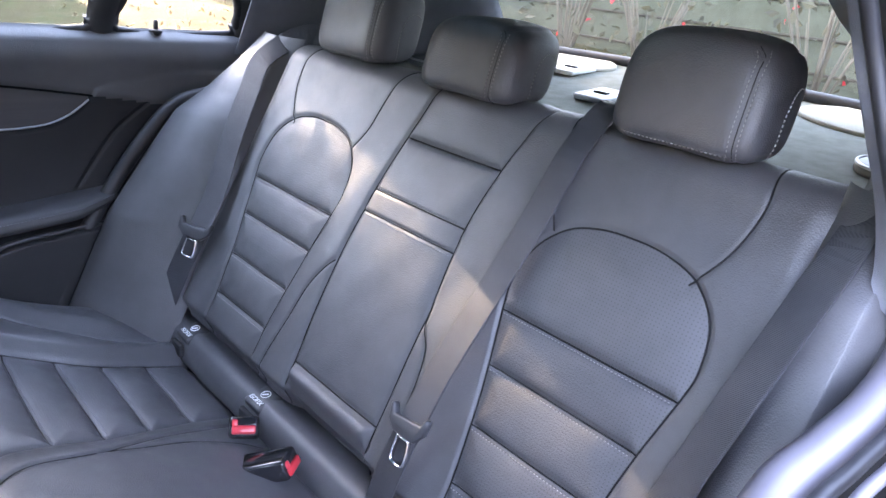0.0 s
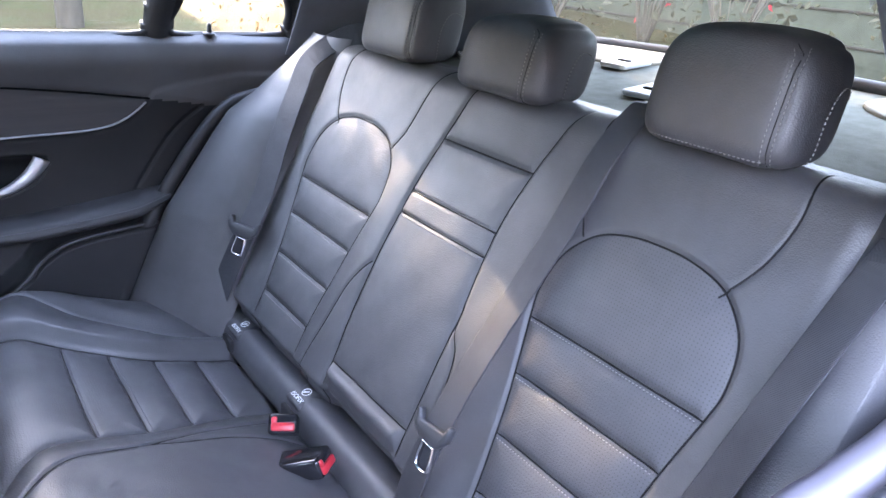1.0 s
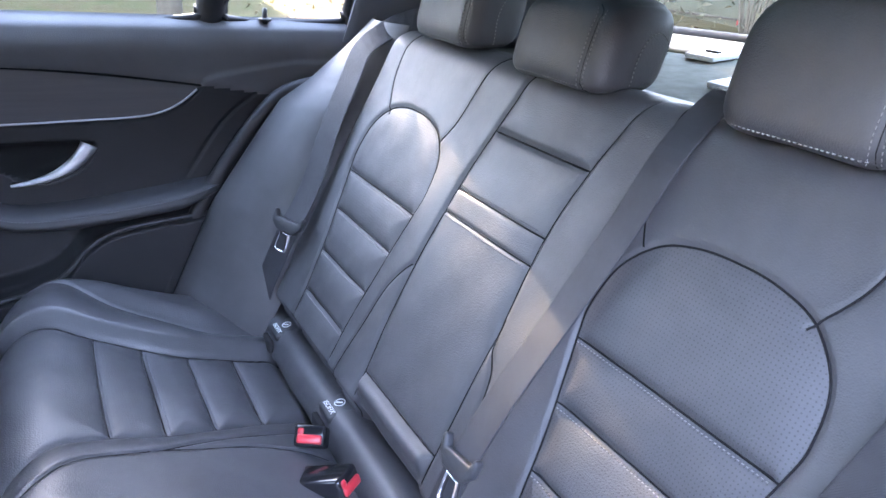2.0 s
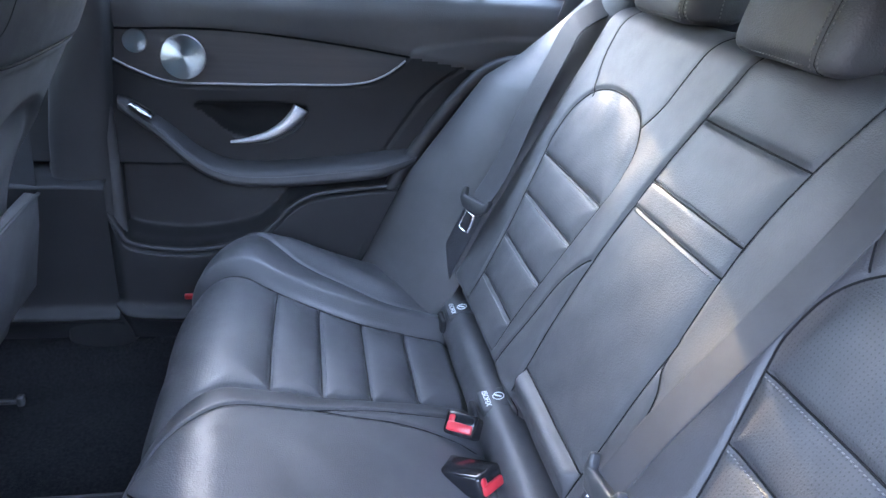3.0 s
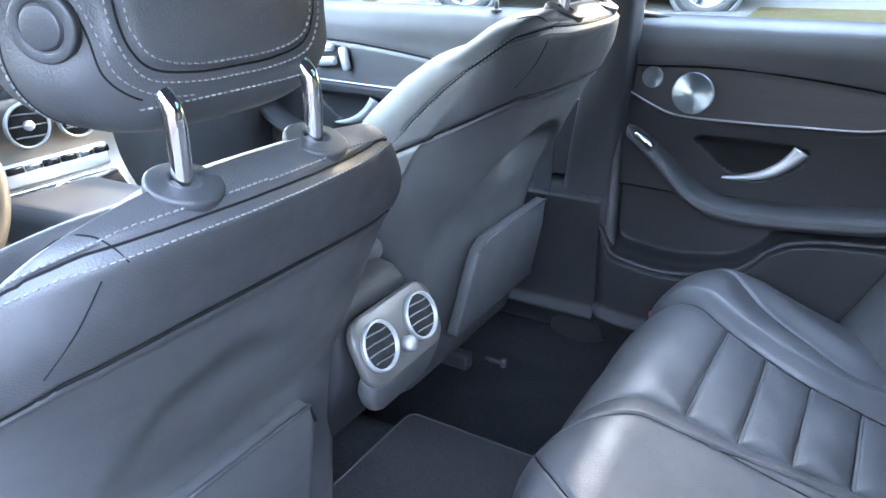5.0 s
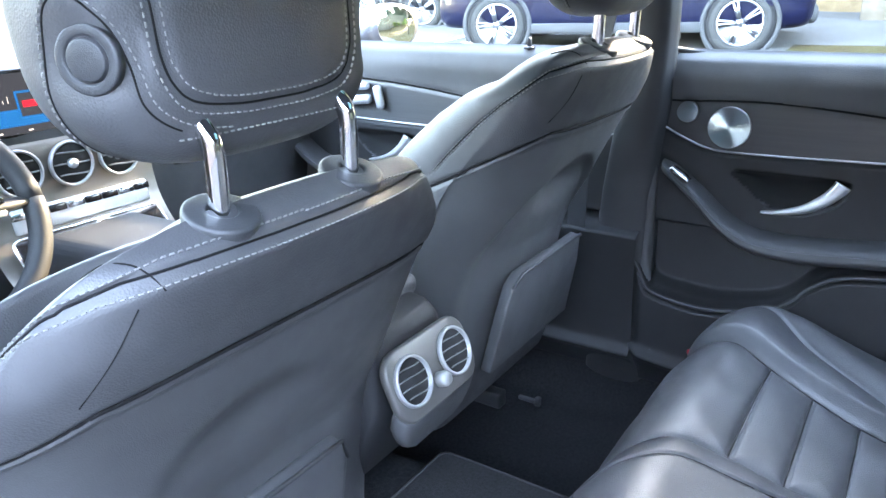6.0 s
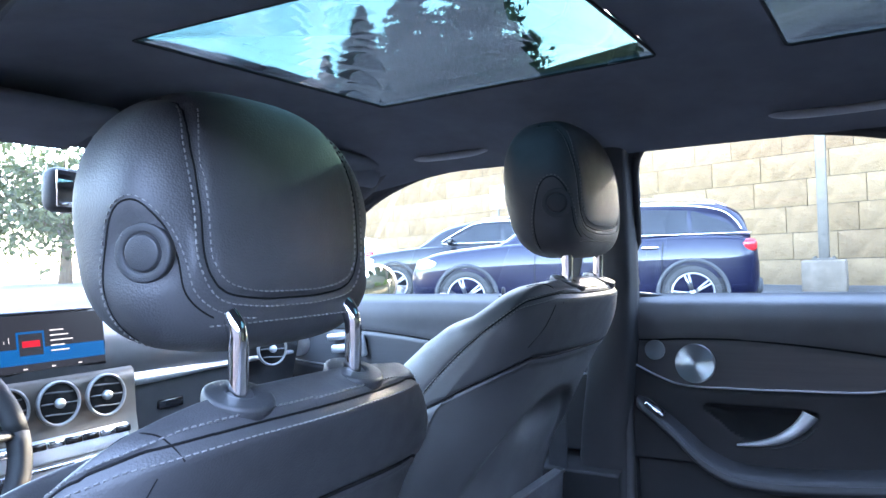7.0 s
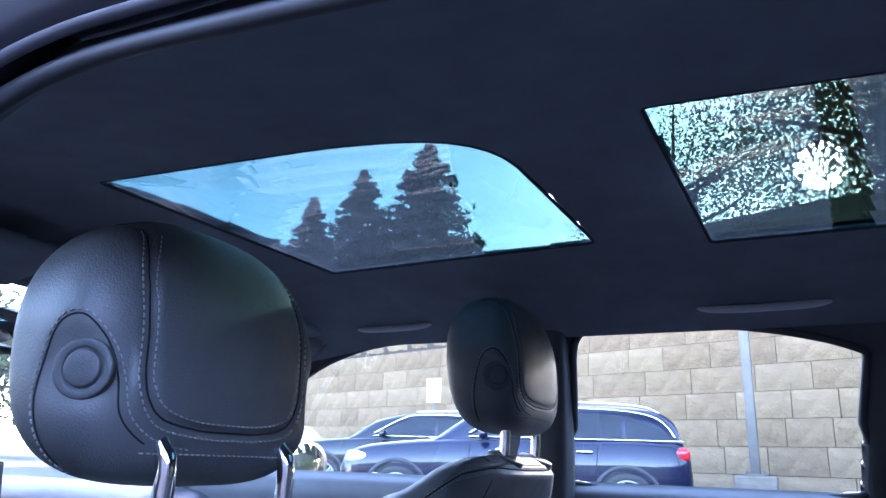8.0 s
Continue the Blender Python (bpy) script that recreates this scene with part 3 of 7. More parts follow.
def isofix_roll():
    roll = REAR_SEAT
    n = 24
    rings = []
    for x in np.concatenate([[-0.60], np.arange(-0.59, 0.591, 0.02), [0.60]]):
        k = 0.7 if abs(x) > 0.595 else 1.0
        r = 0.041 * k * (1 + 0.02 * math.sin(x * 40) + (-0.035 if min(abs(abs(x) - 0.10), 9) < 0.008 else 0))
        ring = []
        for a in np.linspace(0, 2 * math.pi, n, endpoint=False):
            c, q = (math.copysign(abs(g) ** 0.62, g) for g in (math.cos(a), math.sin(a)))
            ring.append((x, -0.013 + r * (1.10 * c * 0.94 - 0.34 * q), 0.518 + r * (0.94 * q + 0.34 * c * 1.10) * 0.92))
        rings.append(ring)
    part("roll_cover", loft(rings), M_LEATHER, roll)
    for x in (0.475, 0.195, -0.195, -0.475):
        tilt = Matrix.Rotation(radians(-12), 3, "X")
        flap = part("anchor_flap", box((0.048, 0.050, 0.016), (x, 0.004, 0.551), 0.005, tilt), M_PLASTIC, roll, "black anchor flap with white print")
        m = Matrix.Translation((x, 0.004, 0.551)) @ tilt.to_4x4()
        flat = m @ Matrix.Translation((0.004, -0.008, 0.0085)) @ Matrix.Rotation(radians(180), 4, "Z")
        words("ISOFIX", 0.0125, M_WHITEPRINT, flap, m @ Matrix.Translation((0, 0.013, 0.0084)) @ Matrix.Rotation(radians(180), 4, "Z"))
        circle = [(math.cos(a) * 0.0085, math.sin(a) * 0.0085, 0) for a in np.linspace(0, 2 * math.pi, 20)]
        pts = [m @ Vector((p[0], p[1] - 0.006, 0.0086)) for p in circle]
        part("child_seat_symbol", merged(tube(pts, 0.0008, 6), tube([m @ Vector((-0.003, -0.010, 0.0086)), m @ Vector((0.0, -0.006, 0.0086)), m @ Vector((0.004, -0.001, 0.0086))], 0.0013, 6)), M_WHITEPRINT, flap)
        part("slot", box((0.040, 0.010, 0.026), (x, 0.036, 0.528), 0.003), M_DARK, flap)


isofix_roll()


def strap(path, width, name, mat, parent, normal=(0, 0.9, 0.43), thick=0.0016, side=None):
    p = [Vector(q) for q in path]
    rings = []
    for i, q in enumerate(p):
        d = (p[min(i + 1, len(p) - 1)] - p[max(i - 1, 0)]).normalized()
        w = (Vector(side) if side else d.cross(Vector(normal))).normalized()
        n = w.cross(d).normalized()
        a, b = w * (width / 2), n * (thick / 2)
        rings.append([q - a - b, q - a * 0.9 - b * 1.6, q + a * 0.9 - b * 1.6, q + a - b, q + a + b, q + a * 0.9 + b * 1.6, q - a * 0.9 + b * 1.6, q - a + b])
    return part(name, loft(rings), mat, parent, "", False)


def tongue(at, way, across, out, parent):
    """Latch plate: black plastic head with a bright slotted steel plate."""
    at, way, across, out = Vector(at), Vector(way).normalized(), Vector(across).normalized(), Vector(out).normalized()
    head = [(-.033, .006), (-.036, .026), (-.030, .029), (-.024, .016), (.024, .012), (.030, .026), (.036, .024), (.034, .002), (.020, -.010), (-.018, -.010)]
    t = part("latch_tongue", solid(head, 0.012, at - out * 0.004, across, way, out, 0.003), M_PLASTIC, parent, "black plastic latch head")
    ring = [(-.010, -.010), (-.013, -.034), (-.010, -.047), (.010, -.047), (.013, -.034), (.010, -.010)]
    loop = [at + across * u + way * v + out * 0.002 for u, v in spline(ring, 5)]
    part("latch_plate", merged(tube(loop, 0.0042, 8, 0.45), tube([at + across * u + way * -0.012 + out * 0.002 for u in (-.011, .011)], 0.0042, 8, 0.45)), M_CHROME, t, "bright slotted steel latch plate")
    return t


def back_at(x, z, lift):
    return (x, 0.036 - 0.47 * (z - 0.55) + 0.905 * lift, z + 0.425 * lift)


def belts():
    b = thing("seat_belt", (0.5, -0.02, 0.56), "black webbing seat belt hanging with its steel latch plate", "seat belt", "rear seat belts")
    top = spline([(0.50, -0.36, 1.095), (0.54, -0.275, 1.122), back_at(0.553, 1.065, 0.026), back_at(0.543, 1.0, 0.034), back_at(0.527, 0.91, 0.036), back_at(0.508, 0.81, 0.032), (0.498, -0.018, 0.757)], 6)
    strap(top, 0.047, "webbing", M_WEB, b, normal=(-0.42, 0.85, 0.38))
    low = spline([(0.500, -0.016, 0.752), (0.526, 0.012, 0.66), (0.548, 0.028, 0.59), (0.565, 0.03, 0.53)], 6)
    strap(low, 0.047, "lower_webbing", M_WEB, b, normal=(-0.5, 0.85, 0.25))
    tongue((0.497, -0.010, 0.752), (-0.04, -0.30, 1), (0.87, 0.48, 0.16), (-0.48, 0.83, 0.27), b)
    copy = thing("seat_belt", (-0.5, -0.02, 0.56), "black webbing seat belt hanging over the rear backrest", "seat belt", "rear seat belts")
    strap([(-x, y, z) for x, y, z in top], 0.047, "webbing", M_WEB, copy, normal=(0.42, 0.85, 0.38))
    strap([(-x, y, z) for x, y, z in low], 0.047, "lower_webbing", M_WEB, copy, normal=(0.5, 0.85, 0.25))
    tongue((-0.497, -0.010, 0.752), (0.04, -0.30, 1), (0.87, -0.48, -0.16), (0.48, 0.83, 0.27), copy)
    c = thing("seat_belt", (-0.2, -0.02, 0.56), "black webbing centre seat belt with its steel latch plate", "seat belt", "rear seat belts")
    top = spline([(-0.208, -0.30, 1.118), (-0.208, -0.262, 1.130), back_at(-0.207, 1.07, 0.010), back_at(-0.20, 0.98, 0.016), back_at(-0.190, 0.88, 0.026), back_at(-0.180, 0.78, 0.036), (-0.176, 0.000, 0.720)], 6)
    strap(top, 0.043, "webbing", M_WEB, c)
    low = spline([(-0.175, 0.002, 0.716), (-0.160, 0.022, 0.63), (-0.152, 0.03, 0.56), (-0.15, 0.03, 0.50)], 6)
    strap(low, 0.047, "lower_webbing", M_WEB, c)
    tongue((-0.176, 0.006, 0.712), (0.05, -0.30, 1), (1, 0, -0.05), (0, 1, 0.30), c)
    g = thing("belt_guide", (-0.205, -0.25, 1.12), "small pale belt guide clip on the seat top", "clip")
    part("guide_clip", box((0.022, 0.012, 0.005), (-0.240, -0.243, 1.128), 0.002), M_CHROME, g)


belts()


def buckle(at, turn, lean):
    b = thing("belt_buckle", at, "black seat belt buckle with a red release button", "buckle", "rear belt buckles")
    m = Matrix.Rotation(radians(turn), 3, "Z") @ Matrix.Rotation(radians(lean), 3, "X")
    at = Vector(at)
    part("housing", box((0.048, 0.034, 0.115), at + m @ Vector((0, 0, -0.046)), 0.006, m), M_GLOSSBLACK, b)
    part("red_button", merged(box((0.038, 0.014, 0.020), at + m @ Vector((0, 0.005, 0.006)), 0.003, m), box((0.010, 0.012, 0.018), at + m @ Vector((0.014, -0.006, 0.005)), 0.003, m)), M_RED, b, "red release button")
    part("slot", box((0.026, 0.005, 0.004), at + m @ Vector((-0.004, -0.011, 0.006)), 0.001, m), M_DARK, b)


buckle((0.146, 0.066, 0.548), 60, -50)
buckle((0.030, 0.058, 0.548), 128, -66)


# ---- head restraints ----
def pillow(w, d, h, e=4.0, n=26, shape=None):
    """A cushion-shaped shell as (verts, faces) round its middle."""
    verts, faces, keys = [], [], {}
    g = np.linspace(-1, 1, n)
    for axis in range(3):
        for s in (-1, 1):
            ids = []
            for a in g:
                for b in g:
                    p = [0, 0, 0]
                    p[axis], p[(axis + 1) % 3], p[(axis + 2) % 3] = s, math.tan(a * 0.7) / math.tan(0.7), math.tan(b * 0.7) / math.tan(0.7)
                    key = tuple(round(v, 5) for v in p)
                    if key not in keys:
                        q = np.array(p)
                        q = q / (np.abs(q) ** e).sum() ** (1 / e)
                        q = q * (w / 2, d / 2, h / 2)
                        keys[key] = len(verts)
                        verts.append(shape(q) if shape else q)
                    ids.append(keys[key])
            for i in range(n - 1):
                for j in range(n - 1):
                    f = (ids[i * n + j], ids[(i + 1) * n + j], ids[(i + 1) * n + j + 1], ids[i * n + j + 1])
                    faces.append(f if s > 0 else f[::-1])
    return np.array(verts), faces


def seams_on(verts, faces, lines, at, axis):
    """Drops lines of points onto a shell along an axis; gives paths and normals."""
    from mathutils.bvhtree import BVHTree
    tree = BVHTree.FromPolygons([tuple(v) for v in verts], faces)
    paths, norms = [], []
    for line in lines:
        p, n = [], []
        for q in line:
            hit = tree.ray_cast(Vector(q), Vector(axis))
            if hit[0] is not None:
                p.append(np.array(hit[0]))
                nn = np.array(hit[1])
                n.append(nn if nn @ np.array(axis) < 0 else -nn)
        if len(p) > 3:
            paths.append(p)
            norms.append(n)
    return paths, norms


def rear_headrest(cx, cy, cz, w, d, h, seam, label):
    ob = thing("head_restraint", (cx, cy, cz - h / 2), label, "headrest", "rear head restraints")

    def shape(q):
        x, y, z = q
        k = 1 - 0.10 * max(0, z / (h / 2)) ** 2
        x *= k * (1 - 0.05 * max(0, -y / (d / 2)))
        y -= 0.014 * (z / (h / 2))
        z += 0.008 * (1 - (x / (w / 2)) ** 2)
        return np.array((x, y, z))

    v, f = pillow(w, d, h, 4.6, 30, shape)
    line_x = w * seam
    dist = np.abs(v[:, 0] + line_x)
    v = v * (1 - 0.035 * np.exp(-(dist / 0.0035) ** 2))[:, None]
    v = v + (cx, cy, cz)
    part_ob = raw("cushion", v, f, M_LEATHER, ob)
    lines = []
    def edge(z, o):
        """The side seam rounds into the middle of the face at its ends."""
        return cx - line_x - o + 0.016 * max(0, abs(z) / (h / 2) - 0.72) ** 2 / 0.078

    for o in (-0.005, 0.005):
        lines.append([(edge(z, o), cy + 0.3, cz + z) for z in np.linspace(-h / 2 + 0.012, h / 2 - 0.006, 40)])
    creases = [[(edge(z, 0), cy + 0.3, cz + z) for z in np.linspace(-h / 2 + 0.008, h / 2 - 0.004, 30)]]
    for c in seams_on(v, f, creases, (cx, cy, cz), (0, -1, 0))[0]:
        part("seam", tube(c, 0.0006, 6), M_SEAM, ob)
    lines.append([(cx + x, cy + 0.3, cz - h / 2 + 0.016) for x in np.linspace(-line_x + 0.004, line_x, 50)])
    p, n = seams_on(v, f, lines, (cx, cy, cz), (0, -1, 0))
    side = []
    for a in np.linspace(-0.4, math.pi * 0.95, 40):
        side.append((cx - 0.5, cy - 0.022 + 0.034 * math.cos(a), cz - 0.03 + 0.055 * math.sin(a)))
    p2, n2 = seams_on(v, f, [side, [(2 * cx - q[0], q[1], q[2]) for q in side]], (cx, cy, cz), (1, 0, 0))
    stitching("stitching", p + p2[:1], n + n2[:1], ob, length=0.0036, gap=0.0018, width=0.0009)
    for s in (-1, 1):
        x = cx + s * w * 0.27
        part("post", tube([(x, cy, cz - h / 2 - 0.045), (x, cy, cz - h / 2 + 0.02)], 0.006), M_CHROME, ob, "chrome post")
        part("post_collar", turned([(0.017, 0), (0.018, 0.005), (0.014, 0.010), (0.008, 0.011)], (x, cy, cz - h / 2 - 0.028), n=20), M_PLASTIC, ob)


rear_headrest(0.322, -0.262, 1.170, 0.188, 0.116, 0.134, 0.40, "black leather outer rear head restraint with pale stitching")
rear_headrest(0.022, -0.262, 1.149, 0.196, 0.124, 0.112, 0.34, "low black leather centre rear head restraint with pale stitching")
rear_headrest(-0.335, -0.262, 1.166, 0.194, 0.116, 0.136, 0.37, "black leather outer rear head restraint with pale stitching")


# ---- front seats ----
def front_seat(cx, dy, dz, rest, rest_up, outer_drop, inner_drop, crown_drop, label):
    seat = thing("front_seat", (cx, 0.85 + dy, 0.30), label, "car seat", "front seats")
    lean = math.radians(24.5)
    up, fwd = np.array((0, -math.sin(lean), math.cos(lean))), np.array((0, math.cos(lean), math.sin(lean)))
    base = np.array((cx, 0.730 + dy, 0.73 + dz))
    n_ring, ss = 320, np.concatenate([np.arange(-0.38 if cx < 0 else -0.23, 0.30, 0.005), np.arange(0.30, 0.334, 0.002), 0.334 + 0.020 * np.sin(np.linspace(0, math.pi / 2, 26)), 0.354 + 0.004 * (1 - np.linspace(0.95, 0.003, 14) ** 2)])
    q = np.concatenate([np.ones(len(ss) - 14), np.linspace(0.95, 0.003, 14)])
    zz = ss * math.cos(lean) + 0.73
    a = np.interp(ss, [-.38, -.30, -.15, 0.0, .1, .2, .27, .352], ([.236, .244, .254, .258, .254, .248, .245, .236] if cx < 0 else [.20, .215, .242, .250, .248, .242, .238, .230]))
    f = np.interp(ss, [-.38, -.2, 0.0, .10, .19, .24, .30, .35, .372], [.24, .25, .235, .215, .19, .165, .14, .118, .110])
    top = np.clip((ss - 0.334) / 0.020, 0, 1)
    shrink = np.sqrt(np.clip(1 - top ** 2, 0, 1))
    round_end = 1 - np.sqrt(np.clip(1 - np.clip((ss - 0.275) / 0.079, 0, 1) ** 2, 0, 1))
    aw = a - 0.072 * round_end
    fine = np.linspace(-math.pi, math.pi, 40001)
    fu, fw = (np.sign(g(fine)) * np.abs(g(fine)) ** 0.55 for g in (np.sin, np.cos))
    run = np.concatenate([[0], np.cumsum(np.hypot(np.diff(fu) * 0.23, np.diff(fw) * 0.09))])
    th = np.interp(np.linspace(0, run[-1], n_ring + 1), run, fine)
    # rear half is boxy, the front carries side bolsters
    c, s = np.cos(th), np.sin(th)
    e = 0.55 + 0.25 * step(ss, 0.285, 0.350)[None, :]
    SS = np.repeat(ss[None, :], len(th), 0)
    U = np.sign(s)[:, None] * np.abs(s)[:, None] ** e
    W = -np.sign(c)[:, None] * np.abs(c)[:, None] ** e
    wide, deep = aw[None, :], f[None, :]
    # the side towards the console is fuller under the top pad
    fuller = np.interp(ss, [-.38, 0.0, .135, .20, .245, .26, .30, .34, .354], [.056, .050, .044, .042, .034, .034, .014, .002, 0])[None, :] * (1.0 if cx < 0 else 0.0)
    x = U * (wide + fuller * (U > 0) * np.abs(U) ** 2)
    d = (W * 0.5 + 0.5) * deep
    d = 0.055 + (d - 0.055) * (0.66 + 0.34 * shrink[None, :])
    bol = np.exp(-((np.abs(U) - 0.95) / 0.25) ** 2) * (W > 0) * 0.035 * (1 - step(SS, 0.08, 0.25))
    d = d + bol * W
    flat_edge = (U > 0) & (cx < 0)
    d = d + step(-W, 0.0, 0.55) * np.where(flat_edge, -0.004, 0.014 + 0.030 * (1 - step(SS, 0.10, 0.25))) * np.abs(U) ** 3
    # two seams run round the back and slope down along the sides
    cap_at = np.interp(d * np.where((U < 0) & (cx < 0), 0.72, 1.0), [0.0, 0.020, 0.045, 0.074, 0.121, 0.17, 0.24], [0.3485, 0.3465, 0.328, 0.285, 0.162, 0.0, -0.25])
    shell_at = 0.243 - 1.25 * np.clip(d - 0.012, 0, 0.4)
    cap, shell = SS - cap_at, SS - shell_at
    behind = W < 0.75
    keep = 0.4 + 0.6 * (W < -0.5)
    d = d + np.where(behind, 0.0035 * keep * np.exp(-(cap / 0.0045) ** 2) + 0.005 * keep * np.exp(-(shell / 0.005) ** 2), 0)
    x = x - np.where(behind & (W > -0.9), np.sign(U) * (0.0025 * np.exp(-(cap / 0.006) ** 2) + 0.004 * np.exp(-(shell / 0.006) ** 2)), 0)
    d = d + 0.006 * step(-shell, 0, 0.02) * step(-W, 0.0, 0.4)
    # the shell is hollowed for the knees under an arch, deepest at its top
    arch = (0.172 if cx < 0 else 0.208) * np.sqrt(np.clip(1 - (np.clip(SS + 0.10, 0, 9) / 0.27) ** 2, 0, 1))
    deep_by = 1.0 if cx < 0 else 2.4
    hollow = deep_by * (0.005 * step(arch - np.abs(x), 0.0, 0.060 / deep_by ** 0.5) * (1 - step(SS, 0.115, 0.175)) + 0.009 * np.exp(-(x / 0.07) ** 2 - ((SS - 0.105) / 0.04) ** 2)) * (W < 0)
    d = d + hollow - 0.055 * np.clip(-SS / 0.2, 0, 2) ** 1.3
    x, d = x * q[None, :], 0.055 + (d - 0.055) * q[None, :]
    low = np.where(x < 0, outer_drop, inner_drop)
    droop = low * np.clip((np.abs(x) - 0.05) / 0.16, 0, 1.2) ** 2 * step(SS, 0.05, 0.33) + crown_drop * (1 + (0.8 if cx < 0 else 0.0) * step(-x, 0.03, 0.15)) * np.clip(d - 0.047, 0, 0.2) * step(SS, 0.22, 0.335)
    pts = base + x[..., None] * np.array((1, 0, 0)) + d[..., None] * fwd + (SS - droop)[..., None] * up
    mid = lambda g: (g[:-1, :-1] + g[1:, 1:]) / 2
    ids = np.where((mid(shell) < 0) & (mid(W) < 0.75), 1, np.where((mid(cap) < 0) & (mid(W) < 0.75), 2, 0))
    sheets(pts, ids, {0: ("backrest", M_LEATHER, seat, ""), 1: ("back_shell", M_SHELL, seat, "dark grey moulded back shell"), 2: ("upper_back_panel", M_LEATHER, seat, "")})
    grid_n = np.cross(np.gradient(pts, axis=0), np.gradient(pts, axis=1))
    grid_n /= np.linalg.norm(grid_n, axis=2)[..., None] + 1e-12
    if grid_n[n_ring // 2, 20] @ fwd > 0:
        grid_n = -grid_n

    def along_seam(field, shift):
        """Where the field crosses shift, going round the back from one side to the other."""
        path, nrm = [], []
        for i in range(n_ring + 1):
            if W[i, 0] > 0.72:
                continue
            g = field[i, :-16] - shift
            j = np.nonzero((g[:-1] < 0) & (g[1:] >= 0))[0]
            if len(j) == 0:
                continue
            j = j[-1]
            k = -g[j] / (g[j + 1] - g[j] + 1e-12)
            path.append(pts[i, j] * (1 - k) + pts[i, j + 1] * k + grid_n[i, j] * 0.0004)
            nrm.append(grid_n[i, j])
        return path, nrm

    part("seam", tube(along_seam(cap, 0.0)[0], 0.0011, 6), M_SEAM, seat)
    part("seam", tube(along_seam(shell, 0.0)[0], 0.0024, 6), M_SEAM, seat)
    two = [along_seam(cap, o) for o in (-0.0065, 0.0065)]
    stitching("stitching", [p for p, _ in two], [n for _, n in two], seat, length=0.0047, gap=0.0015, width=0.0011)
    # seam across the top pad
    line = []
    for dv, xv in ((0.012, -0.132), (0.024, -0.138), (0.036, -0.146), (0.050, -0.156), (0.064, -0.168)):
        i, j = np.unravel_index(np.argmin(np.hypot(d - dv, x - xv) + 9 * (SS < 0.325)), d.shape)
        line.append(pts[i, j] + np.array((0, -0.0002, 0.0006)))
    part("seam", tube(spline(line, 5), 0.0007, 6), M_SEAM, seat)
    # seam down the upper panel under it
    line = []
    for sv in (0.332, 0.300, 0.265):
        xv = -0.150 - 0.55 * (0.335 - sv)
        i, j = np.unravel_index(np.argmin(np.hypot(SS - sv, x - xv) + 9 * (W > -0.5)), d.shape)
        line.append(pts[i, j] + grid_n[i, j] * 0.0003)
    part("seam", tube(spline(line, 8), 0.0006, 6), M_SEAM, seat)
    # map pocket plate
    outline = [(-0.150, -0.165), (0.160, -0.165), (0.172, -0.05), (0.160, 0.008), (-0.085, 0.008), (-0.112, -0.01), (-0.125, -0.06)] if cx > 0 else [(-0.125, -0.33), (0.165, -0.33), (0.172, -0.05), (0.158, -0.012), (-0.160, -0.012), (-0.165, -0.06)]
    o = Vector(base - fwd * 0.006) - Vector((0, -0.155, 0.988)) * (0.047 if cx > 0 else 0.022)
    up_p = Vector((0, -0.155, 0.988))
    pk = part("map_pocket", solid(outline, 0.022, o, (1, 0, 0), tuple(up_p), (0, 0.988, 0.155), 0.004), M_SHELL, seat, "dark grey map pocket plate")
    part("pocket_lip", tube([tuple(o + Vector((q[0], 0, 0)) + up_p * q[1]) for q in ([(-0.112, -0.01), (-0.085, 0.008), (0.160, 0.008)] if cx > 0 else [(-0.160, -0.012), (0.158, -0.012), (0.171, -0.045)])], 0.0032, 8), M_PLASTIC, pk)
    # cushion below
    part("cushion", box((0.47, 0.48, 0.17), (cx, 1.05 + dy, 0.50 + dz), 0.06, Matrix.Rotation(radians(9), 3, "X"), 4), M_LEATHER, seat)
    for s in (-1, 1):
        part("seat_rail", box((0.035, 0.40, 0.04), (cx + s * 0.19, 1.12 + dy, 0.305), 0.006), M_PLASTIC, seat)
        part("rail_bracket", box((0.03, 0.20, 0.16), (cx + s * 0.19, 1.10 + dy, 0.38), 0.01), M_PLASTIC, seat)
    # head restraint on two bent chrome posts
    head = part("head_restraint_core", box((0.10, 0.03, 0.08), (cx, 0.6 + dy + rest, 1.20 + dz + rest_up), 0.01), M_PLASTIC, seat)
    hw, hd, hh = 0.300, 0.138, 0.226
    cy, cz = 0.615 + dy + rest, 1.214 + dz + rest_up

    def shape(q):
        x, y, z = q
        t = z / (hh / 2)
        x *= 1 - 0.20 * max(0, t) ** 2 - 0.05 * max(0, -t) ** 3
        y = y * (1 - 0.25 * max(0, t) ** 2 - 0.10 * max(0, -t)) + 0.010 * t
        z += 0.010 * (1 - (x / (hw / 2)) ** 2) * (t > 0)
        return np.array((x, y, z))

    v, fc = pillow(hw, hd, hh, 3.5, 40, shape)
    # main panel seam on the rear face: down both sides and across the bottom
    sx = hw * 0.33
    ux = np.abs(v[:, 0])
    ring = spline([(sx * 0.86, 0.12), (sx, 0.06), (sx, 0.0), (sx * 0.97, -0.035), (sx * 0.80, -0.058), (sx * 0.4, -0.066), (0, -0.067)], 8)
    dist = away(ux, v[:, 2], ring)
    back = v[:, 1] < 0.01
    v = v * (1 - np.where(back, 0.045 * np.exp(-(dist / 0.004) ** 2), 0))[:, None]
    # side pad with a round knob
    dl = np.hypot(v[:, 1] + 0.040, v[:, 2] + 0.026)
    v[:, 0] += np.where(np.abs(v[:, 0]) > hw * 0.36, -np.sign(v[:, 0]) * 0.007 * np.exp(-(dl / 0.030) ** 4), 0)
    cx = cx + 0.006
    v = v + (cx, cy, cz)
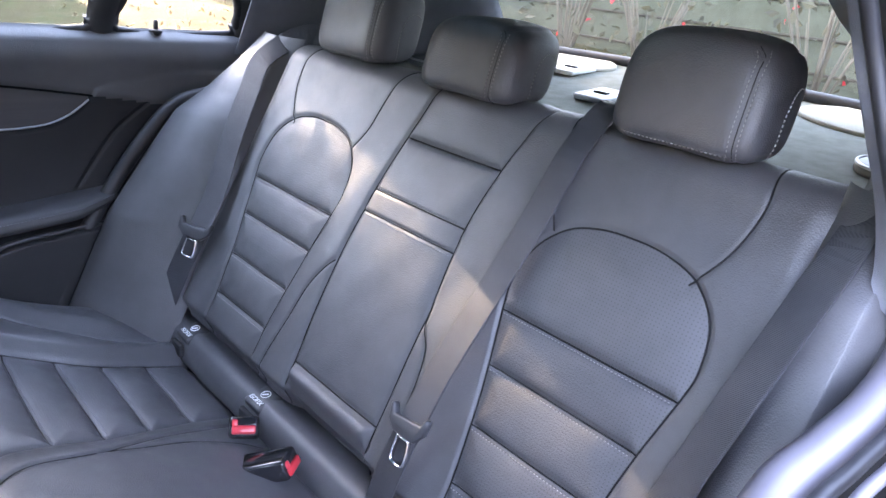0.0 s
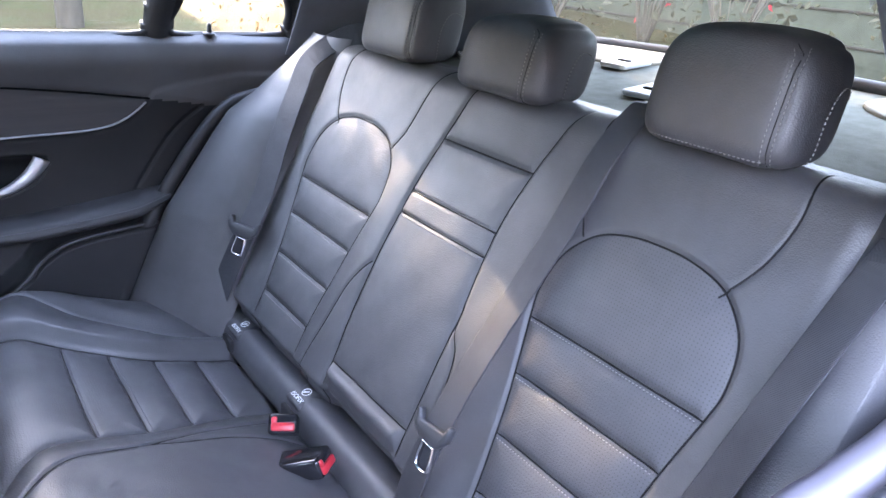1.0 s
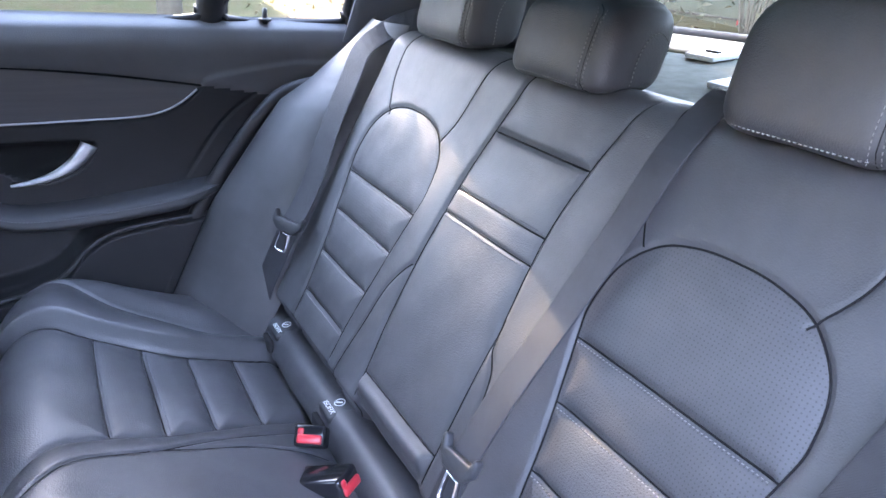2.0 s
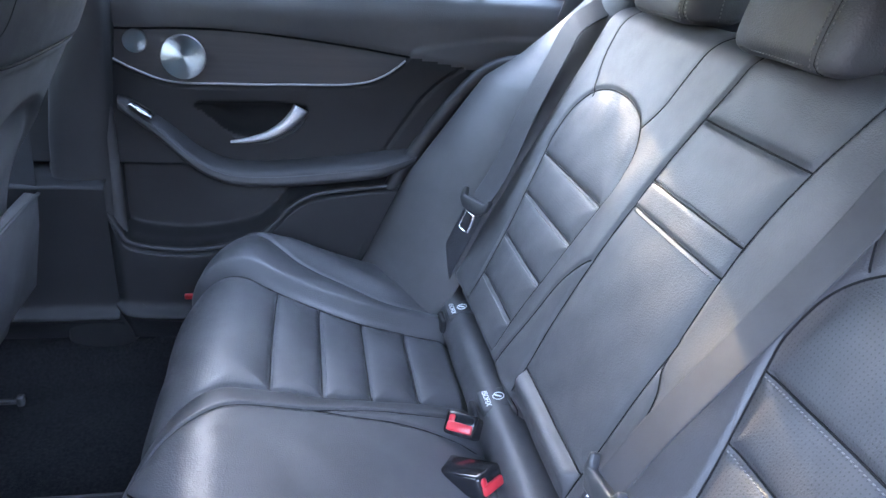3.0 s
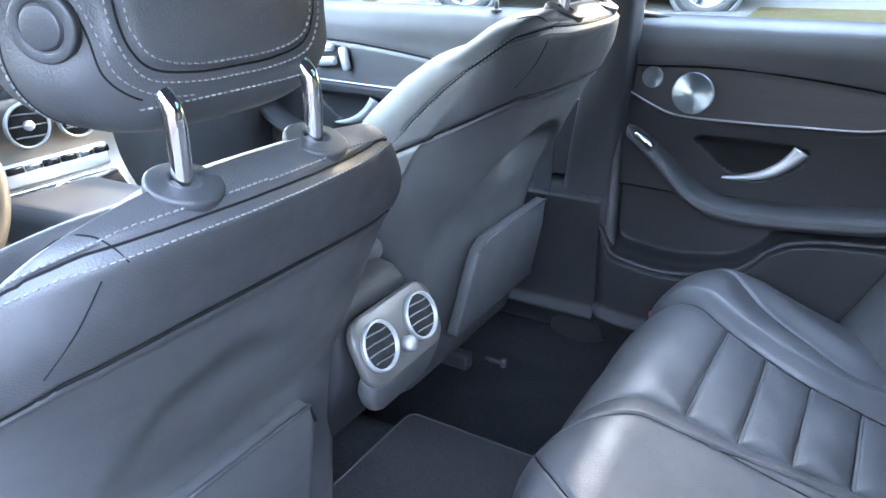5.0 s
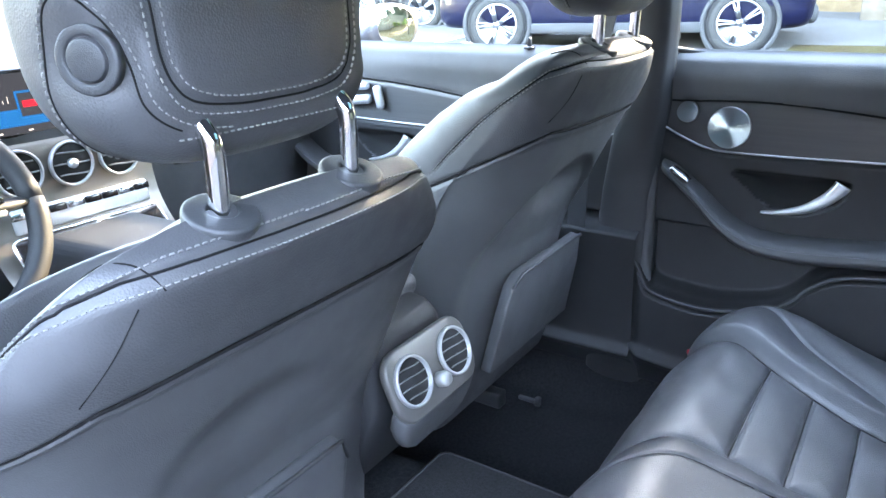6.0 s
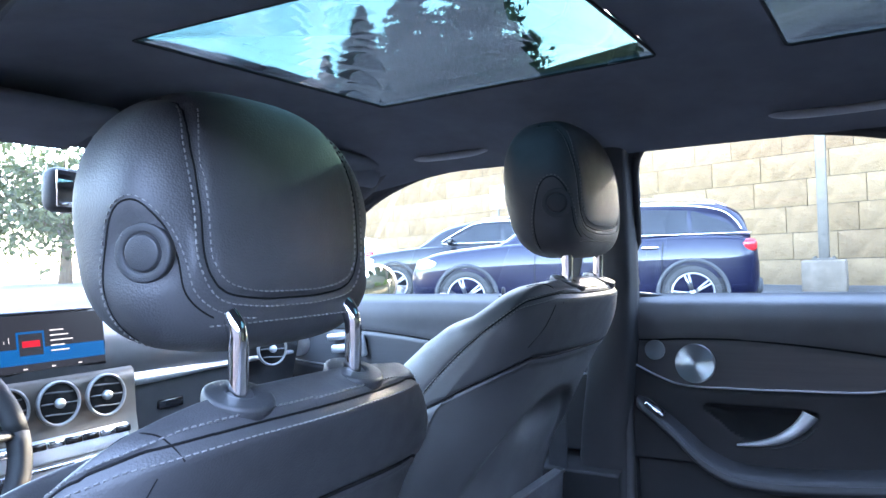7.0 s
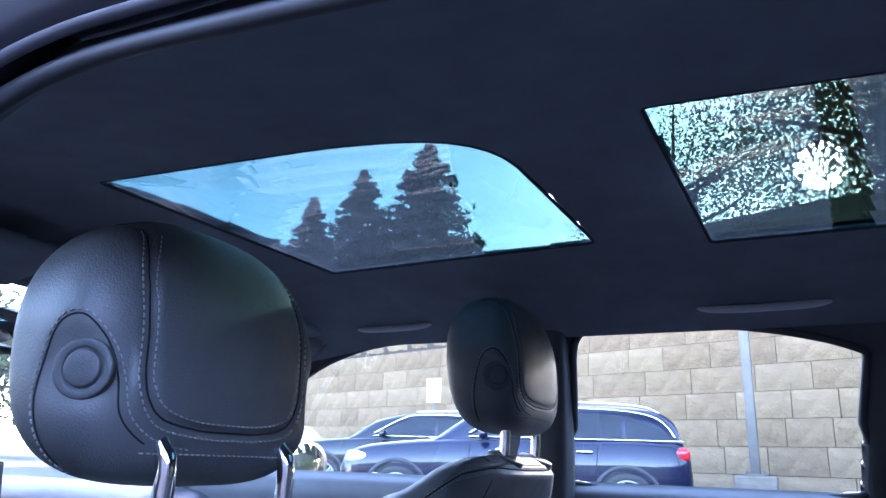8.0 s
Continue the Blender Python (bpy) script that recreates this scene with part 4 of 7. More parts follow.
    raw("head_restraint_cover", v, fc, M_LEATHER, seat)
    lines = []
    for o in (-0.0065, 0.0065):
        r = spline([(sx * 0.86 + o, 0.098), (sx + o, 0.06), (sx + o, 0.0), (sx * 0.97 + o, -0.035 - o * 0.3), (sx * 0.80 + o * 0.7, -0.058 - o), (sx * 0.4, -0.066 - o), (0, -0.067 - o)], 12)
        full = np.vstack([r, (r * (-1, 1))[::-1]])
        lines.append([(cx + q[0], cy - 0.4, cz + q[1]) for q in full])
    r = spline([(sx * 0.86, 0.108), (sx, 0.06), (sx, 0.0), (sx * 0.97, -0.035), (sx * 0.80, -0.058), (sx * 0.4, -0.066), (0, -0.067)], 12)
    crease = [(cx + q[0], cy - 0.4, cz + q[1]) for q in np.vstack([r, (r * (-1, 1))[::-1]])]
    for c in seams_on(v, fc, [crease], None, (0, 1, 0))[0]:
        part("seam", tube(c, 0.0010, 6), M_SEAM, seat)
    lines.append([(cx + q, cy - 0.4, cz - 0.086) for q in np.linspace(-0.09, 0.09, 60)])
    p, n = seams_on(v, fc, lines, None, (0, 1, 0))
    arc = spline([(-0.052, -0.085), (-0.046, -0.04), (-0.034, 0.005), (-0.015, 0.030), (0.012, 0.036), (0.032, 0.020), (0.042, -0.01), (0.047, -0.045), (0.050, -0.066)], 10)
    sl = [(cx - 0.5, cy - 0.031 - q[0] * 0.66, cz - 0.018 + q[1]) for q in arc]
    p2, n2 = seams_on(v, fc, [sl], None, (1, 0, 0))
    inner = [(q[0], cy - 0.034 + (q[1] - cy + 0.034) * 0.90, cz - 0.022 + (q[2] - cz + 0.022) * 0.92) for q in sl]
    for c in seams_on(v, fc, [inner], None, (1, 0, 0))[0]:
        part("seam", tube(c, 0.0008, 6), M_SEAM, seat)
    stitching("head_restraint_stitching", p + p2, n + n2, seat, length=0.0047, gap=0.0015, width=0.0011)
    from mathutils.bvhtree import BVHTree
    tree = BVHTree.FromPolygons([tuple(q) for q in v], fc)
    hit = tree.ray_cast(Vector((cx - 0.5, cy - 0.040, cz - 0.026)), Vector((1, 0, 0)))
    part("tilt_button", turned([(0.0235, -0.006), (0.0235, 0.0002), (0.0230, 0.0012), (0.0220, 0.0016), (0.0172, 0.0016), (0.0160, 0.0010), (0.0156, -0.0012), (0.0148, -0.0012), (0.0145, 0.0016), (0.0138, 0.0026), (0.0128, 0.0030), (0.0040, 0.0030), (0.001, 0.0030)], hit[0], (-1, -0.42, -0.02), 32), M_PLASTIC, seat, "round black release button")
    for s in (-1, 1):
        x = cx + s * 0.0755 + 0.006
        z0 = 1.063 + dz
        y0 = 0.622 + dy
        path = spline([(x, y0 + 0.003, z0 - 0.02), (x, y0, z0 + 0.03), (x, y0, z0 + 0.056 + rest_up), (x, y0 + 0.005, z0 + 0.068 + rest_up), (x, y0 + 0.017, z0 + 0.079 + rest_up), (x, y0 + rest * 0.62, z0 + 0.092 + rest_up), (x, y0 + rest * 0.8, z0 + 0.123 + rest_up)], 8)
        part("post", tube(path, 0.0084, 18), M_CHROME, seat, "bent chrome head restraint post")
        part("post_collar", turned([(0.0285, -0.012), (0.030, -0.004), (0.0302, 0.0005), (0.0298, 0.0022), (0.0285, 0.0034), (0.0275, 0.0038), (0.0262, 0.0040), (0.0150, 0.0052), (0.0132, 0.0052), (0.0118, 0.0040), (0.0112, 0.0)], (x, y0, z0 + 0.005), (0, -0.34, 1), 40), M_PLASTIC, seat)
    return seat


front_seat(-0.3285, 0.0, 0.0, 0.075, 0.0, 0.034, 0.010, 0.85, "black leather driver seat with chrome head restraint posts")
front_seat(0.374, -0.012, 0.070, 0.035, 0.006, 0.008, 0.010, 0.60, "black leather passenger seat with grey moulded back shell")


# ---- cabin shell ----
def roof_z(x, y):
    zc = 1.482 - 0.040 * step(y, 0.95, 1.35) - 0.05 * step(-y, 0.2, 0.75)
    return zc - 0.100 * (np.abs(x) / 0.6) ** 2.5


def rounded(x0, x1, y0, y1, r, n=6):
    out = []
    for cx, cy, a0 in ((x1 - r, y1 - r, 0), (x0 + r, y1 - r, 90), (x0 + r, y0 + r, 180), (x1 - r, y0 + r, 270)):
        for k in range(n + 1):
            a = radians(a0 + 90 * k / n)
            out.append((cx + r * math.cos(a), cy + r * math.sin(a)))
    return np.array(out)


def opening(corners):
    """A closed outline through corners (x, y, radius)."""
    out = []
    n = len(corners)
    for i, (x, y, r) in enumerate(corners):
        p = np.array((x, y))
        a, b = np.array(corners[i - 1][:2]) - p, np.array(corners[(i + 1) % n][:2]) - p
        a, b = p + a / np.linalg.norm(a) * r, p + b / np.linalg.norm(b) * r
        out += [(1 - k) ** 2 * a + 2 * k * (1 - k) * p + k * k * b for k in np.linspace(0, 1, 7)]
    return np.array(out)


ROOF_OPEN = [opening([(0.279, 0.955, 0.012), (-0.226, 0.988, 0.012), (-0.196, 0.62, 0.05), (-0.150, 0.462, 0.10), (0.258, 0.440, 0.012)]),
             opening([(0.300, 0.271, 0.010), (-0.153, 0.286, 0.010), (-0.120, -0.20, 0.03), (0.300, -0.21, 0.02)])]


def ceiling():
    xs, ys = np.arange(-0.60, 0.6001, 0.006), np.arange(-0.80, 1.3501, 0.006)
    X, Y = np.meshgrid(xs, ys, indexing="ij")
    Z = roof_z(X, Y)
    pts = np.stack([X, Y, Z], -1)
    xc, yc = (X[:-1, :-1] + X[1:, 1:]) / 2, (Y[:-1, :-1] + Y[1:, 1:]) / 2
    hole = inside(xc, yc, ROOF_OPEN[0]) | inside(xc, yc, ROOF_OPEN[1])
    ob = sheets(pts, hole.astype(int), {0: ("ceiling", M_HEADLINER, None, "")})[0]
    sol = ob.modifiers.new("thickness", "SOLIDIFY")
    sol.thickness, sol.offset = 0.008, 1.0
    tagged(ob, "black cloth car headliner with two glass roof openings", "headliner", kind="structure")
    for i, r in enumerate(ROOF_OPEN):
        th = thing(f"window_{i + 5}", (0, float(r[:, 1].mean()), 1.47), "green-tinted glass roof panel in a black frame", "sunroof", kind="structure")
        lip = [(x, y, float(roof_z(x, y)) + 0.0015) for x, y in np.vstack([r, r[:2]])]
        part("window_frame", tube(lip, 0.0026, 8), M_DARK, th)
        mid = r.mean(0)
        rows = [[(x, y, float(roof_z(x, y)) + lift) for x, y in mid + (r - mid) * k] for lift, ks in ((0.0012, (0.02, 0.25, 0.5, 0.75, 1.003)), (0.0052, (1.003, 0.75, 0.5, 0.25, 0.02))) for k in ks]
        part("pane", loft(rows), M_ROOFGLASS, th, "", False)
    # outer skin above, open over the glass
    out = []
    X2, Y2 = np.meshgrid(np.arange(-0.60, 0.601, 0.012), np.arange(-0.86, 1.40, 0.012), indexing="ij")
    Z2 = roof_z(X2 * 0.93, Y2) + 0.022
    xc, yc = (X2[:-1, :-1] + X2[1:, 1:]) / 2, (Y2[:-1, :-1] + Y2[1:, 1:]) / 2
    hole = (np.abs(xc) < 0.33) & (((yc > 0.40) & (yc < 1.03)) | ((yc > -0.25) & (yc < 0.32)))
    skin = sheets(np.stack([X2, Y2, Z2], -1), hole.astype(int), {0: ("roof_skin", M_BODY, None, "")})[0]
    tagged(skin, "grey painted steel roof of the car", "roof", kind="structure")
    return ob


M_BODY = Mat("grey metallic car paint", (0.13, 0.13, 0.145), 0.35, 0.4)
M_BODY.b.inputs["Coat Weight"].default_value = 1.0
M_BODY.b.inputs["Coat Roughness"].default_value = 0.04
M_BODY = M_BODY.m
ceiling()

# side glass leans in towards the roof
LEAN = 0.5


def side_x(z):
    return 0.765 - LEAN * (z - 1.09)


REAR_GLASS = [(.626, 1.093), (.606, 1.21), (.593, 1.30), (.587, 1.345), (.578, 1.374), (.563, 1.392), (.545, 1.402), (.522, 1.408), (.478, 1.408), (.353, 1.400), (.269, 1.391), (.189, 1.379), (.116, 1.362), (.068, 1.345), (.058, 1.337), (.059, 1.322), (.074, 1.22), (.088, 1.093)]
QUARTER = [(.027, 1.093), (.020, 1.16), (.010, 1.24), (.002, 1.315), (-.06, 1.29), (-.13, 1.245), (-.185, 1.20), (-.212, 1.155), (-.216, 1.12), (-.205, 1.093)]
FRONT_GLASS = [(.690, 1.093), (.675, 1.25), (.665, 1.36), (.68, 1.388), (.72, 1.397), (.857, 1.395), (1.002, 1.391), (1.131, 1.371), (1.268, 1.323), (1.45, 1.22), (1.58, 1.12), (1.60, 1.085)]


def side_frame():
    ys, zs = np.arange(-0.80, 1.75, 0.004), np.arange(1.075, 1.432, 0.004)
    Y, Z = np.meshgrid(ys, zs, indexing="ij")
    X = side_x(Z) + 0.0
    rings = [np.array(r) for r in (REAR_GLASS, QUARTER, FRONT_GLASS)]
    edge = np.min([away(Y, Z, np.vstack([r, r[:1]])) for r in rings], axis=0)
    X = X - 0.022 * (1 - np.exp(-edge / 0.012)) - 0.02 * np.exp(-((Y - 0.645) / 0.03) ** 2) * (Z > 1.08)
    pts = np.stack([X, Y, Z], -1)
    yc, zc = (Y[:-1, :-1] + Y[1:, 1:]) / 2, (Z[:-1, :-1] + Z[1:, 1:]) / 2
    hole = np.zeros_like(yc, bool)
    for r in rings:
        hole |= inside(yc, zc, r)
    hole |= zc > 1.45 - 0.9 * np.clip(yc - 1.13, 0, 9) ** 1.15
    hole |= zc > 1.43 - 0.55 * np.clip(-0.25 - yc, 0, 9)
    ob = sheets(pts, hole.astype(int), {0: ("wall_pillars", M_VINYL, None, "")})[0]
    sol = ob.modifiers.new("thickness", "SOLIDIFY")
    sol.thickness, sol.offset = 0.02, 1.0
    tagged(ob, "black trimmed door frames and pillars between the side windows", "pillar", kind="structure")
    for i, (r, lab) in enumerate(zip(rings, ("rear door window glass in a black rubber seal", "small fixed rear quarter window", "front passenger window glass in a black seal"))):
        th = thing(f"window_{i + 1}", (0.72, float(r[:, 0].mean()), 1.1), lab, "car window", kind="structure")
        sm = spline(r, 4, True)
        loop = [(side_x(z) - 0.004, y, z) for y, z in np.vstack([sm, sm[:2]])]
        part("window_seal", tube(loop, 0.0085, 8), M_RUBBER, th)
        bm = bmesh.new()
        bm.faces.new([bm.verts.new((side_x(z) + 0.012, y, z)) for y, z in sm])
        bmesh.ops.solidify(bm, geom=bm.faces[:], thickness=0.004)
        part("pane", bm, M_GLASS, th, "", False)
    # rubber door seal that arches from the quarter window down to the cushion
    line = spline([(0.56, -0.02, 1.40), (0.61, -0.13, 1.33), (0.655, -0.215, 1.22), (0.69, -0.255, 1.13), (0.70, -0.235, 1.04), (0.70, -0.16, 0.985), (0.705, -0.045, 0.94), (0.71, 0.10, 0.74), (0.712, 0.185, 0.55), (0.712, 0.22, 0.42)], 10)
    t = thing("door_seal", (0.7, -0.2, 0.5), "black rubber seal round the closed rear door", "seal")
    part("seal_bead", tube(line, 0.015, 10), M_RUBBER, t)


side_frame()


M_GREYPLASTIC = Mat("mid grey plastic", (0.34, 0.34, 0.35), 0.35)
M_GREYPLASTIC.bump(M_GREYPLASTIC.noise(200, 3), 0.0004, 0.3)
M_GREYPLASTIC = M_GREYPLASTIC.m


def grab_handle(y0, y1, group="grab handles"):
    g = thing("grab_handle", (0.57, y0, 1.40), "dark plastic grab handle folded against the headliner", "handle", group)
    f = lambda k: y0 + (y1 - y0) * k
    p = spline([(0.540, y0, 1.428), (0.530, f(.06), 1.414), (0.522, f(.25), 1.406), (0.522, f(.75), 1.406), (0.530, f(.94), 1.414), (0.540, y1, 1.428)], 6)
    part("grip", tube(p, 0.0105, 10, 0.7), M_GREYPLASTIC, g)
    for y in (y0, y1):
        part("end_cap", box((0.026, 0.040, 0.022), (0.540, y, 1.420), 0.007), M_GREYPLASTIC, g)


grab_handle(0.10, 0.33)
grab_handle(0.86, 1.06)


# ---- right doors ----
def fine_rings(r, h):
    """A disc turned with fine concentric ridges."""
    n = int(r / 0.0006)
    return [(r - k * r / n * 0.98, h + (0.00017 if k % 2 else -0.00017)) for k in range(n)]


def side_door(front):
    if front:
        d = thing("car_door", (0.75, 1.1, 0.4), "closed front passenger door with grey trim and chrome seat switches", "car door", "doors")
        y0, y1, oy = 0.66, 1.72, 0.98
    else:
        d = thing("car_door", (0.75, 0.2, 0.4), "closed rear door with dark vinyl, grey trim and metal speaker covers", "car door", "doors")
        y0, y1, oy = -0.30, 0.68, 0.0
    ys, zs = np.arange(y0, y1, 0.0045), np.concatenate([np.arange(0.36, 1.09, 0.0045), np.linspace(1.0905, 1.098, 4)])
    Y, Z = np.meshgrid(ys, zs, indexing="ij")
    F = Y - oy
    trim_low = spline([(-.10, 1.02), (.06, .992), (.088, .967), (.134, .932), (.193, .914), (.312, .909), (.425, .906), (.527, .907), (.584, .924), (.643, .953), (.70, .985)], 8) if not front else spline([(-.32, .93), (-.1, .905), (.1, .90), (.35, .90), (.60, .91), (.75, .94)], 8)
    trim_low = trim_low[np.argsort(trim_low[:, 0])]
    top_seam = spline([(-.35, .905), (-.066, .945), (-.02, .953), (.093, .970), (.25, .990), (.406, 1.003), (.52, 1.003), (.60, .999), (.75, .998)], 8)
    tl, ts = np.interp(F, trim_low[:, 0], trim_low[:, 1]), np.interp(F, top_seam[:, 0], top_seam[:, 1])
    X = 0.742 + 0 * Z
    X = X - 0.012 * np.exp(-((Z - 1.045) / 0.035) ** 2) * (Z > ts)
    X = X + 0.020 * step(Z, 1.075, 1.10)
    in_trim = (Z < ts) & (Z > tl)
    X = X - groove(Z - ts, 0.006, 0.004)
    X = X - np.where(Z < tl, 0.006 * step(tl - Z, 0, 0.01), 0)
    # handle bowl
    bowl = spline([(.49, .868), (.46, .838), (.425, .812), (.37, .801), (.31, .822), (.282, .858), (.30, .870), (.40, .872)], 8, True)
    bd, bi = away(F, Z, np.vstack([bowl, bowl[:1]])), inside(F, Z, bowl)
    X = X + np.where(bi, 0.030 * (1 - np.exp(-bd / 0.010)), 0)
    # lower pocket
    pocket = spline([(.72, .70), (.665, .66), (.645, .625), (.62, .596), (.53, .582), (.45, .590), (.385, .609), (.345, .64), (.317, .672), (.261, .703), (.134, .72), (.05, .725)], 8)
    pz = np.interp(F, pocket[::-1, 0], pocket[::-1, 1])
    lower = Z < pz
    X = X + np.where((Z < 0.745) & ~lower, 0.035 * step(Z - pz, 0, 0.02), 0)
    X = X - np.where(lower, 0.045 * step(pz - Z, 0, 0.012) * np.clip(1 - (pz - Z) / 0.9, 0, 1), 0)
    seam = away(F, Z, spline([(-.02, .952), (.045, .90), (.115, .80), (.13, .77)], 6))
    X = X - groove(seam, 0.003, 0.004)
    rim = spline([(.70, .50), (.675, .46), (.63, .44), (.516, .432), (.3, .43), (0.1, .43)], 8)
    X = X + 0.03 * (1 - step(Z, 0.36, 0.44))
    X = X - 0.02 * np.exp(-((Z - np.interp(F, rim[::-1, 0], rim[::-1, 1])) / 0.014) ** 2)
    X = X + 0.05 * step(F, 0.64, 0.70) * (0 if front else 1)
    X = X + 0.0012 * np.sin(Y * 21) * np.sin(Z * 17)
    pts = np.stack([X, Y, Z], -1)[:, ::-1]
    mid = lambda q: ((q[:-1, :-1] + q[1:, 1:]) / 2)[:, ::-1]
    Fc, Zc = mid(F), mid(Z)
    tlc, tsc = np.interp(Fc, trim_low[:, 0], trim_low[:, 1]), np.interp(Fc, top_seam[:, 0], top_seam[:, 1])
    # Lower panel and card take the darker vinyl, their shade in its colour.
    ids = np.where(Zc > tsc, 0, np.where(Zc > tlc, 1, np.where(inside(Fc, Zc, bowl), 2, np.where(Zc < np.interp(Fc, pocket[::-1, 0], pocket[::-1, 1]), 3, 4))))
    # The handle bowl gets the recess black, its inner shade put into colour.
    sheets(pts, ids, {0: ("upper_pad", M_PAD, d, "soft black upper door pad"), 1: ("trim_panel", M_TRIM, d, "grey veneer trim panel"), 2: ("handle_bowl", M_DARK, d, "moulded handle bowl with its inner shade as black"),
                      3: ("lower_panel", M_SHADECARD, d, ""), 4: ("door_card", M_SHADECARD, d, "")})
    keep = trim_low[(trim_low[:, 0] > (0.088 if not front else -.3)) & (trim_low[:, 0] < 0.66)]
    part("trim_strip", tube([(0.737, f + oy, z) for f, z in keep], 0.0021, 8), M_STRIP, d, "bright thin trim strip")
    line = top_seam[(top_seam[:, 0] > -0.04 if not front else top_seam[:, 0] > -0.3) & (top_seam[:, 0] < (0.66 if not front else 0.72))]
    part("seam", tube([(0.7435, f + oy, z) for f, z in line], 0.0022, 6), M_SEAM, d)
    # metal pull inside the bowl
    grip = spline([(.428, .796), (.392, .802), (.352, .815), (.320, .836), (.300, .858), (.294, .868)], 6)
    wid = np.interp(np.linspace(0, 1, len(grip)), [0, .25, .5, .8, 1], [.002, .006, .0105, .014, .015])
    along = np.gradient(grip, axis=0)
    along /= np.linalg.norm(along, axis=1)[:, None]
    rings = [[(0.730 - 0.010 * math.sin(math.pi * min(i / len(grip), .6)) + dx, f + oy + q[1] * dz, z - q[0] * dz) for dx, dz in ((-.002, -w), (-.007, -w * .3), (-.006, w * .5), (.001, w), (.005, 0), (.003, -w))] for i, ((f, z), w, q) in enumerate(zip(grip, wid, along))]
    part("door_handle", loft(rings), M_SATIN, d, "curved satin metal door pull")
    part("bowl_rim", tube([(0.735, f + oy, z - 0.004) for f, z in spline([(.425, .808), (.37, .797), (.31, .818), (.285, .845)], 6)], 0.0018, 8), M_PLASTIC, d)
    # armrest
    arm = spline([(.625, .872), (.600, .862), (.565, .838), (.527, .808), (.49, .775), (.45, .753), (.41, .744), (.34, .744), (.27, .750), (.20, .758), (.13, .768), (.06, .782)], 5) if not front else spline([(.75, .90), (.70, .87), (.60, .79), (.45, .75), (.2, .75), (-.1, .76)], 5)
    n = len(arm)
    rings = []
    for i, (f, z) in enumerate(arm):
        k = i / (n - 1)
        ext = np.interp(k, [0, .08, .3, .9, 1], [0.018, 0.04, 0.062, 0.07, 0.035])
        hgt = np.interp(k, [0, .1, .4, .65, .9, 1], [.016, .020, .024, .028, .028, .016])
        prof = [(0.03, -hgt * 1.1), (0, -hgt * 1.1), (-ext * .7, -hgt * .95), (-ext, -hgt * .55), (-ext, -hgt * .15), (-ext * .86, hgt * .22), (-ext * .5, hgt * .42), (0, hgt * .5), (0.03, hgt * .5)]
        rings.append([(0.735 + a, f + oy, z + b) for a, b in spline(prof, 4)])
    rest = part("armrest", loft(rings), M_VINYL, d, "padded leather door armrest")
    line = []
    for i, (f, z) in enumerate(arm):
        k = i / (n - 1)
        ext = np.interp(k, [0, .08, .3, .9, 1], [0.018, 0.04, 0.062, 0.07, 0.035])
        hgt = np.interp(k, [0, .1, .4, .65, .9, 1], [.016, .020, .024, .028, .028, .016])
        line.append((0.735 - ext * 0.98, f + oy, z + hgt * 0.02))
    stitching("armrest_stitching", [line], [[(-1, 0, 0)] * len(line)], d, M_DARKTHREAD, length=0.004, gap=0.002)
    if not front:
        sp = part("speaker_cover", turned([(.0405, -0.004), (.0405, .003), (.039, .0045)] + fine_rings(.038, .0042), (0.7395, 0.506, 0.953), (-1, 0, 0.05), 48), M_SPEAKER, d, "round brushed metal loudspeaker cover", False)
        part("tweeter_cover", turned([(.021, -0.004), (.021, .003), (.020, .0042)] + fine_rings(.0195, .004), (0.7395, 0.588, 0.978), (-1, 0, 0.05), 40), M_SPEAKER, d, "small round metal tweeter cover", False)
        sw = part("window_switch", box((0.022, 0.046, 0.008), (0.697, 0.580, 0.861), 0.003, Matrix.Rotation(radians(33), 3, "X")), M_CHROME, d, "chrome-edged window switch")
        part("rocker", box((0.015, 0.034, 0.008), (0.697, 0.579, 0.8635), 0.003, Matrix.Rotation(radians(33), 3, "X")), M_GLOSSBLACK, sw)
        part("lock_pin", turned([(.005, -.01), (.005, .016), (.0035, .020), (.001, .021)], (0.752, -0.047, 1.096), n=14), M_PLASTIC, d)
        part("pin_collar", turned([(.013, 0), (.012, .004), (.006, .005)], (0.752, -0.047, 1.093), n=18), M_VINYL, d)
        part("door_lamp", box((0.008, 0.030, 0.012), (0.688, 0.515, 0.480), 0.003), M_RED, d, "red door warning reflector")
    else:
        part("speaker_cover", turned([(.042, -0.004), (.042, .003), (.040, .005)] + fine_rings(.039, .0045), (0.738, 1.60, 0.965), (-1, -0.2, 0.05), 48), M_SPEAKER, d, "round brushed metal loudspeaker cover", False)
        for i, (yy, zz, a, b) in enumerate(((1.44, 0.985, .085, .020), (1.43, 0.952, .075, .024))):
            part("seat_switch", box((0.02, a, b), (0.728, yy, zz), 0.008, Matrix.Rotation(radians(-6), 3, "X"), 3), M_SATIN, d, "satin metal seat adjustment switch")
        part("seat_switch", box((0.02, 0.024, 0.06), (0.728, 1.365, 0.962), 0.01, Matrix.Rotation(radians(-12), 3, "X"), 3), M_SATIN, d, "satin metal seat adjustment switch")
        sw = part("window_switch", box((0.018, 0.045, 0.010), (0.690, 1.60, 0.80), 0.003, Matrix.Rotation(radians(38), 3, "X")), M_CHROME, d)
        part("lock_pin", turned([(.005, -.01), (.005, .016), (.0035, .020), (.001, .021)], (0.752, 0.95, 1.093), n=14), M_PLASTIC, d)
        part("pin_collar", turned([(.013, 0), (.012, .004), (.006, .005)], (0.752, 0.95, 1.090), n=18), M_VINYL, d)
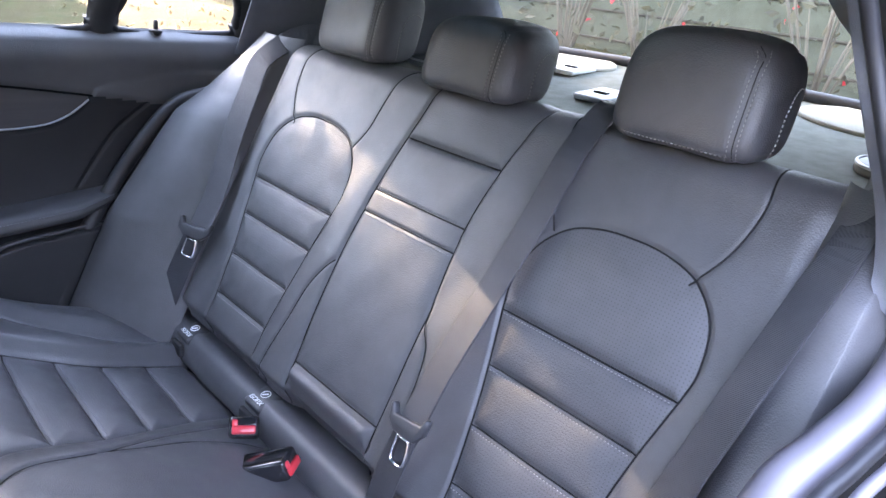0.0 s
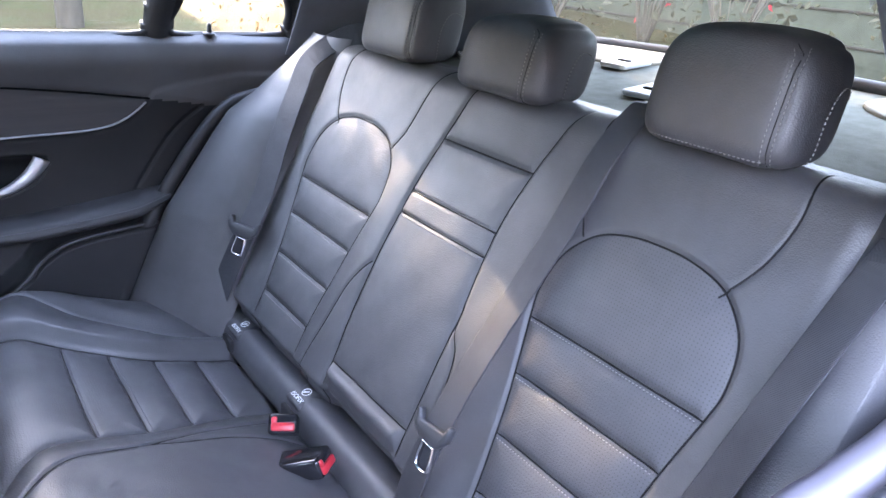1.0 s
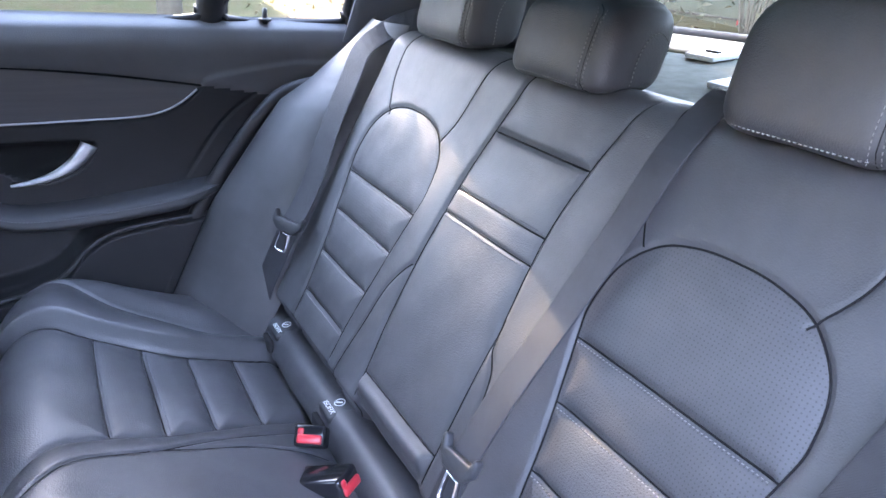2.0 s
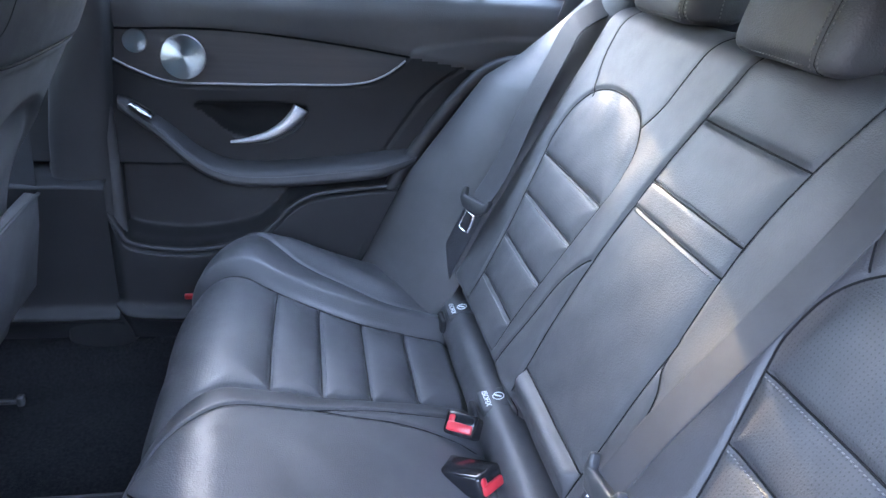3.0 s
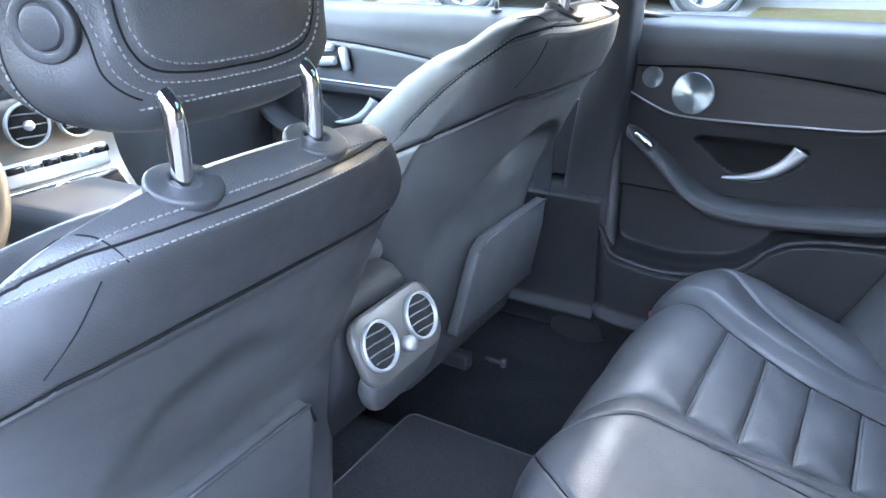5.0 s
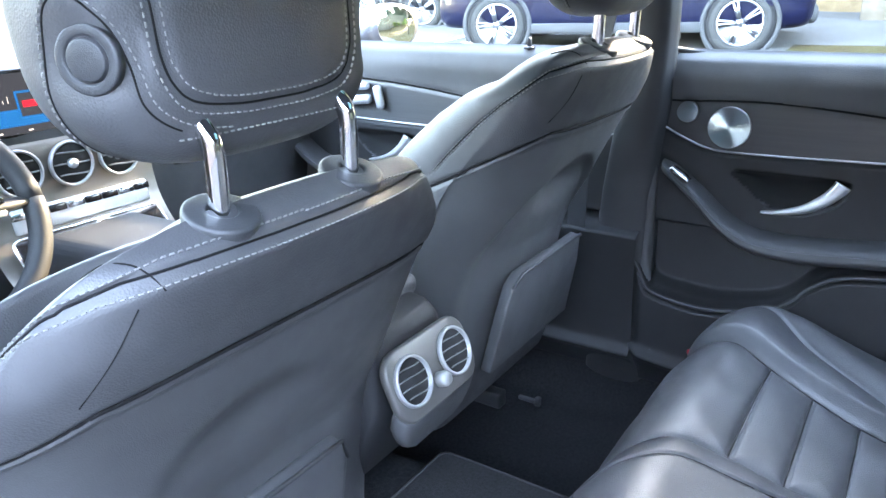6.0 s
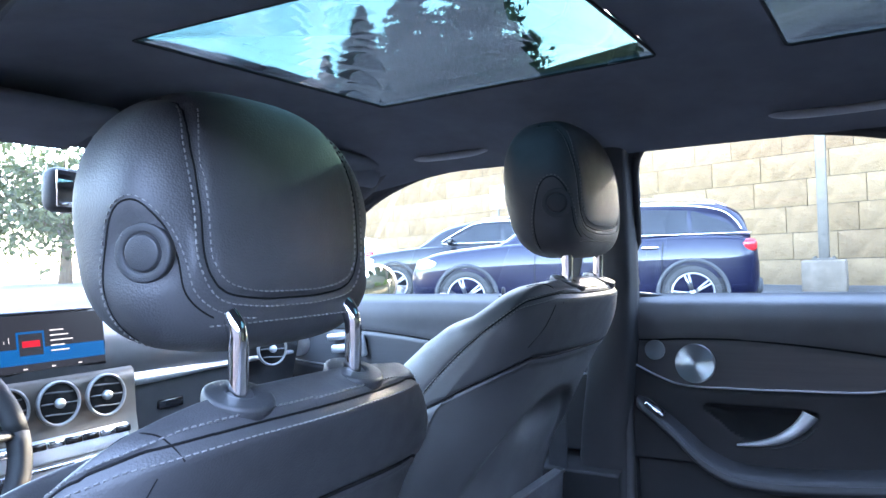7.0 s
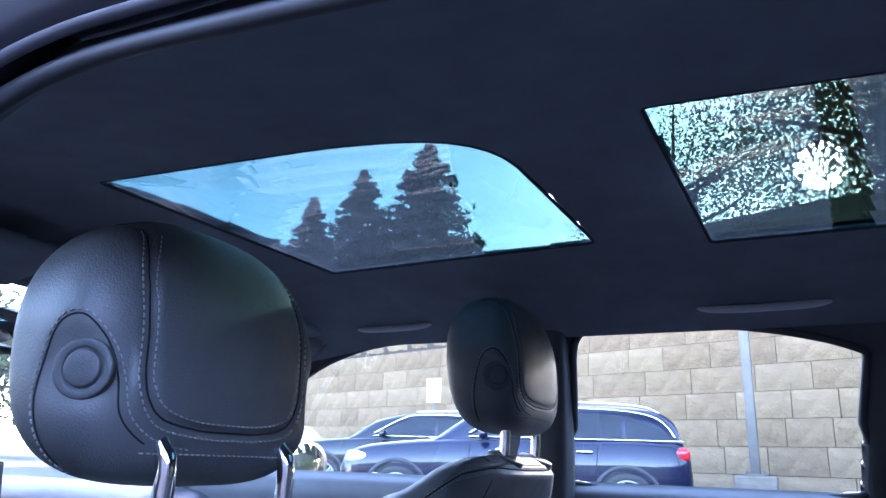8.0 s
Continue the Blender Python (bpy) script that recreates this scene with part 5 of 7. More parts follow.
    part("pocket_lip", tube([(0.705, f + oy, z - 0.004) for f, z in pocket], 0.006, 10, 0.8), M_PLASTIC, d, "dark grey pocket lip")
    # outer skin closes the door
    part("outer_skin", box((0.04, y1 - y0 - 0.02, 0.74), (0.86, (y0 + y1) / 2, 0.70), 0.012), M_BODY, d)
    part("sill_cap", box((0.10, y1 - y0, 0.012), (0.81, (y0 + y1) / 2, 1.082), 0.004), M_RUBBER, d)
    return d


M_SPEAKER = Mat("brushed perforated metal", (0.42, 0.42, 0.43), 0.36, 1.0)
tg = M_SPEAKER.t.nodes.new("ShaderNodeTangent")
tg.direction_type, tg.axis = "RADIAL", "X"
M_SPEAKER.b.inputs["Anisotropic"].default_value = 0.85
M_SPEAKER.link(tg.outputs[0], M_SPEAKER.b.inputs["Tangent"])
M_SPEAKER = M_SPEAKER.m
side_door(False)
side_door(True)


def b_pillar():
    p = thing("wall_b_pillar", (0.72, 0.66, 0.3), "black plastic centre pillar trim between the doors", "pillar", kind="structure")
    rings = []
    for z, x, y, w in ((0.30, .74, .71, .07), (0.55, .735, .71, .065), (0.8, .73, .70, .055), (1.0, .715, .675, .046), (1.1, .70, .660, .040), (1.25, .655, .640, .034), (1.40, .585, .625, .036), (1.44, .55, .62, .05)):
        rings.append([(x + 0.035, y - w, z), (x + 0.004, y - w, z), (x - 0.012, y - w * .75, z), (x - 0.018, y, z), (x - 0.012, y + w * .75, z), (x + 0.004, y + w, z), (x + 0.035, y + w, z)])
    part("pillar_cover", loft([spline(r, 3, True) for r in rings]), M_VINYL, p)
    b = thing("seat_belt", (0.70, 0.68, 0.9), "black front passenger seat belt hanging from the centre pillar", "seat belt", "front seat belt")
    strap(spline([(0.635, 0.70, 1.30), (0.652, 0.72, 1.22), (0.672, 0.76, 1.08), (0.690, 0.79, 0.90), (0.70, 0.80, 0.7)], 5), 0.047, "webbing", M_WEB, b, side=(0.15, 0.9, -0.1))
    part("belt_loop", box((0.02, 0.07, 0.03), (0.638, 0.70, 1.31), 0.008), M_PLASTIC, b)


b_pillar()


# ---- floor, sill, console ----
def floor_part():
    ys, xs = np.arange(-0.45, 1.95, 0.02), np.arange(-0.78, 0.781, 0.01)
    X, Y = np.meshgrid(xs, ys, indexing="ij")
    Z = 0.285 + 0.116 * np.exp(-(np.abs(X) / 0.215) ** 10) + 0.07 * step(np.abs(X), 0.66, 0.74) + 0.004 * np.sin(X * 40) * np.sin(Y * 31)
    Z = Z + 0.25 * step(Y, 1.75, 1.95)
    pts = np.stack([X, Y, Z], -1)
    ob = sheets(pts, np.zeros((len(xs) - 1, len(ys) - 1), int), {0: ("floor", M_CARPET, None, "")})[0]
    sol = ob.modifiers.new("thickness", "SOLIDIFY")
    sol.thickness, sol.offset = 0.03, -1.0
    tagged(ob, "black carpeted car floor with a centre tunnel", "floor", kind="structure")
    # Mat paler than the carpet: light on the tunnel top put into its grey.
    m = thing("floor_mat", (0, 0.7, 0.40), "felt mat over the centre tunnel, grey for the light on it", "floor mat")
    r = rounded(-0.205, 0.205, 0.50, 0.835, 0.02)
    part("felt", solid(r, 0.010, (0, 0, 0.400), (1, 0, 0), (0, 1, 0), (0, 0, 1), 0.003), M_MAT, m)
    part("border", tube([(x, y, 0.407) for x, y in np.vstack([r, r[:2]])], 0.004, 8), M_RUBBER, m)
    lever = thing("seat_lever", (0.60, 0.85, 0.30), "small metal seat rail end on the carpet", "bracket")
    part("rail_end", merged(box((0.010, 0.05, 0.010), (0.60, 0.86, 0.302), 0.003), box((0.016, 0.014, 0.022), (0.60, 0.835, 0.304), 0.004)), M_PLASTIC, lever)
    sill = thing("door_sill", (0.72, 0.3, 0.3), "dark plastic sill at the foot of the closed door", "sill", kind="structure")
    part("sill_cover", tube(spline([(0.738, 0.652, 0.92), (0.737, 0.650, 0.75), (0.735, 0.648, 0.60), (0.728, 0.642, 0.52), (0.712, 0.620, 0.462), (0.700, 0.57, 0.437), (0.695, 0.516, 0.432), (0.695, 0.30, 0.43), (0.695, 0.0, 0.43)], 8), 0.014, 12), M_SHELL, sill)
    left = thing("door_sill", (-0.74, 0.3, 0.3), "dark plastic sill at the open doorway", "sill", kind="structure")
    part("sill_cover", box((0.10, 1.2, 0.10), (-0.75, 0.35, 0.32), 0.02), M_SHELL, left)
    # bulkheads that close the place
    for nm, size, at in (("wall_rear", (1.5, 0.03, 0.55), (0, -0.46, 0.62)), ("wall_front", (1.5, 0.03, 0.65), (0, 1.97, 0.62)), ("wall_underbody", (1.62, 2.6, 0.02), (0, 0.75, 0.215))):
        w = part(nm, box(size, at, 0.004), M_DARK)
        tagged(w, "black panel that closes the car body", "panel", kind="structure")


floor_part()


def round_vent(at, axis, r, parent, slats=4, knob=False):
    at, ax = Vector(at), Vector(axis).normalized()
    v = part("vent", turned([(r * .88, -0.004), (r * .885, 0.0015), (r * .91, 0.003), (r * .97, 0.003), (r, 0.0005), (r, -0.006)], at, ax, 40), M_RING, parent, "round air vent with a satin metal ring")
    part("vent_bore", turned([(r * .89, -0.005), (r * .89, -0.003), (0.001, -0.0025)], at, ax, 32), M_DARK, v)
    side = ax.cross(Vector((0, 0, 1))).normalized()
    up = side.cross(ax).normalized()
    for k in range(slats):
        o = (k - (slats - 1) / 2) * r * 1.45 / slats
        half = math.sqrt(max(0.01, 1 - (o / (r * .8)) ** 2)) * r * .80
        p = [at + side * (u * half) + up * (o + 0.0015 * math.sin(u * 2)) + ax * 0.0002 for u in np.linspace(-1, 1, 8)]
        part("slat", tube(p, 0.0021 if knob else 0.0011, 8, 0.8), M_RINGSLAT, v)
    if knob:
        part("vent_knob", turned([(r * .20, -0.006), (r * .22, 0.004), (r * .16, 0.010), (0.001, 0.011)], at, ax, 20), M_SATIN, v, "small satin knob")
    return v


def console():
    c = thing("centre_console", (0.0, 0.85, 0.45), "dark grey rear centre console with two round air vents", "console")
    ax = Vector((0.0, -0.90, 0.42)).normalized()
    rings = []
    for y, zt, zb, w, k in ((0.744, .770, .660, .076, .8), (0.750, .785, .645, .084, 1), (0.765, .798, .61, .084, 1), (0.80, .805, .54, .080, 1), (0.9, .815, .44, .078, 1), (1.25, .82, .43, .10, 1), (1.5, .81, .43, .11, 1)):
        q = rounded(-w, w, zb, zt, 0.03, 5)
        rings.append([(x - 0.006, y, z) for x, z in q])
    part("console_body", loft(rings), M_SHADECARD, c)
    face = solid(rounded(-0.093, 0.093, -0.050, 0.052, 0.032, 5), 0.014, Vector((-0.007, 0.7135, 0.722)), (1, 0, 0), (0, 0.40, 0.917), (0, -0.917, 0.40), 0.004)
    part("vent_panel", face, M_VENTPANEL, c, "grey satin vent panel")
    part("lower_cover", merged(solid([(-.086, .012), (.092, .012), (.092, -.022), (.080, -.050), (.056, -.066), (-.040, -.066), (-.064, -.052), (-.080, -.024)], 0.034, Vector((-0.004, 0.722, 0.684)), (1, 0, 0), (0, -0.30, 0.954), (0, -0.954, -0.30), 0.012)), M_SHELL, c, "grey plastic lower cover")
    axis = (0, -0.917, 0.40)
    round_vent((-0.057, 0.6985, 0.732), axis, 0.036, c)
    round_vent((0.044, 0.6985, 0.732), axis, 0.036, c)
    part("air_knob", turned([(0.011, -0.004), (0.0115, 0.008), (0.0095, 0.013), (0.001, 0.014)], (-0.006, 0.690, 0.712), axis, 24), M_RING, c, "small satin air knob")
    lid = box((0.165, 0.36, 0.035), (0, 0.965, 0.806), 0.015, segments=4)
    part("armrest_lid", lid, M_LEATHER, c, "black leather centre armrest lid")


M_VENTPANEL = Mat("grey satin plastic", (0.075, 0.070, 0.066), 0.4, 0.0)
M_VENTPANEL.rough(M_VENTPANEL.noise(40, 4), (0.3, 0.3), (0.7, 0.45))
M_VENTPANEL = M_VENTPANEL.m
console()


# ---- parcel shelf and rear window ----
def parcel_shelf():
    xs, ys = np.arange(-0.66, 0.661, 0.01), np.arange(-0.98, -0.285, 0.01)
    X, Y = np.meshgrid(xs, ys, indexing="ij")
    Z = 1.045 - 0.11 * (Y + 0.30) - 0.02 * (1 - step(-Y, 0.28, 0.33)) - 0.10 * step(np.abs(X), 0.58, 0.67) * 0
    pts = np.stack([X, Y, Z], -1)
    th = thing("parcel_shelf", (0, -0.6, 1.05), "grey cloth parcel shelf behind the rear seat", "shelf")
    sheets(pts, np.zeros((len(xs) - 1, len(ys) - 1), int), {0: ("shelf_top", M_SHELF, th, "")})
    part("shelf_front", box((1.22, 0.05, 0.06), (0, -0.305, 1.02), 0.02), M_PLASTIC, th)
    part("shelf_edge", box((1.20, 0.10, 0.012), (0, -0.40, 1.062), 0.004, Matrix.Rotation(radians(-6.3), 3, "X")), M_PLASTIC, th)
    for x, y in ((0.23, -0.76), (0.03, -0.605)):
        z = 1.048 - 0.11 * (y + 0.30)
        pad = solid(rounded(-0.035, 0.035, -0.045, 0.045, 0.008), 0.010, (x + 0.02, y, z), (1, 0, 0), (0, 1, -0.11), (0, 0.11, 1), 0.003)
        a = part("anchor_cover", pad, M_WHITEPLASTIC, th, "pale tether anchor cover")
        part("cover_slot", box((0.03, 0.012, 0.004), (x + 0.02, y + 0.005, z + 0.0105), 0.001), M_DARK, a)
    oval = lambda rx, ry: [(rx * math.cos(a), ry * math.sin(a)) for a in np.linspace(0, 2 * math.pi, 40, endpoint=False)]
    for sx in (-1, 1):
        part("shelf_speaker", solid(oval(0.19, 0.105), 0.010, (sx * 0.40, -0.85, 1.102), (1, 0, 0), (0, 1, -0.11), (0, 0.11, 1), 0.005), M_SPEAKERCLOTH, th, "oval tan cloth speaker cover")
        cover = part("belt_outlet", solid(oval(0.075, 0.055), 0.016, (sx * 0.49, -0.575, 1.073), (1, 0, 0), (0, 1, -0.11), (0, 0.11, 1), 0.006), M_PLASTIC, th, "black belt outlet cover with a pale rim")
        part("outlet_rim", tube([(sx * 0.49 + u, -0.575 + v, 1.088 - 0.11 * v) for u, v in oval(0.073, 0.053) + oval(0.073, 0.053)[:2]], 0.0028, 6), M_RING, cover)
    part("window_base", tube(spline([(0.62, -0.86, 1.115), (0.35, -0.92, 1.122), (0, -0.94, 1.125), (-0.35, -0.92, 1.122), (-0.62, -0.86, 1.115)], 6), 0.012, 10), M_VINYL, th)
    w = thing("window_4", (0, -0.8, 1.15), "sloping rear window glass above the parcel shelf", "rear window", kind="structure")
    rows = []
    for k in np.linspace(0, 1, 10):
        rows.append([(x * (1 - 0.14 * k), -0.95 + 0.34 * k + 0.10 * (x / 0.6) ** 2 * (1 - .3 * k), 1.135 + 0.265 * k - 0.02 * (x / 0.6) ** 2) for x in np.linspace(-0.62, 0.62, 24)])
    part("pane", loft(rows, False, False), M_REARGLASS, w)
    for s in (1, -1):
        c = thing("wall_c_pillar", (s * 0.62, -0.6, 1.1), "black cloth rear roof pillar", "pillar", kind="structure")
        rings = []
        for k in np.linspace(0, 1, 8):
            x = 0.70 - 0.15 * k
            yf, z = -0.21 - 0.02 * k + 0.16 * max(0, k - .4), 1.06 + 0.36 * k
            xb, yb = np.interp(k, [0, .36, .62, 1], [.50, .405, .345, .27]), np.interp(k, [0, .36, .62, 1], [-.78, -.63, -.50, -.42])
            rings.append([(s * x, yf, z), (s * (x - 0.02), yf - 0.02, z), (s * (x * 0.55 + xb * 0.45), yf * 0.6 + yb * 0.4, z), (s * xb, yb, z), (s * (xb + 0.05), yb - 0.06, z), (s * (x + 0.03), (yf + yb) / 2, z)])
        part("pillar_cover", loft([spline(r, 4, True) for r in rings]), M_HEADLINER, c)
    h = part("ceiling_rear_header", tube(spline([(0.55, -0.60, 1.36), (0.3, -0.66, 1.40), (0, -0.68, 1.41), (-0.3, -0.66, 1.40), (-0.55, -0.60, 1.36)], 6), 0.05, 12), M_HEADLINER)
    tagged(h, "black cloth header above the rear window", "headliner", kind="structure")
    lw = part("wall_side_lower", merged(box((0.03, 0.75, 0.55), (0.74, -0.62, 0.82), 0.005), box((0.03, 0.62, 0.55), (-0.74, -0.68, 0.82), 0.005)), M_DARK)
    tagged(lw, "black body sides round the luggage space", "panel", kind="structure")


M_SHELF = Mat("grey felt shelf cloth", (0.10, 0.10, 0.095), 1.0, 0, 0.2)
M_SHELF.color(M_SHELF.noise(30, 6), (0.3, (0.13, 0.135, 0.115)), (0.7, (0.19, 0.195, 0.17))).bump(M_SHELF.noise(500, 2), 0.001, 0.6)
M_SHELF = M_SHELF.m
M_WHITEPLASTIC = Mat("pale grey plastic", (0.55, 0.55, 0.55), 0.5).m
M_SPEAKERCLOTH = Mat("tan speaker cloth", (0.32, 0.28, 0.22), 0.9)
M_SPEAKERCLOTH.bump(M_SPEAKERCLOTH.voronoi(600, randomness=0.2), 0.0006, 0.6)
M_SPEAKERCLOTH = M_SPEAKERCLOTH.m
parcel_shelf()


# ---- open doorway on the driver side ----
def doorway():
    d = thing("door_frame", (-0.62, 0.2, 1.3), "open rear doorway frame with a rubber weather seal", "door frame", kind="structure")
    curve = spline([(-0.70, 0.73, 0.62), (-0.685, 0.715, 0.95), (-0.65, 0.68, 1.12), (-0.605, 0.668, 1.265), (-0.586, 0.628, 1.330), (-0.577, 0.555, 1.358), (-0.571, 0.43, 1.360), (-0.56, 0.25, 1.354), (-0.55, 0.08, 1.340), (-0.535, -0.05, 1.31), (-0.545, -0.10, 1.25), (-0.575, -0.115, 1.17), (-0.602, -0.15, 1.08), (-0.614, -0.16, 1.01), (-0.614, -0.10, 0.975), (-0.610, -0.02, 0.962), (-0.606, 0.06, 0.948), (-0.608, 0.12, 0.87), (-0.625, 0.165, 0.68), (-0.65, 0.20, 0.42)], 8)
    part("weather_seal", tube([(x - 0.040 * step(-z, -1.12, -1.0), y, z - 0.012 * step(-z, -1.12, -1.0)) for x, y, z in curve], 0.0068, 10), M_RUBBER, d)
    off = [(x - 0.016 - 0.046 * step(-z, -1.12, -1.0), y, z + 0.014 * (1 if z > 1.2 else 0.3)) for x, y, z in curve]
    part("inner_flange", tube(off, 0.0055, 8), M_FRAME, d)
    rings = []
    for x, y, z in curve:
        t = 1 if z > 1.2 else 0.35
        nz = 0.055 * t
        back = -0.05 if (y < 0.0 and z < 1.31) or y < -0.02 else (0.05 if z < 1.25 and y > 0.5 else 0)
        if z < 1.05 and y < 0.4:
            rings.append([(x + 0.006, y - 0.010, z - 0.06), (x + 0.002, y, z - 0.006), (x - 0.008, y + 0.002, z + 0.003), (x - 0.026, y + 0.004, z - 0.002), (x - 0.032, y + 0.002, z - 0.04)])
            continue
        rings.append([(x - 0.02, y, z + 0.012 * t), (x - 0.030, y + back * .5, z + nz * .40), (x - 0.046, y + back, z + nz * .55), (x - 0.050, y + back * 1.4, z + nz * .85), (x - 0.01, y + back * 1.6, z + nz * 1.1)])
    part("painted_frame", loft(rings, False, True), M_FRAME, d)
    # soft trim between the seal and the headliner
    rows = []
    for x, y, z in curve[24:104]:
        rows.append([(x + 0.003, y, z + 0.002), (x + 0.02, y, z + 0.012), (x + 0.03, y, float(roof_z(x + 0.03, y)) - 0.002 if z > 1.3 else z + 0.03)])
    part("rail_trim", loft(rows, False, False), M_HEADLINER, d)
    b = thing("wall_b_pillar", (-0.70, 0.7, 0.3), "black centre pillar on the driver side", "pillar", kind="structure")
    rings = []
    for z, x, y, w in ((0.30, -.73, .78, .06), (0.8, -.72, .78, .055), (1.1, -.69, .745, .045), (1.25, -.635, .70, .04), (1.36, -.59, .66, .045), (1.42, -.55, .64, .06)):
        rings.append([(x - 0.05, y - w, z), (x + 0.012, y - w, z), (x + 0.022, y, z), (x + 0.012, y + w, z), (x - 0.05, y + w, z)])
    part("pillar_cover", loft([spline(r, 3, True) for r in rings]), M_VINYL, b)


M_FRAME = Mat("grey painted flange", (0.10, 0.092, 0.105), 0.42).m
doorway()


def driver_side():
    """Front driver door, seen past the pillar."""
    d = thing("car_door", (-0.76, 1.2, 0.4), "closed front driver door with dark vinyl card", "car door", "doors")
    rings = []
    for z, x in ((0.36, -.74), (0.6, -.72), (0.8, -.735), (1.0, -.74), (1.06, -.745), (1.085, -.765), (1.08, -.84), (0.36, -.86)):
        rings.append([(x, y, z) for y in (0.80, 1.0, 1.3, 1.72)])
    part("door_card", loft(rings, False, False), M_VINYL, d)
    fr = [(-side_x(z), y, z) for y, z in spline(FRONT_GLASS, 4, True)]
    w = thing("window_7", (-0.72, 1.1, 1.1), "front driver window glass in a black seal", "car window", kind="structure")
    part("window_seal", tube(fr + fr[:2], 0.014, 8), M_RUBBER, w)
    bm = bmesh.new()
    bm.faces.new([bm.verts.new((x - 0.012, y, z)) for x, y, z in fr])
    bmesh.ops.solidify(bm, geom=bm.faces[:], thickness=0.004)
    part("pane", bm, M_GLASS, w, "", False)
    for s in (1, -1):
        a = thing("wall_a_pillar", (s * 0.68, 1.45, 1.1), "black trimmed windscreen pillar", "pillar", kind="structure")
        path = spline([(s * 0.555, 1.12, 1.43), (s * 0.60, 1.27, 1.37), (s * 0.66, 1.48, 1.25), (s * 0.71, 1.68, 1.12), (s * 0.73, 1.78, 1.05)], 6)
        part("pillar_cover", tube(path, [0.04] * len(path), 10), M_VINYL, a)
    h = part("ceiling_front_header", tube(spline([(0.55, 1.18, 1.39), (0.3, 1.28, 1.415), (0, 1.31, 1.42), (-0.3, 1.28, 1.415), (-0.55, 1.18, 1.39)], 6), 0.035, 12), M_HEADLINER)
    tagged(h, "black cloth header above the windscreen", "headliner", kind="structure")
    ws = thing("window_8", (0, 1.6, 1.2), "sloping windscreen glass", "windscreen", kind="structure")
    rows = []
    for k in np.linspace(0, 1, 10):
        rows.append([(x * (1 - 0.2 * k), 2.12 - 0.80 * k - 0.22 * (x / 0.72) ** 2 * (1 - .4 * k), 1.04 + 0.39 * k) for x in np.linspace(-0.74, 0.74, 24)])
    part("pane", loft(rows, False, False), M_WINDSCREEN, ws)
    for s in (1, -1):
        v = thing("sun_visor", (s * 0.36, 1.2, 1.39), "black cloth sun visor folded against the roof", "sun visor", "sun visors")
        part("visor_hinge", tube([(s * 0.12, 1.265, 1.392), (s * 0.56, 1.265, 1.385)], 0.006, 8), M_PLASTIC, v)
        part("visor_pad", box((0.40, 0.15, 0.022), (s * 0.34, 1.20, 1.395), 0.01, Matrix.Rotation(radians(-12), 3, "X"), 3), M_HEADLINER, v)
    m = thing("rear_view_mirror", (0.0, 1.34, 1.33), "black interior rear view mirror", "mirror")
    part("mirror_case", box((0.24, 0.045, 0.075), (-0.02, 1.36, 1.315), 0.018, Matrix.Rotation(radians(12), 3, "Z"), 3), M_PLASTIC, m)
    part("mirror_glass", box((0.22, 0.004, 0.060), (-0.026, 1.335, 1.315), 0.001, Matrix.Rotation(radians(12), 3, "Z")), M_MIRROR, m)
    part("mirror_stalk", tube([(-0.01, 1.38, 1.33), (0, 1.42, 1.39)], 0.014), M_PLASTIC, m)
    o = thing("roof_console", (0, 1.22, 1.42), "black overhead console with a ribbed grille", "console")
    part("console_shell", box((0.20, 0.16, 0.03), (0, 1.20, 1.41), 0.012, segments=3), M_PLASTIC, o)
    for k in range(5):
        part("rib", box((0.09, 0.004, 0.004), (-0.04, 1.14 + k * 0.012, 1.393), 0.001), M_SHELL, o)
    e = thing("door_mirror", (0.95, 1.62, 1.05), "dark door mirror with its glass", "mirror")
    rings = []
    for k, y in ((0.55, 1.66), (0.85, 1.645), (1.0, 1.61), (1.0, 1.575), (0.96, 1.562)):
        rings.append([(1.075 + 0.115 * k * math.cos(a) * (1.0 if math.cos(a) > 0 else 1.1), y, 1.112 + 0.068 * k * math.sin(a)) for a in np.linspace(0, 2 * math.pi, 28, endpoint=False)])
    part("mirror_case", loft(rings), M_BODY, e)
    part("mirror_glass", solid([(0.092 * math.cos(a), 0.060 * math.sin(a)) for a in np.linspace(0, 2 * math.pi, 28, endpoint=False)], 0.004, (1.070, 1.560, 1.112), (1, 0.0, 0), (0, 0.05, 1), (0, -1, 0.05), 0.001), M_MIRROR, e)
    part("mirror_foot", tube([(0.98, 1.62, 1.07), (0.88, 1.63, 1.05)], 0.022), M_BODY, e)


driver_side()


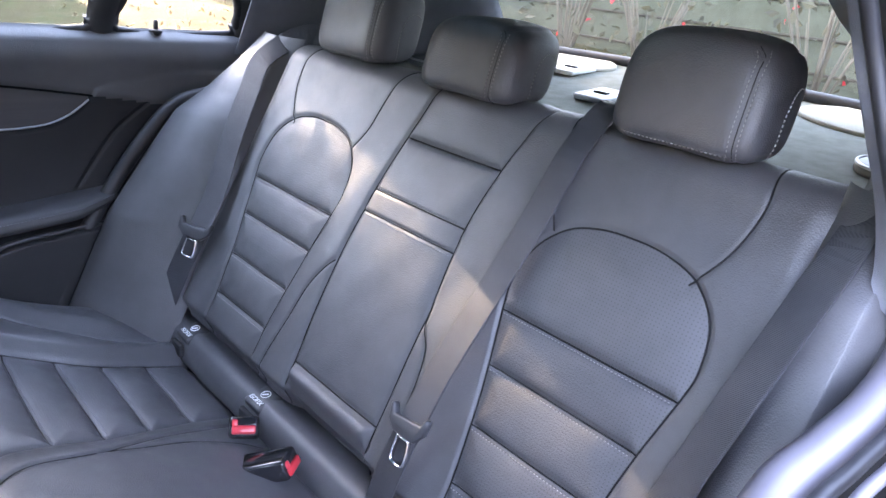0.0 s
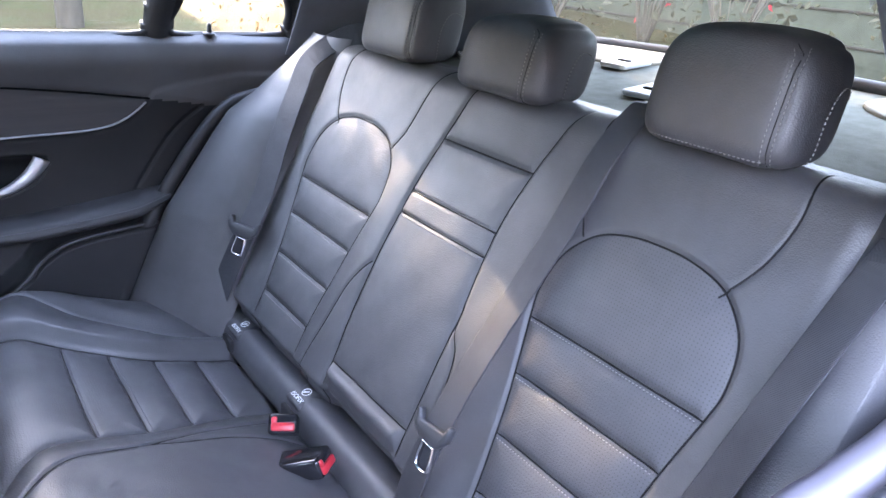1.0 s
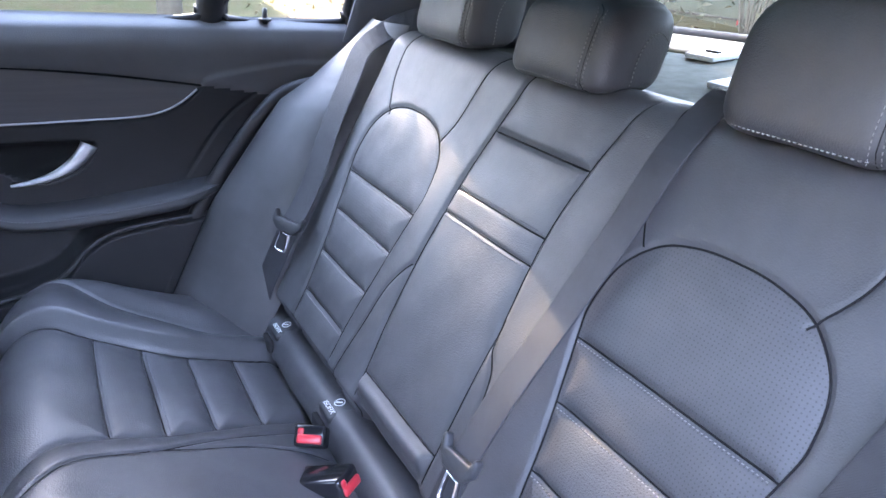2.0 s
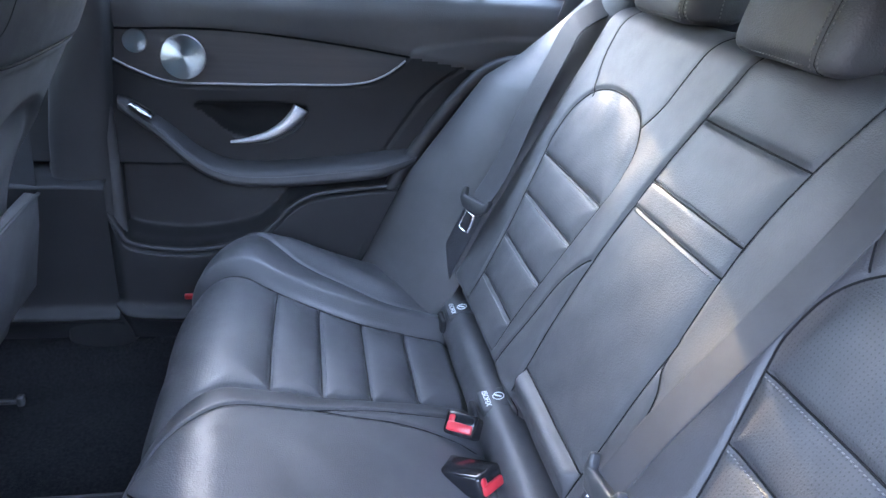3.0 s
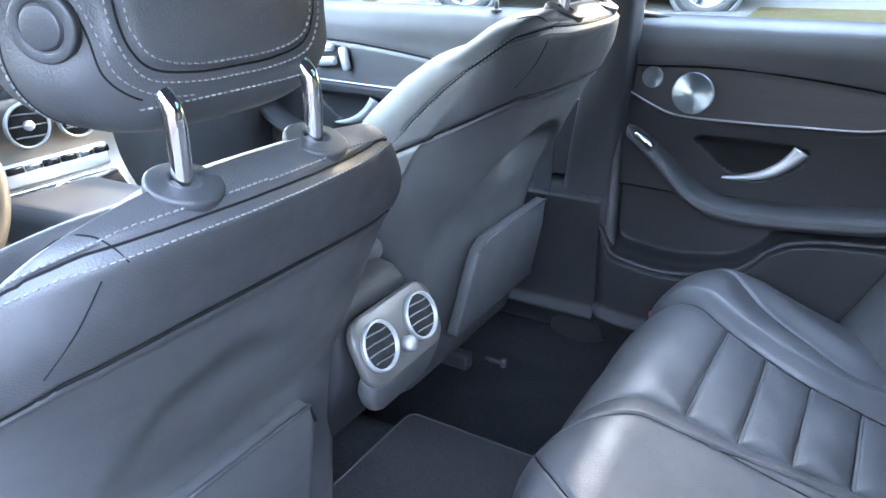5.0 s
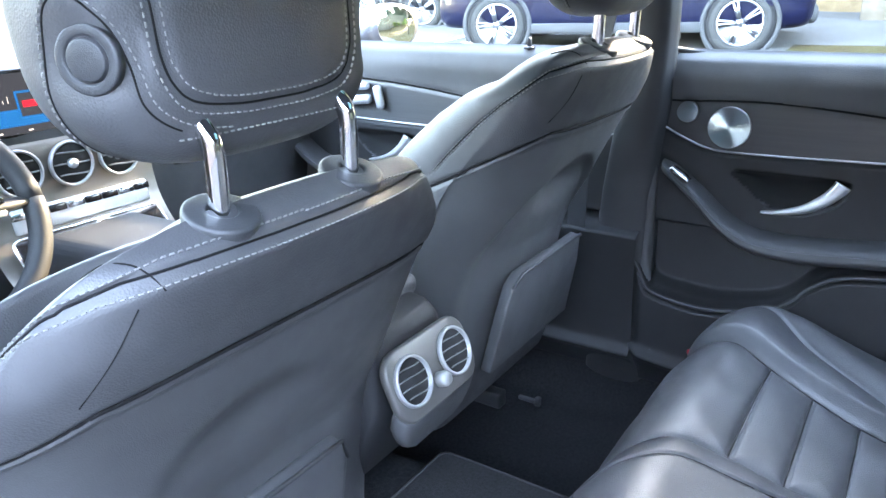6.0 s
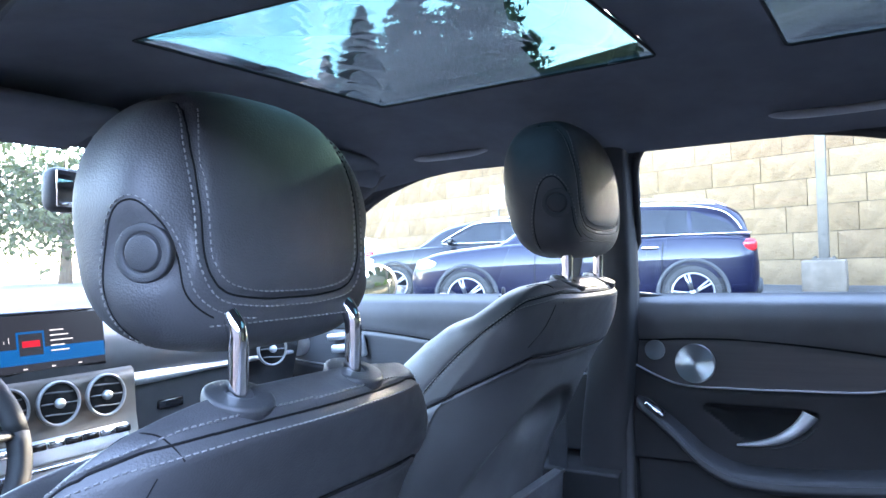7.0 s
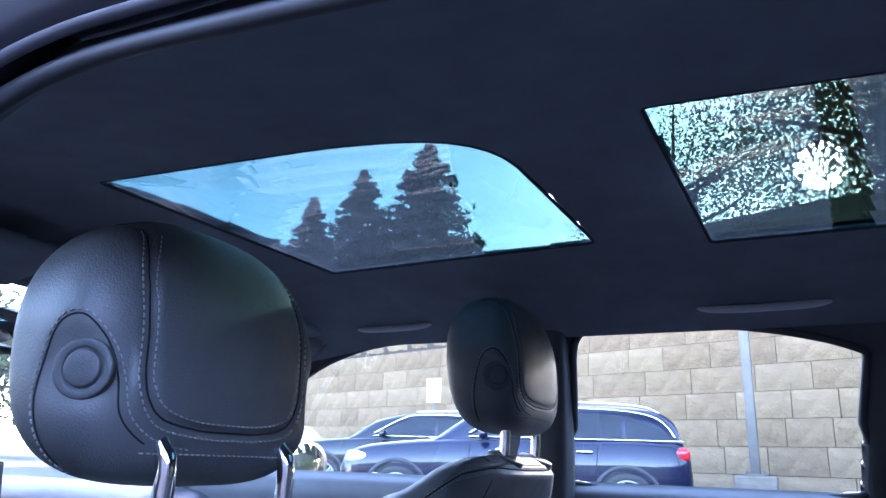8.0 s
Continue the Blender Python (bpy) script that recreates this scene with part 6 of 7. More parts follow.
# ---- dashboard ----
def dashboard():
    d = thing("dashboard", (0, 1.7, 0.8), "black dashboard with bronze centre panel and round vents", "dashboard")
    rings = []
    for x in np.linspace(-0.73, 0.73, 40):
        b = 0.02 * math.cos(x * 3)
        q = [(1.98, 1.03), (1.80, 1.055 + b), (1.66, 1.045 + b), (1.605, 1.02 + b), (1.59, 0.99), (1.60, 0.94), (1.62, 0.86), (1.64, 0.76), (1.66, 0.68), (1.72, 0.60), (1.95, 0.55)]
        rings.append([(x, y - 0.02 * math.cos(x * 2.1), z) for y, z in spline(q, 3)])
    part("dash_top", loft(rings, False, False), M_LEATHER, d)
    rings = []
    for x in np.linspace(-0.18, 0.18, 12):
        w = 1 - 0.15 * (x / 0.18) ** 2
        rings.append([(x, y, z) for y, z in spline([(1.60, 0.985), (1.565, 0.965), (1.56, 0.92), (1.555, 0.86), (1.535, 0.80), (1.48, 0.74), (1.38, 0.70), (1.20, 0.68)], 4)])
    part("centre_panel", loft(rings, False, False), M_DASHTRIM, d, "bronze-grey brushed centre panel")
    rings = []
    for x in np.linspace(0.10, 0.70, 24):
        half = np.interp(x, [0.10, 0.25, 0.42, 0.70], [0.015, 0.0145, 0.0075, 0.005])
        y = 1.588 - 0.02 * math.cos(x * 2.1)
        rings.append([(x, y + 0.010, 0.940 - half), (x, y, 0.940 - half * 0.9), (x, y - 0.004, 0.940), (x, y + 0.001, 0.940 + half * 0.9), (x, y + 0.012, 0.940 + half)])
    part("dash_strip", loft(rings, False, False), M_SATIN, d, "bright satin trim strip")
    for x in (-0.10, 0.0, 0.10):
        round_vent((x, 1.540, 0.924), (0, -1, 0.04), 0.044, d, 3, True)
    round_vent((0.585, 1.55, 0.962), (-0.25, -1, 0.04), 0.044, d, 3, True)
    strip = part("button_strip", box((0.28, 0.012, 0.046), (0.01, 1.545, 0.836), 0.004, Matrix.Rotation(radians(-10), 3, "X")), M_SATIN, d, "satin button strip")
    for k in range(8):
        part("button", box((0.033, 0.008, 0.014), (-0.118 + k * 0.036, 1.538, 0.848), 0.002, Matrix.Rotation(radians(-10), 3, "X")), M_GLOSSBLACK if k % 3 else M_CHROME, strip)
    low = part("climate_panel", box((0.30, 0.012, 0.055), (0.0, 1.505, 0.785), 0.010, Matrix.Rotation(radians(-38), 3, "X")), M_GLOSSBLACK, d, "gloss black climate panel")
    part("panel_rim", tube([(x, 1.500 + (0.782 - z) * -0.75 * 1.0, z) for x, z in np.vstack([rounded(-0.152, 0.152, 0.762, 0.810, 0.012), rounded(-0.152, 0.152, 0.762, 0.810, 0.012)[:2]])], 0.0028, 8), M_CHROME, low)
    part("clock", turned([(0.022, 0), (0.023, 0.006), (0.020, 0.009), (0.018, 0.006), (0.001, 0.006)], (0.02, 1.498, 0.793), (0, -0.8, 0.6), 28), M_CHROME, low, "round chrome clock")
    part("seam", tube([(0.19, 1.585, 0.99), (0.20, 1.59, 0.90), (0.205, 1.60, 0.80)], 0.002, 6), M_DARK, d)
    part("glovebox_lock", box((0.07, 0.012, 0.022), (0.30, 1.600, 0.868), 0.004), M_GLOSSBLACK, d, "gloss black glovebox latch")
    s = thing("display_screen", (-0.02, 1.58, 0.98), "wide tablet display showing a blue panel with a red car", "screen")
    tilt = Matrix.Rotation(radians(-8), 3, "X")
    part("screen_case", box((0.285, 0.014, 0.125), (-0.018, 1.585, 1.043), 0.008, tilt, 3), M_GLOSSBLACK, s)
    at = Vector((-0.018, 1.577, 1.043))
    def flat(name, x0, x1, z0, z1, mat, lift, lab=""):
        bm = box((x1 - x0, 0.0006, z1 - z0), at + tilt @ Vector(((x0 + x1) / 2, -lift, (z0 + z1) / 2)), 0, tilt)
        return part(name, bm, mat, s, lab, False)
    flat("lit_panel", -0.135, 0.135, -0.054, 0.054, M_SCREENDARK, 0.0012, "lit dark display")
    flat("lit_band", -0.135, 0.135, -0.040, -0.010, M_SCREENBLUE, 0.002, "lit blue band")
    flat("picture_frame", -0.044, 0.010, -0.028, 0.022, M_SCREENBLUE, 0.0028)
    flat("picture", -0.040, 0.006, -0.024, 0.018, M_SCREENDARK, 0.0036)
    flat("red_picture", -0.034, 0.000, -0.008, 0.004, M_SCREENRED, 0.0044, "red picture of a car")
    for k in range(5):
        flat("text_bar", 0.022, 0.050 + 0.009 * (k % 3), 0.020 - k * 0.010, 0.0225 - k * 0.010, M_SCREENWHITE, 0.0028)
    for k in range(9):
        flat("dial_bar", -0.13 + k * 0.009, -0.1292 + k * 0.009, 0.002, 0.014 - 0.006 * (k % 2), M_SCREENWHITE, 0.0028)
    for k in range(4):
        flat("text_bar", -0.09 + k * 0.055, -0.082 + k * 0.055, -0.0505, -0.048, M_SCREENWHITE, 0.0028)
    w = thing("steering_wheel", (-0.36, 1.42, 0.9), "black leather steering wheel with satin spokes", "steering wheel")
    c, r = Vector((-0.338, 1.40, 0.912)), 0.182
    tl = Matrix.Rotation(radians(-24), 3, "X")
    rim = [c + tl @ Vector((r * math.cos(a), 0, r * math.sin(a))) for a in np.linspace(0, 2 * math.pi, 65)]
    part("rim", tube(rim, 0.0185, 16), M_SHADECARD, w)
    part("hub", merged(turned([(0.055, -0.02), (0.062, 0.0), (0.055, 0.02), (0.03, 0.03), (0.001, 0.032)], c, tl @ Vector((0, -1, 0)), 32)), M_PLASTIC, w)
    for a in (0.0, math.pi, -math.pi / 2):
        v = Vector((math.cos(a), 0, math.sin(a)))
        part("spoke", tube([c + tl @ (v * 0.05), c + tl @ (v * 0.11), c + tl @ (v * 0.175)], [0.026, 0.020, 0.016], 10, 0.5), M_PLASTIC, w)
        if a >= 0:
            sp = part("spoke_trim", tube([c + tl @ (v * 0.075 + Vector((0, -0.014, -0.012))), c + tl @ (v * 0.13 + Vector((0, -0.013, -0.014)))], 0.005, 8), M_SATIN, w, "satin metal spoke trim")
            for k in range(3):
                part("spoke_button", box((0.016, 0.006, 0.010), c + tl @ (v * (0.085 + 0.02 * k) + Vector((0, -0.016, 0.006))), 0.002, tl), M_GLOSSBLACK, w)


def glow(name, color, strength):
    m = Mat(name, tuple(c * 0.02 for c in color), 0.2, 0, 0.12)
    m.b.inputs["Emission Color"].default_value = (*color, 1)
    m.b.inputs["Emission Strength"].default_value = strength
    return m.m


M_SCREENDARK = glow("lit dark screen", (0.02, 0.025, 0.035), 0.04)
M_SCREENBLUE = glow("lit blue screen", (0.0, 0.13, 0.42), 0.022)
M_SCREENRED = glow("lit red screen", (0.60, 0.02, 0.04), 0.03)
M_SCREENWHITE = glow("lit white screen", (0.75, 0.78, 0.80), 0.03)
dashboard()


# ---- ground and surroundings ----
SLOPE = 0.046


def ground_z(x, y=0.0):
    return 0.05 + SLOPE * min(max(x, -40.0), 14.0)


M_ASPHALT = Mat("weathered asphalt", (0.06, 0.06, 0.06), 0.9, 0, 0.3)
M_ASPHALT.color(M_ASPHALT.noise(0.6, 8), (0.3, (0.048, 0.047, 0.045)), (0.7, (0.075, 0.074, 0.070))).bump(M_ASPHALT.noise(90, 4), 0.01, 0.6)
M_ASPHALT = M_ASPHALT.m
M_LAWN = Mat("dry autumn lawn", (0.15, 0.13, 0.06), 1.0, 0, 0.1)
M_LAWN.color(M_LAWN.noise(3.0, 8, 0.7), (0.25, (0.042, 0.028, 0.015)), (0.5, (0.052, 0.042, 0.018)), (0.75, (0.024, 0.034, 0.010))).bump(M_LAWN.noise(60, 4), 0.03, 0.8)
M_LAWN = M_LAWN.m
M_PAINTLINE = Mat("white road paint", (0.7, 0.7, 0.68), 0.8)
M_PAINTLINE.color(M_PAINTLINE.noise(30, 5), (0.35, (0.45, 0.45, 0.43)), (0.6, (0.75, 0.75, 0.73)))
M_PAINTLINE = M_PAINTLINE.m


def ground():
    xs = np.concatenate([np.linspace(-3000, -60, 10), np.linspace(-40, 30, 71), np.linspace(60, 3000, 10)])
    ys = np.concatenate([np.linspace(-3000, -60, 10), np.linspace(-40, 60, 61), np.linspace(90, 3000, 10)])
    X, Y = np.meshgrid(xs, ys, indexing="ij")
    Z = 0.05 + SLOPE * np.clip(X, -40, 14)
    # planted bank that rises behind the car
    bank = step(X, 3.4, 4.4) * step(-Y, 0.5, 1.6)
    Z = Z + bank * (0.12 + 0.10 * np.clip(X - 9.4, 0, 14))
    Z = Z + 0.02 * np.sin(X * 1.3) * np.sin(Y * 0.9) * (np.abs(X) < 40)
    pts = np.stack([X, Y, Z], -1)
    xc, yc = (X[:-1, :-1] + X[1:, 1:]) / 2, (Y[:-1, :-1] + Y[1:, 1:]) / 2
    ids = np.where((xc > 3.9) & (yc < np.where(xc < 8.6, 0.9, -0.6)), 1, 0)
    made = sheets(pts, ids, {0: ("ground", M_ASPHALT, None, ""), 1: ("ground_bank", M_LAWN, None, "")})
    tagged(made[0], "weathered grey asphalt parking lot", "ground", kind="structure")
    tagged(made[1], "bank of dry grass and fallen leaves", "ground", kind="structure")
    for y in (6.3, 9.4, 12.5):
        l = part("road_marking", solid([(6.6, -0.05), (11.6, -0.05), (11.6, 0.05), (6.6, 0.05)], 0.006, (0, y, 0.056), (1, 0, SLOPE), (0, 1, 0), (0, 0, 1), 0), M_PAINTLINE, None, "", False)
        tagged(l, "worn white parking bay line", "road marking", "bay lines")


ground()

M_BLOCK = Mat("tan split-face concrete block", (0.36, 0.31, 0.24), 0.9, 0, 0.3)
oi = M_BLOCK.t.nodes.new("ShaderNodeObjectInfo")
mixb = M_BLOCK.t.nodes.new("ShaderNodeMix")
mixb.data_type = "RGBA"
mixb.inputs[0].default_value = 0.55
M_BLOCK.link(M_BLOCK.ramp(oi.outputs["Random"], [(0.0, (0.120, 0.076, 0.040)), (0.5, (0.165, 0.110, 0.060)), (1.0, (0.205, 0.143, 0.082))]), mixb.inputs[6])
M_BLOCK.link(M_BLOCK.ramp(M_BLOCK.noise(4, 8, 0.65), [(0.25, (0.075, 0.047, 0.025)), (0.75, (0.205, 0.142, 0.083))]), mixb.inputs[7])
M_BLOCK.link(mixb.outputs[2], M_BLOCK.b.inputs["Base Color"])
M_BLOCK.bump(M_BLOCK.noise(14, 8, 0.65), 0.05, 0.7)
M_BLOCK = M_BLOCK.m
M_JOINT = Mat("dark wall joint", (0.035, 0.027, 0.02), 1.0).m


def retaining_wall():
    w = thing("wall_retaining", (13.3, 8, 0.7), "high retaining wall of tan concrete blocks", "retaining wall", kind="structure")
    x0, h, base = 13.0, 0.465, 0.62
    part("wall_core", box((1.0, 21.6, 5.8), (13.58, 8.6, 2.3), 0), M_JOINT, w, "", False)
    meshes = []
    rnd = random.Random(4)
    for L in (0.74, 0.94, 1.18):
        for _ in range(3):
            bm = bmesh.new()
            bmesh.ops.create_grid(bm, x_segments=5, y_segments=3, size=0.5)
            for v in bm.verts:
                edge = max(abs(v.co.x), abs(v.co.y)) > 0.49
                u, q = v.co.x * (L - 0.014), v.co.y * (h - 0.012)
                v.co = (0.004 if edge else -0.010 - 0.012 * rnd.random(), u, q)
            rim = [e for e in bm.edges if len(e.link_faces) == 1]
            g = bmesh.ops.extrude_edge_only(bm, edges=rim)
            bmesh.ops.translate(bm, vec=(0.08, 0, 0), verts=[v for v in g["geom"] if isinstance(v, bmesh.types.BMVert)])
            bmesh.ops.recalc_face_normals(bm, faces=bm.faces[:])
            me = bpy.data.meshes.new("block")
            bm.to_mesh(me)
            bm.free()
            me.materials.append(M_BLOCK)
            meshes.append((L, me))
    rest_v, rest_f = [], []
    for row in range(11):
        y = -2.2 + (row * 0.37) % 0.5
        while y < 19:
            L, me = meshes[rnd.randrange(9)]
            at = np.array((x0 + row * 0.012, y + L / 2, base + h * (row + 0.5)))
            if not -1.4 < y < 21.5:
                n0 = len(rest_v)
                rest_v += [tuple(np.array(v.co) + at) for v in me.vertices]
                rest_f += [tuple(i + n0 for i in p.vertices) for p in me.polygons]
                y += L
                continue
            b = bpy.data.objects.new("block", me)
            scene.collection.objects.link(b)
            b.parent = w
            b.matrix_parent_inverse = world_of(w).inverted()
            b.location = at
            y += L
    raw("far_blocks", rest_v, rest_f, M_BLOCK, w, "", False)["kind"] = "stuff"
    # the wall runs away from the car towards the far lot
    pivot = Matrix.Translation((13.0, 1.0, 0))
    w.matrix_basis = pivot @ Matrix.Rotation(radians(-18), 4, "Z") @ pivot.inverted() @ w.matrix_basis
    return w


M_STEEL = Mat("grey painted steel", (0.33, 0.32, 0.30), 0.55, 0.0)
M_STEEL.color(M_STEEL.noise(8, 6), (0.3, (0.062, 0.052, 0.042)), (0.7, (0.085, 0.073, 0.060)))
M_STEEL = M_STEEL.m
M_CONCRETE = Mat("weathered concrete", (0.36, 0.33, 0.29), 0.9, 0, 0.3)
M_CONCRETE.color(M_CONCRETE.noise(6, 8), (0.3, (0.10, 0.078, 0.058)), (0.7, (0.16, 0.13, 0.10))).bump(M_CONCRETE.noise(40, 5), 0.01, 0.5)
M_CONCRETE = M_CONCRETE.m


def light_pole():
    p = thing("steel_post", (12.0, 0.95, 0.6), "square grey steel post on a concrete plinth", "post")
    part("plinth", box((0.60, 0.62, 0.55), (12.0, 0.95, 0.80), 0.03), M_CONCRETE, p, "weathered concrete plinth")
    part("base_plate", box((0.34, 0.34, 0.03), (12.0, 0.95, 1.09), 0.006), M_STEEL, p)
    part("shaft", box((0.15, 0.15, 3.5), (12.0, 0.95, 2.85), 0.012), M_STEEL, p)
    for s in (-1, 1):
        for q in (-1, 1):
            part("bolt", turned([(0.018, 0), (0.018, 0.03), (0.001, 0.031)], (12.0 + s * 0.13, 0.95 + q * 0.13, 1.105), n=8), M_STEEL, p)
    s = thing("parking_sign", (12.6, 6.95, 0.7), "small white sign on a thin post by the wall", "sign")
    part("sign_post", tube([(12.6, 6.95, 0.6), (12.6, 6.95, 2.75)], 0.025, 8), M_STEEL, s)
    part("sign_plate", box((0.012, 0.32, 0.48), (12.57, 6.95, 2.53), 0.004), M_PAINTLINE, s, "plain white plate")


# ---- parked cars ----
def paint(name, color):
    m = Mat(name, color, 0.3)
    m.color(m.noise(2, 4), (0.3, tuple(c * 0.9 for c in color)), (0.7, tuple(c * 1.1 for c in color)))
    m.b.inputs["Coat Weight"].default_value = 0.5
    m.b.inputs["Specular IOR Level"].default_value = 0.2
    m.b.inputs["Coat Roughness"].default_value = 0.03
    return m.m


M_TYRE = Mat("tyre rubber", (0.025, 0.025, 0.025), 0.85)
M_TYRE.bump(M_TYRE.noise(60), 0.005, 0.5)
M_TYRE = M_TYRE.m
M_ALLOY = Mat("silver alloy", (0.30, 0.30, 0.32), 0.34, 1.0).m
M_CARGLASS = Mat("dark tinted car glass", (0.018, 0.022, 0.028), 0.04)
M_CARGLASS.b.inputs["Specular IOR Level"].default_value = 0.4
M_CARGLASS = M_CARGLASS.m
M_LAMPRED = Mat("red tail lamp", (0.45, 0.015, 0.02), 0.15).m
M_LAMPCLEAR = Mat("clear headlamp", (0.62, 0.64, 0.66), 0.1).m
M_CLADDING = Mat("grey wheel arch cladding", (0.026, 0.027, 0.030), 0.7).m


def parked_suv(place, body, label, group="parked cars", wagon=True):
    """A mid-size car that faces +y of its pose; x 0 is its near side, y 0 its rear axle."""
    x = y = z = 0.0
    c = thing("parked_car", (0, 0, 0), label, "car", group)
    wb, W = 2.87, 1.86
    xm = x + W / 2
    # body sides: rows along the length
    prof = [(-.80, .46, .80, .80), (-.77, .36, .95, .88), (-.68, .31, 1.04, .96), (-.45, .28, 1.07, 1.0), (0.0, .27, 1.085, 1.0), (.6, .26, 1.07, 1.0), (1.4, .26, 1.06, 1.0), (2.1, .26, 1.05, 1.0), (2.45, .27, 1.03, 1.0), (2.9, .29, 0.99, 1.0), (3.3, .31, .94, .97), (3.55, .33, .86, .90), (3.66, .38, .72, .82)]
    fine = spline(prof, 6)
    rings = []
    for py, zb, zt, k in fine:
        hw = W / 2 * k
        belt = zb + (zt - zb) * 0.62
        half = [(-hw * .90, zb), (-hw * .985, zb + .06), (-hw * .995, zb + .20), (-hw, belt), (-hw * .975, zt - .06), (-hw * .92, zt - .008), (-hw * .6, zt + .028), (0, zt + .04)]
        ring = half + [(-a, b) for a, b in half[-2::-1]]
        rings.append([(xm + a, y + py, z + b) for a, b in ring])
    part("body", loft(rings), body, c)
    # cabin
    cab = [(-.70, 1.08, .0, .84), (-.62, 1.08, .26, .86), (-.38, 1.08, .40, .88), (0.0, 1.07, .455, .90), (.6, 1.06, .48, .90), (1.2, 1.055, .475, .90), (1.6, 1.05, .42, .90), (2.0, 1.05, .30, .91), (2.4, 1.04, .03, .92)] if wagon else [(-.72, 1.05, .0, .86), (-.45, 1.06, .18, .88), (0.0, 1.06, .33, .89), (.6, 1.05, .40, .89), (1.2, 1.04, .39, .89), (1.6, 1.04, .30, .89), (2.0, 1.03, .15, .90), (2.3, 1.02, .02, .91)]
    rings = []
    for py, zb, hgt, k in spline(cab, 5):
        hw = W / 2 * k
        half = [(-hw, zb - .05), (-hw * .99, zb), (-hw * .93, zb + hgt * .45), (-hw * .86, zb + hgt * .80), (-hw * .78, zb + hgt * .95), (-hw * .4, zb + hgt), (0, zb + hgt * 1.01)]
        ring = half + [(-a, b) for a, b in half[-2::-1]]
        rings.append([(xm + a, y + py, z + b) for a, b in ring])
    part("cabin", loft(rings), body, c)
    top = 0.36 if wagon else 0.28
    # side windows, set on the leaning cabin side
    for lo, hi, dz0, dz1 in ((-.52, -.02, .14 if wagon else .10, .31 if wagon else .2), (.02, .78, .31 if wagon else .24, .345 if wagon else .29), (.84, 1.72, .345 if wagon else .28, .10)):
        for sgn in (-1, 1):
            hw = W / 2 * .90
            def px(q):
                return xm + sgn * (hw * (0.995 - 0.13 * q / 0.46) + 0.006)
            b = 1.085
            ring = [(lo, .02), (lo + .02, dz0 * .6), (lo + .10 if lo < -.1 else lo, dz0 if lo > -.1 else dz0), (hi - (.42 if hi > 1 else 0), dz1 if hi < 1 else top * .93), (hi, dz1 * .9 if hi < 1 else .06), (hi, .02)]
            bm = bmesh.new()
            bm.faces.new([bm.verts.new((px(q), y + p, z + b + q)) for p, q in ring])
            bmesh.ops.solidify(bm, geom=bm.faces[:], thickness=0.006)
            part("side_window", bm, M_CARGLASS, c, "dark tinted side window", False)
    for sgn in (-1, 1):
        hw = W / 2 * .90
        line = spline([(-.60, .05), (-.52, .18 if wagon else .12), (-.36, .30 if wagon else .22), (0.0, .37 if wagon else .29), (.6, .395 if wagon else .32), (1.2, .385 if wagon else .31), (1.5, .30 if wagon else .24), (1.95, .05)], 6)
        part("window_trim", tube([(xm + sgn * (hw * (0.998 - 0.13 * q / 0.46) + 0.008), y + p, z + 1.08 + q) for p, q in line], 0.012, 6), M_CHROME, c, "bright window surround")
        part("waist_trim", tube([(xm + sgn * (hw + 0.012), y + p, z + 1.09) for p in np.linspace(-.7, 1.95, 8)], 0.010, 6), M_CHROME, c)
        # Rail left bright satin: sky reflection on the roof edge put into its colour.
        part("roof_rail", tube(spline([(xm + sgn * .62, y - .45, z + 1.44), (xm + sgn * .66, y - .2, z + 1.52), (xm + sgn * .68, y + .5, z + 1.555), (xm + sgn * .66, y + 1.2, z + 1.53)], 5), 0.013, 8), M_SATIN, c) if wagon else None
        for wy in (0.0, wb):
            at = (xm + sgn * (W / 2 - 0.10), y + wy, z + 0.355)
            ax = (sgn, 0, 0)
            arch = part("wheel_arch", turned([(0.440, -0.10), (0.444, 0.092), (0.436, 0.104), (0.415, 0.109), (0.394, 0.105), (0.388, 0.094), (0.388, -0.10)], at, ax, 40), M_CLADDING, c)
            wheel = part("wheel_well", turned([(0.384, -0.08), (0.384, 0.03), (0.001, 0.031)], at, ax, 32), M_DARK, c)
            part("tyre", turned([(0.26, -0.06), (0.33, -0.055), (0.355, -0.02), (0.355, 0.08), (0.335, 0.105), (0.265, 0.108), (0.25, 0.095), (0.25, 0.04), (0.001, 0.035)], at, ax, 40), M_TYRE, wheel)
            spokes = [turned([(0.262, 0.085), (0.262, 0.107), (0.240, 0.108), (0.236, 0.085)], at, ax, 40), turned([(0.055, 0.07), (0.05, 0.105), (0.001, 0.108)], at, ax, 20)]
            q = Vector((0, 0, 1)).rotation_difference(Vector(ax)).to_matrix()
            for k in range(5):
                for o in (-0.13, 0.13):
                    a = 2 * math.pi * k / 5 + 0.3
                    p0 = Vector(at) + q @ Vector((0.045 * math.cos(a + o), 0.045 * math.sin(a + o), 0.098))
                    p1 = Vector(at) + q @ Vector((0.245 * math.cos(a + o * .8), 0.245 * math.sin(a + o * .8), 0.098))
                    spokes.append(tube([p0, p1], [0.020, 0.015], 6))
            part("rim", merged(*spokes), M_ALLOY, wheel, "five-spoke silver alloy rim")
            part("arch_cut", turned([(0.384, -0.02), (0.384, 0.099), (0.30, 0.099), (0.30, -0.02)], at, ax, 32), M_DARK, c)
        part("tail_lamp", box((0.16, 0.30, 0.17), (xm + sgn * (W / 2 - 0.115), y - .62, z + 0.935), 0.06, None, 3), M_LAMPRED, c, "red tail lamp")
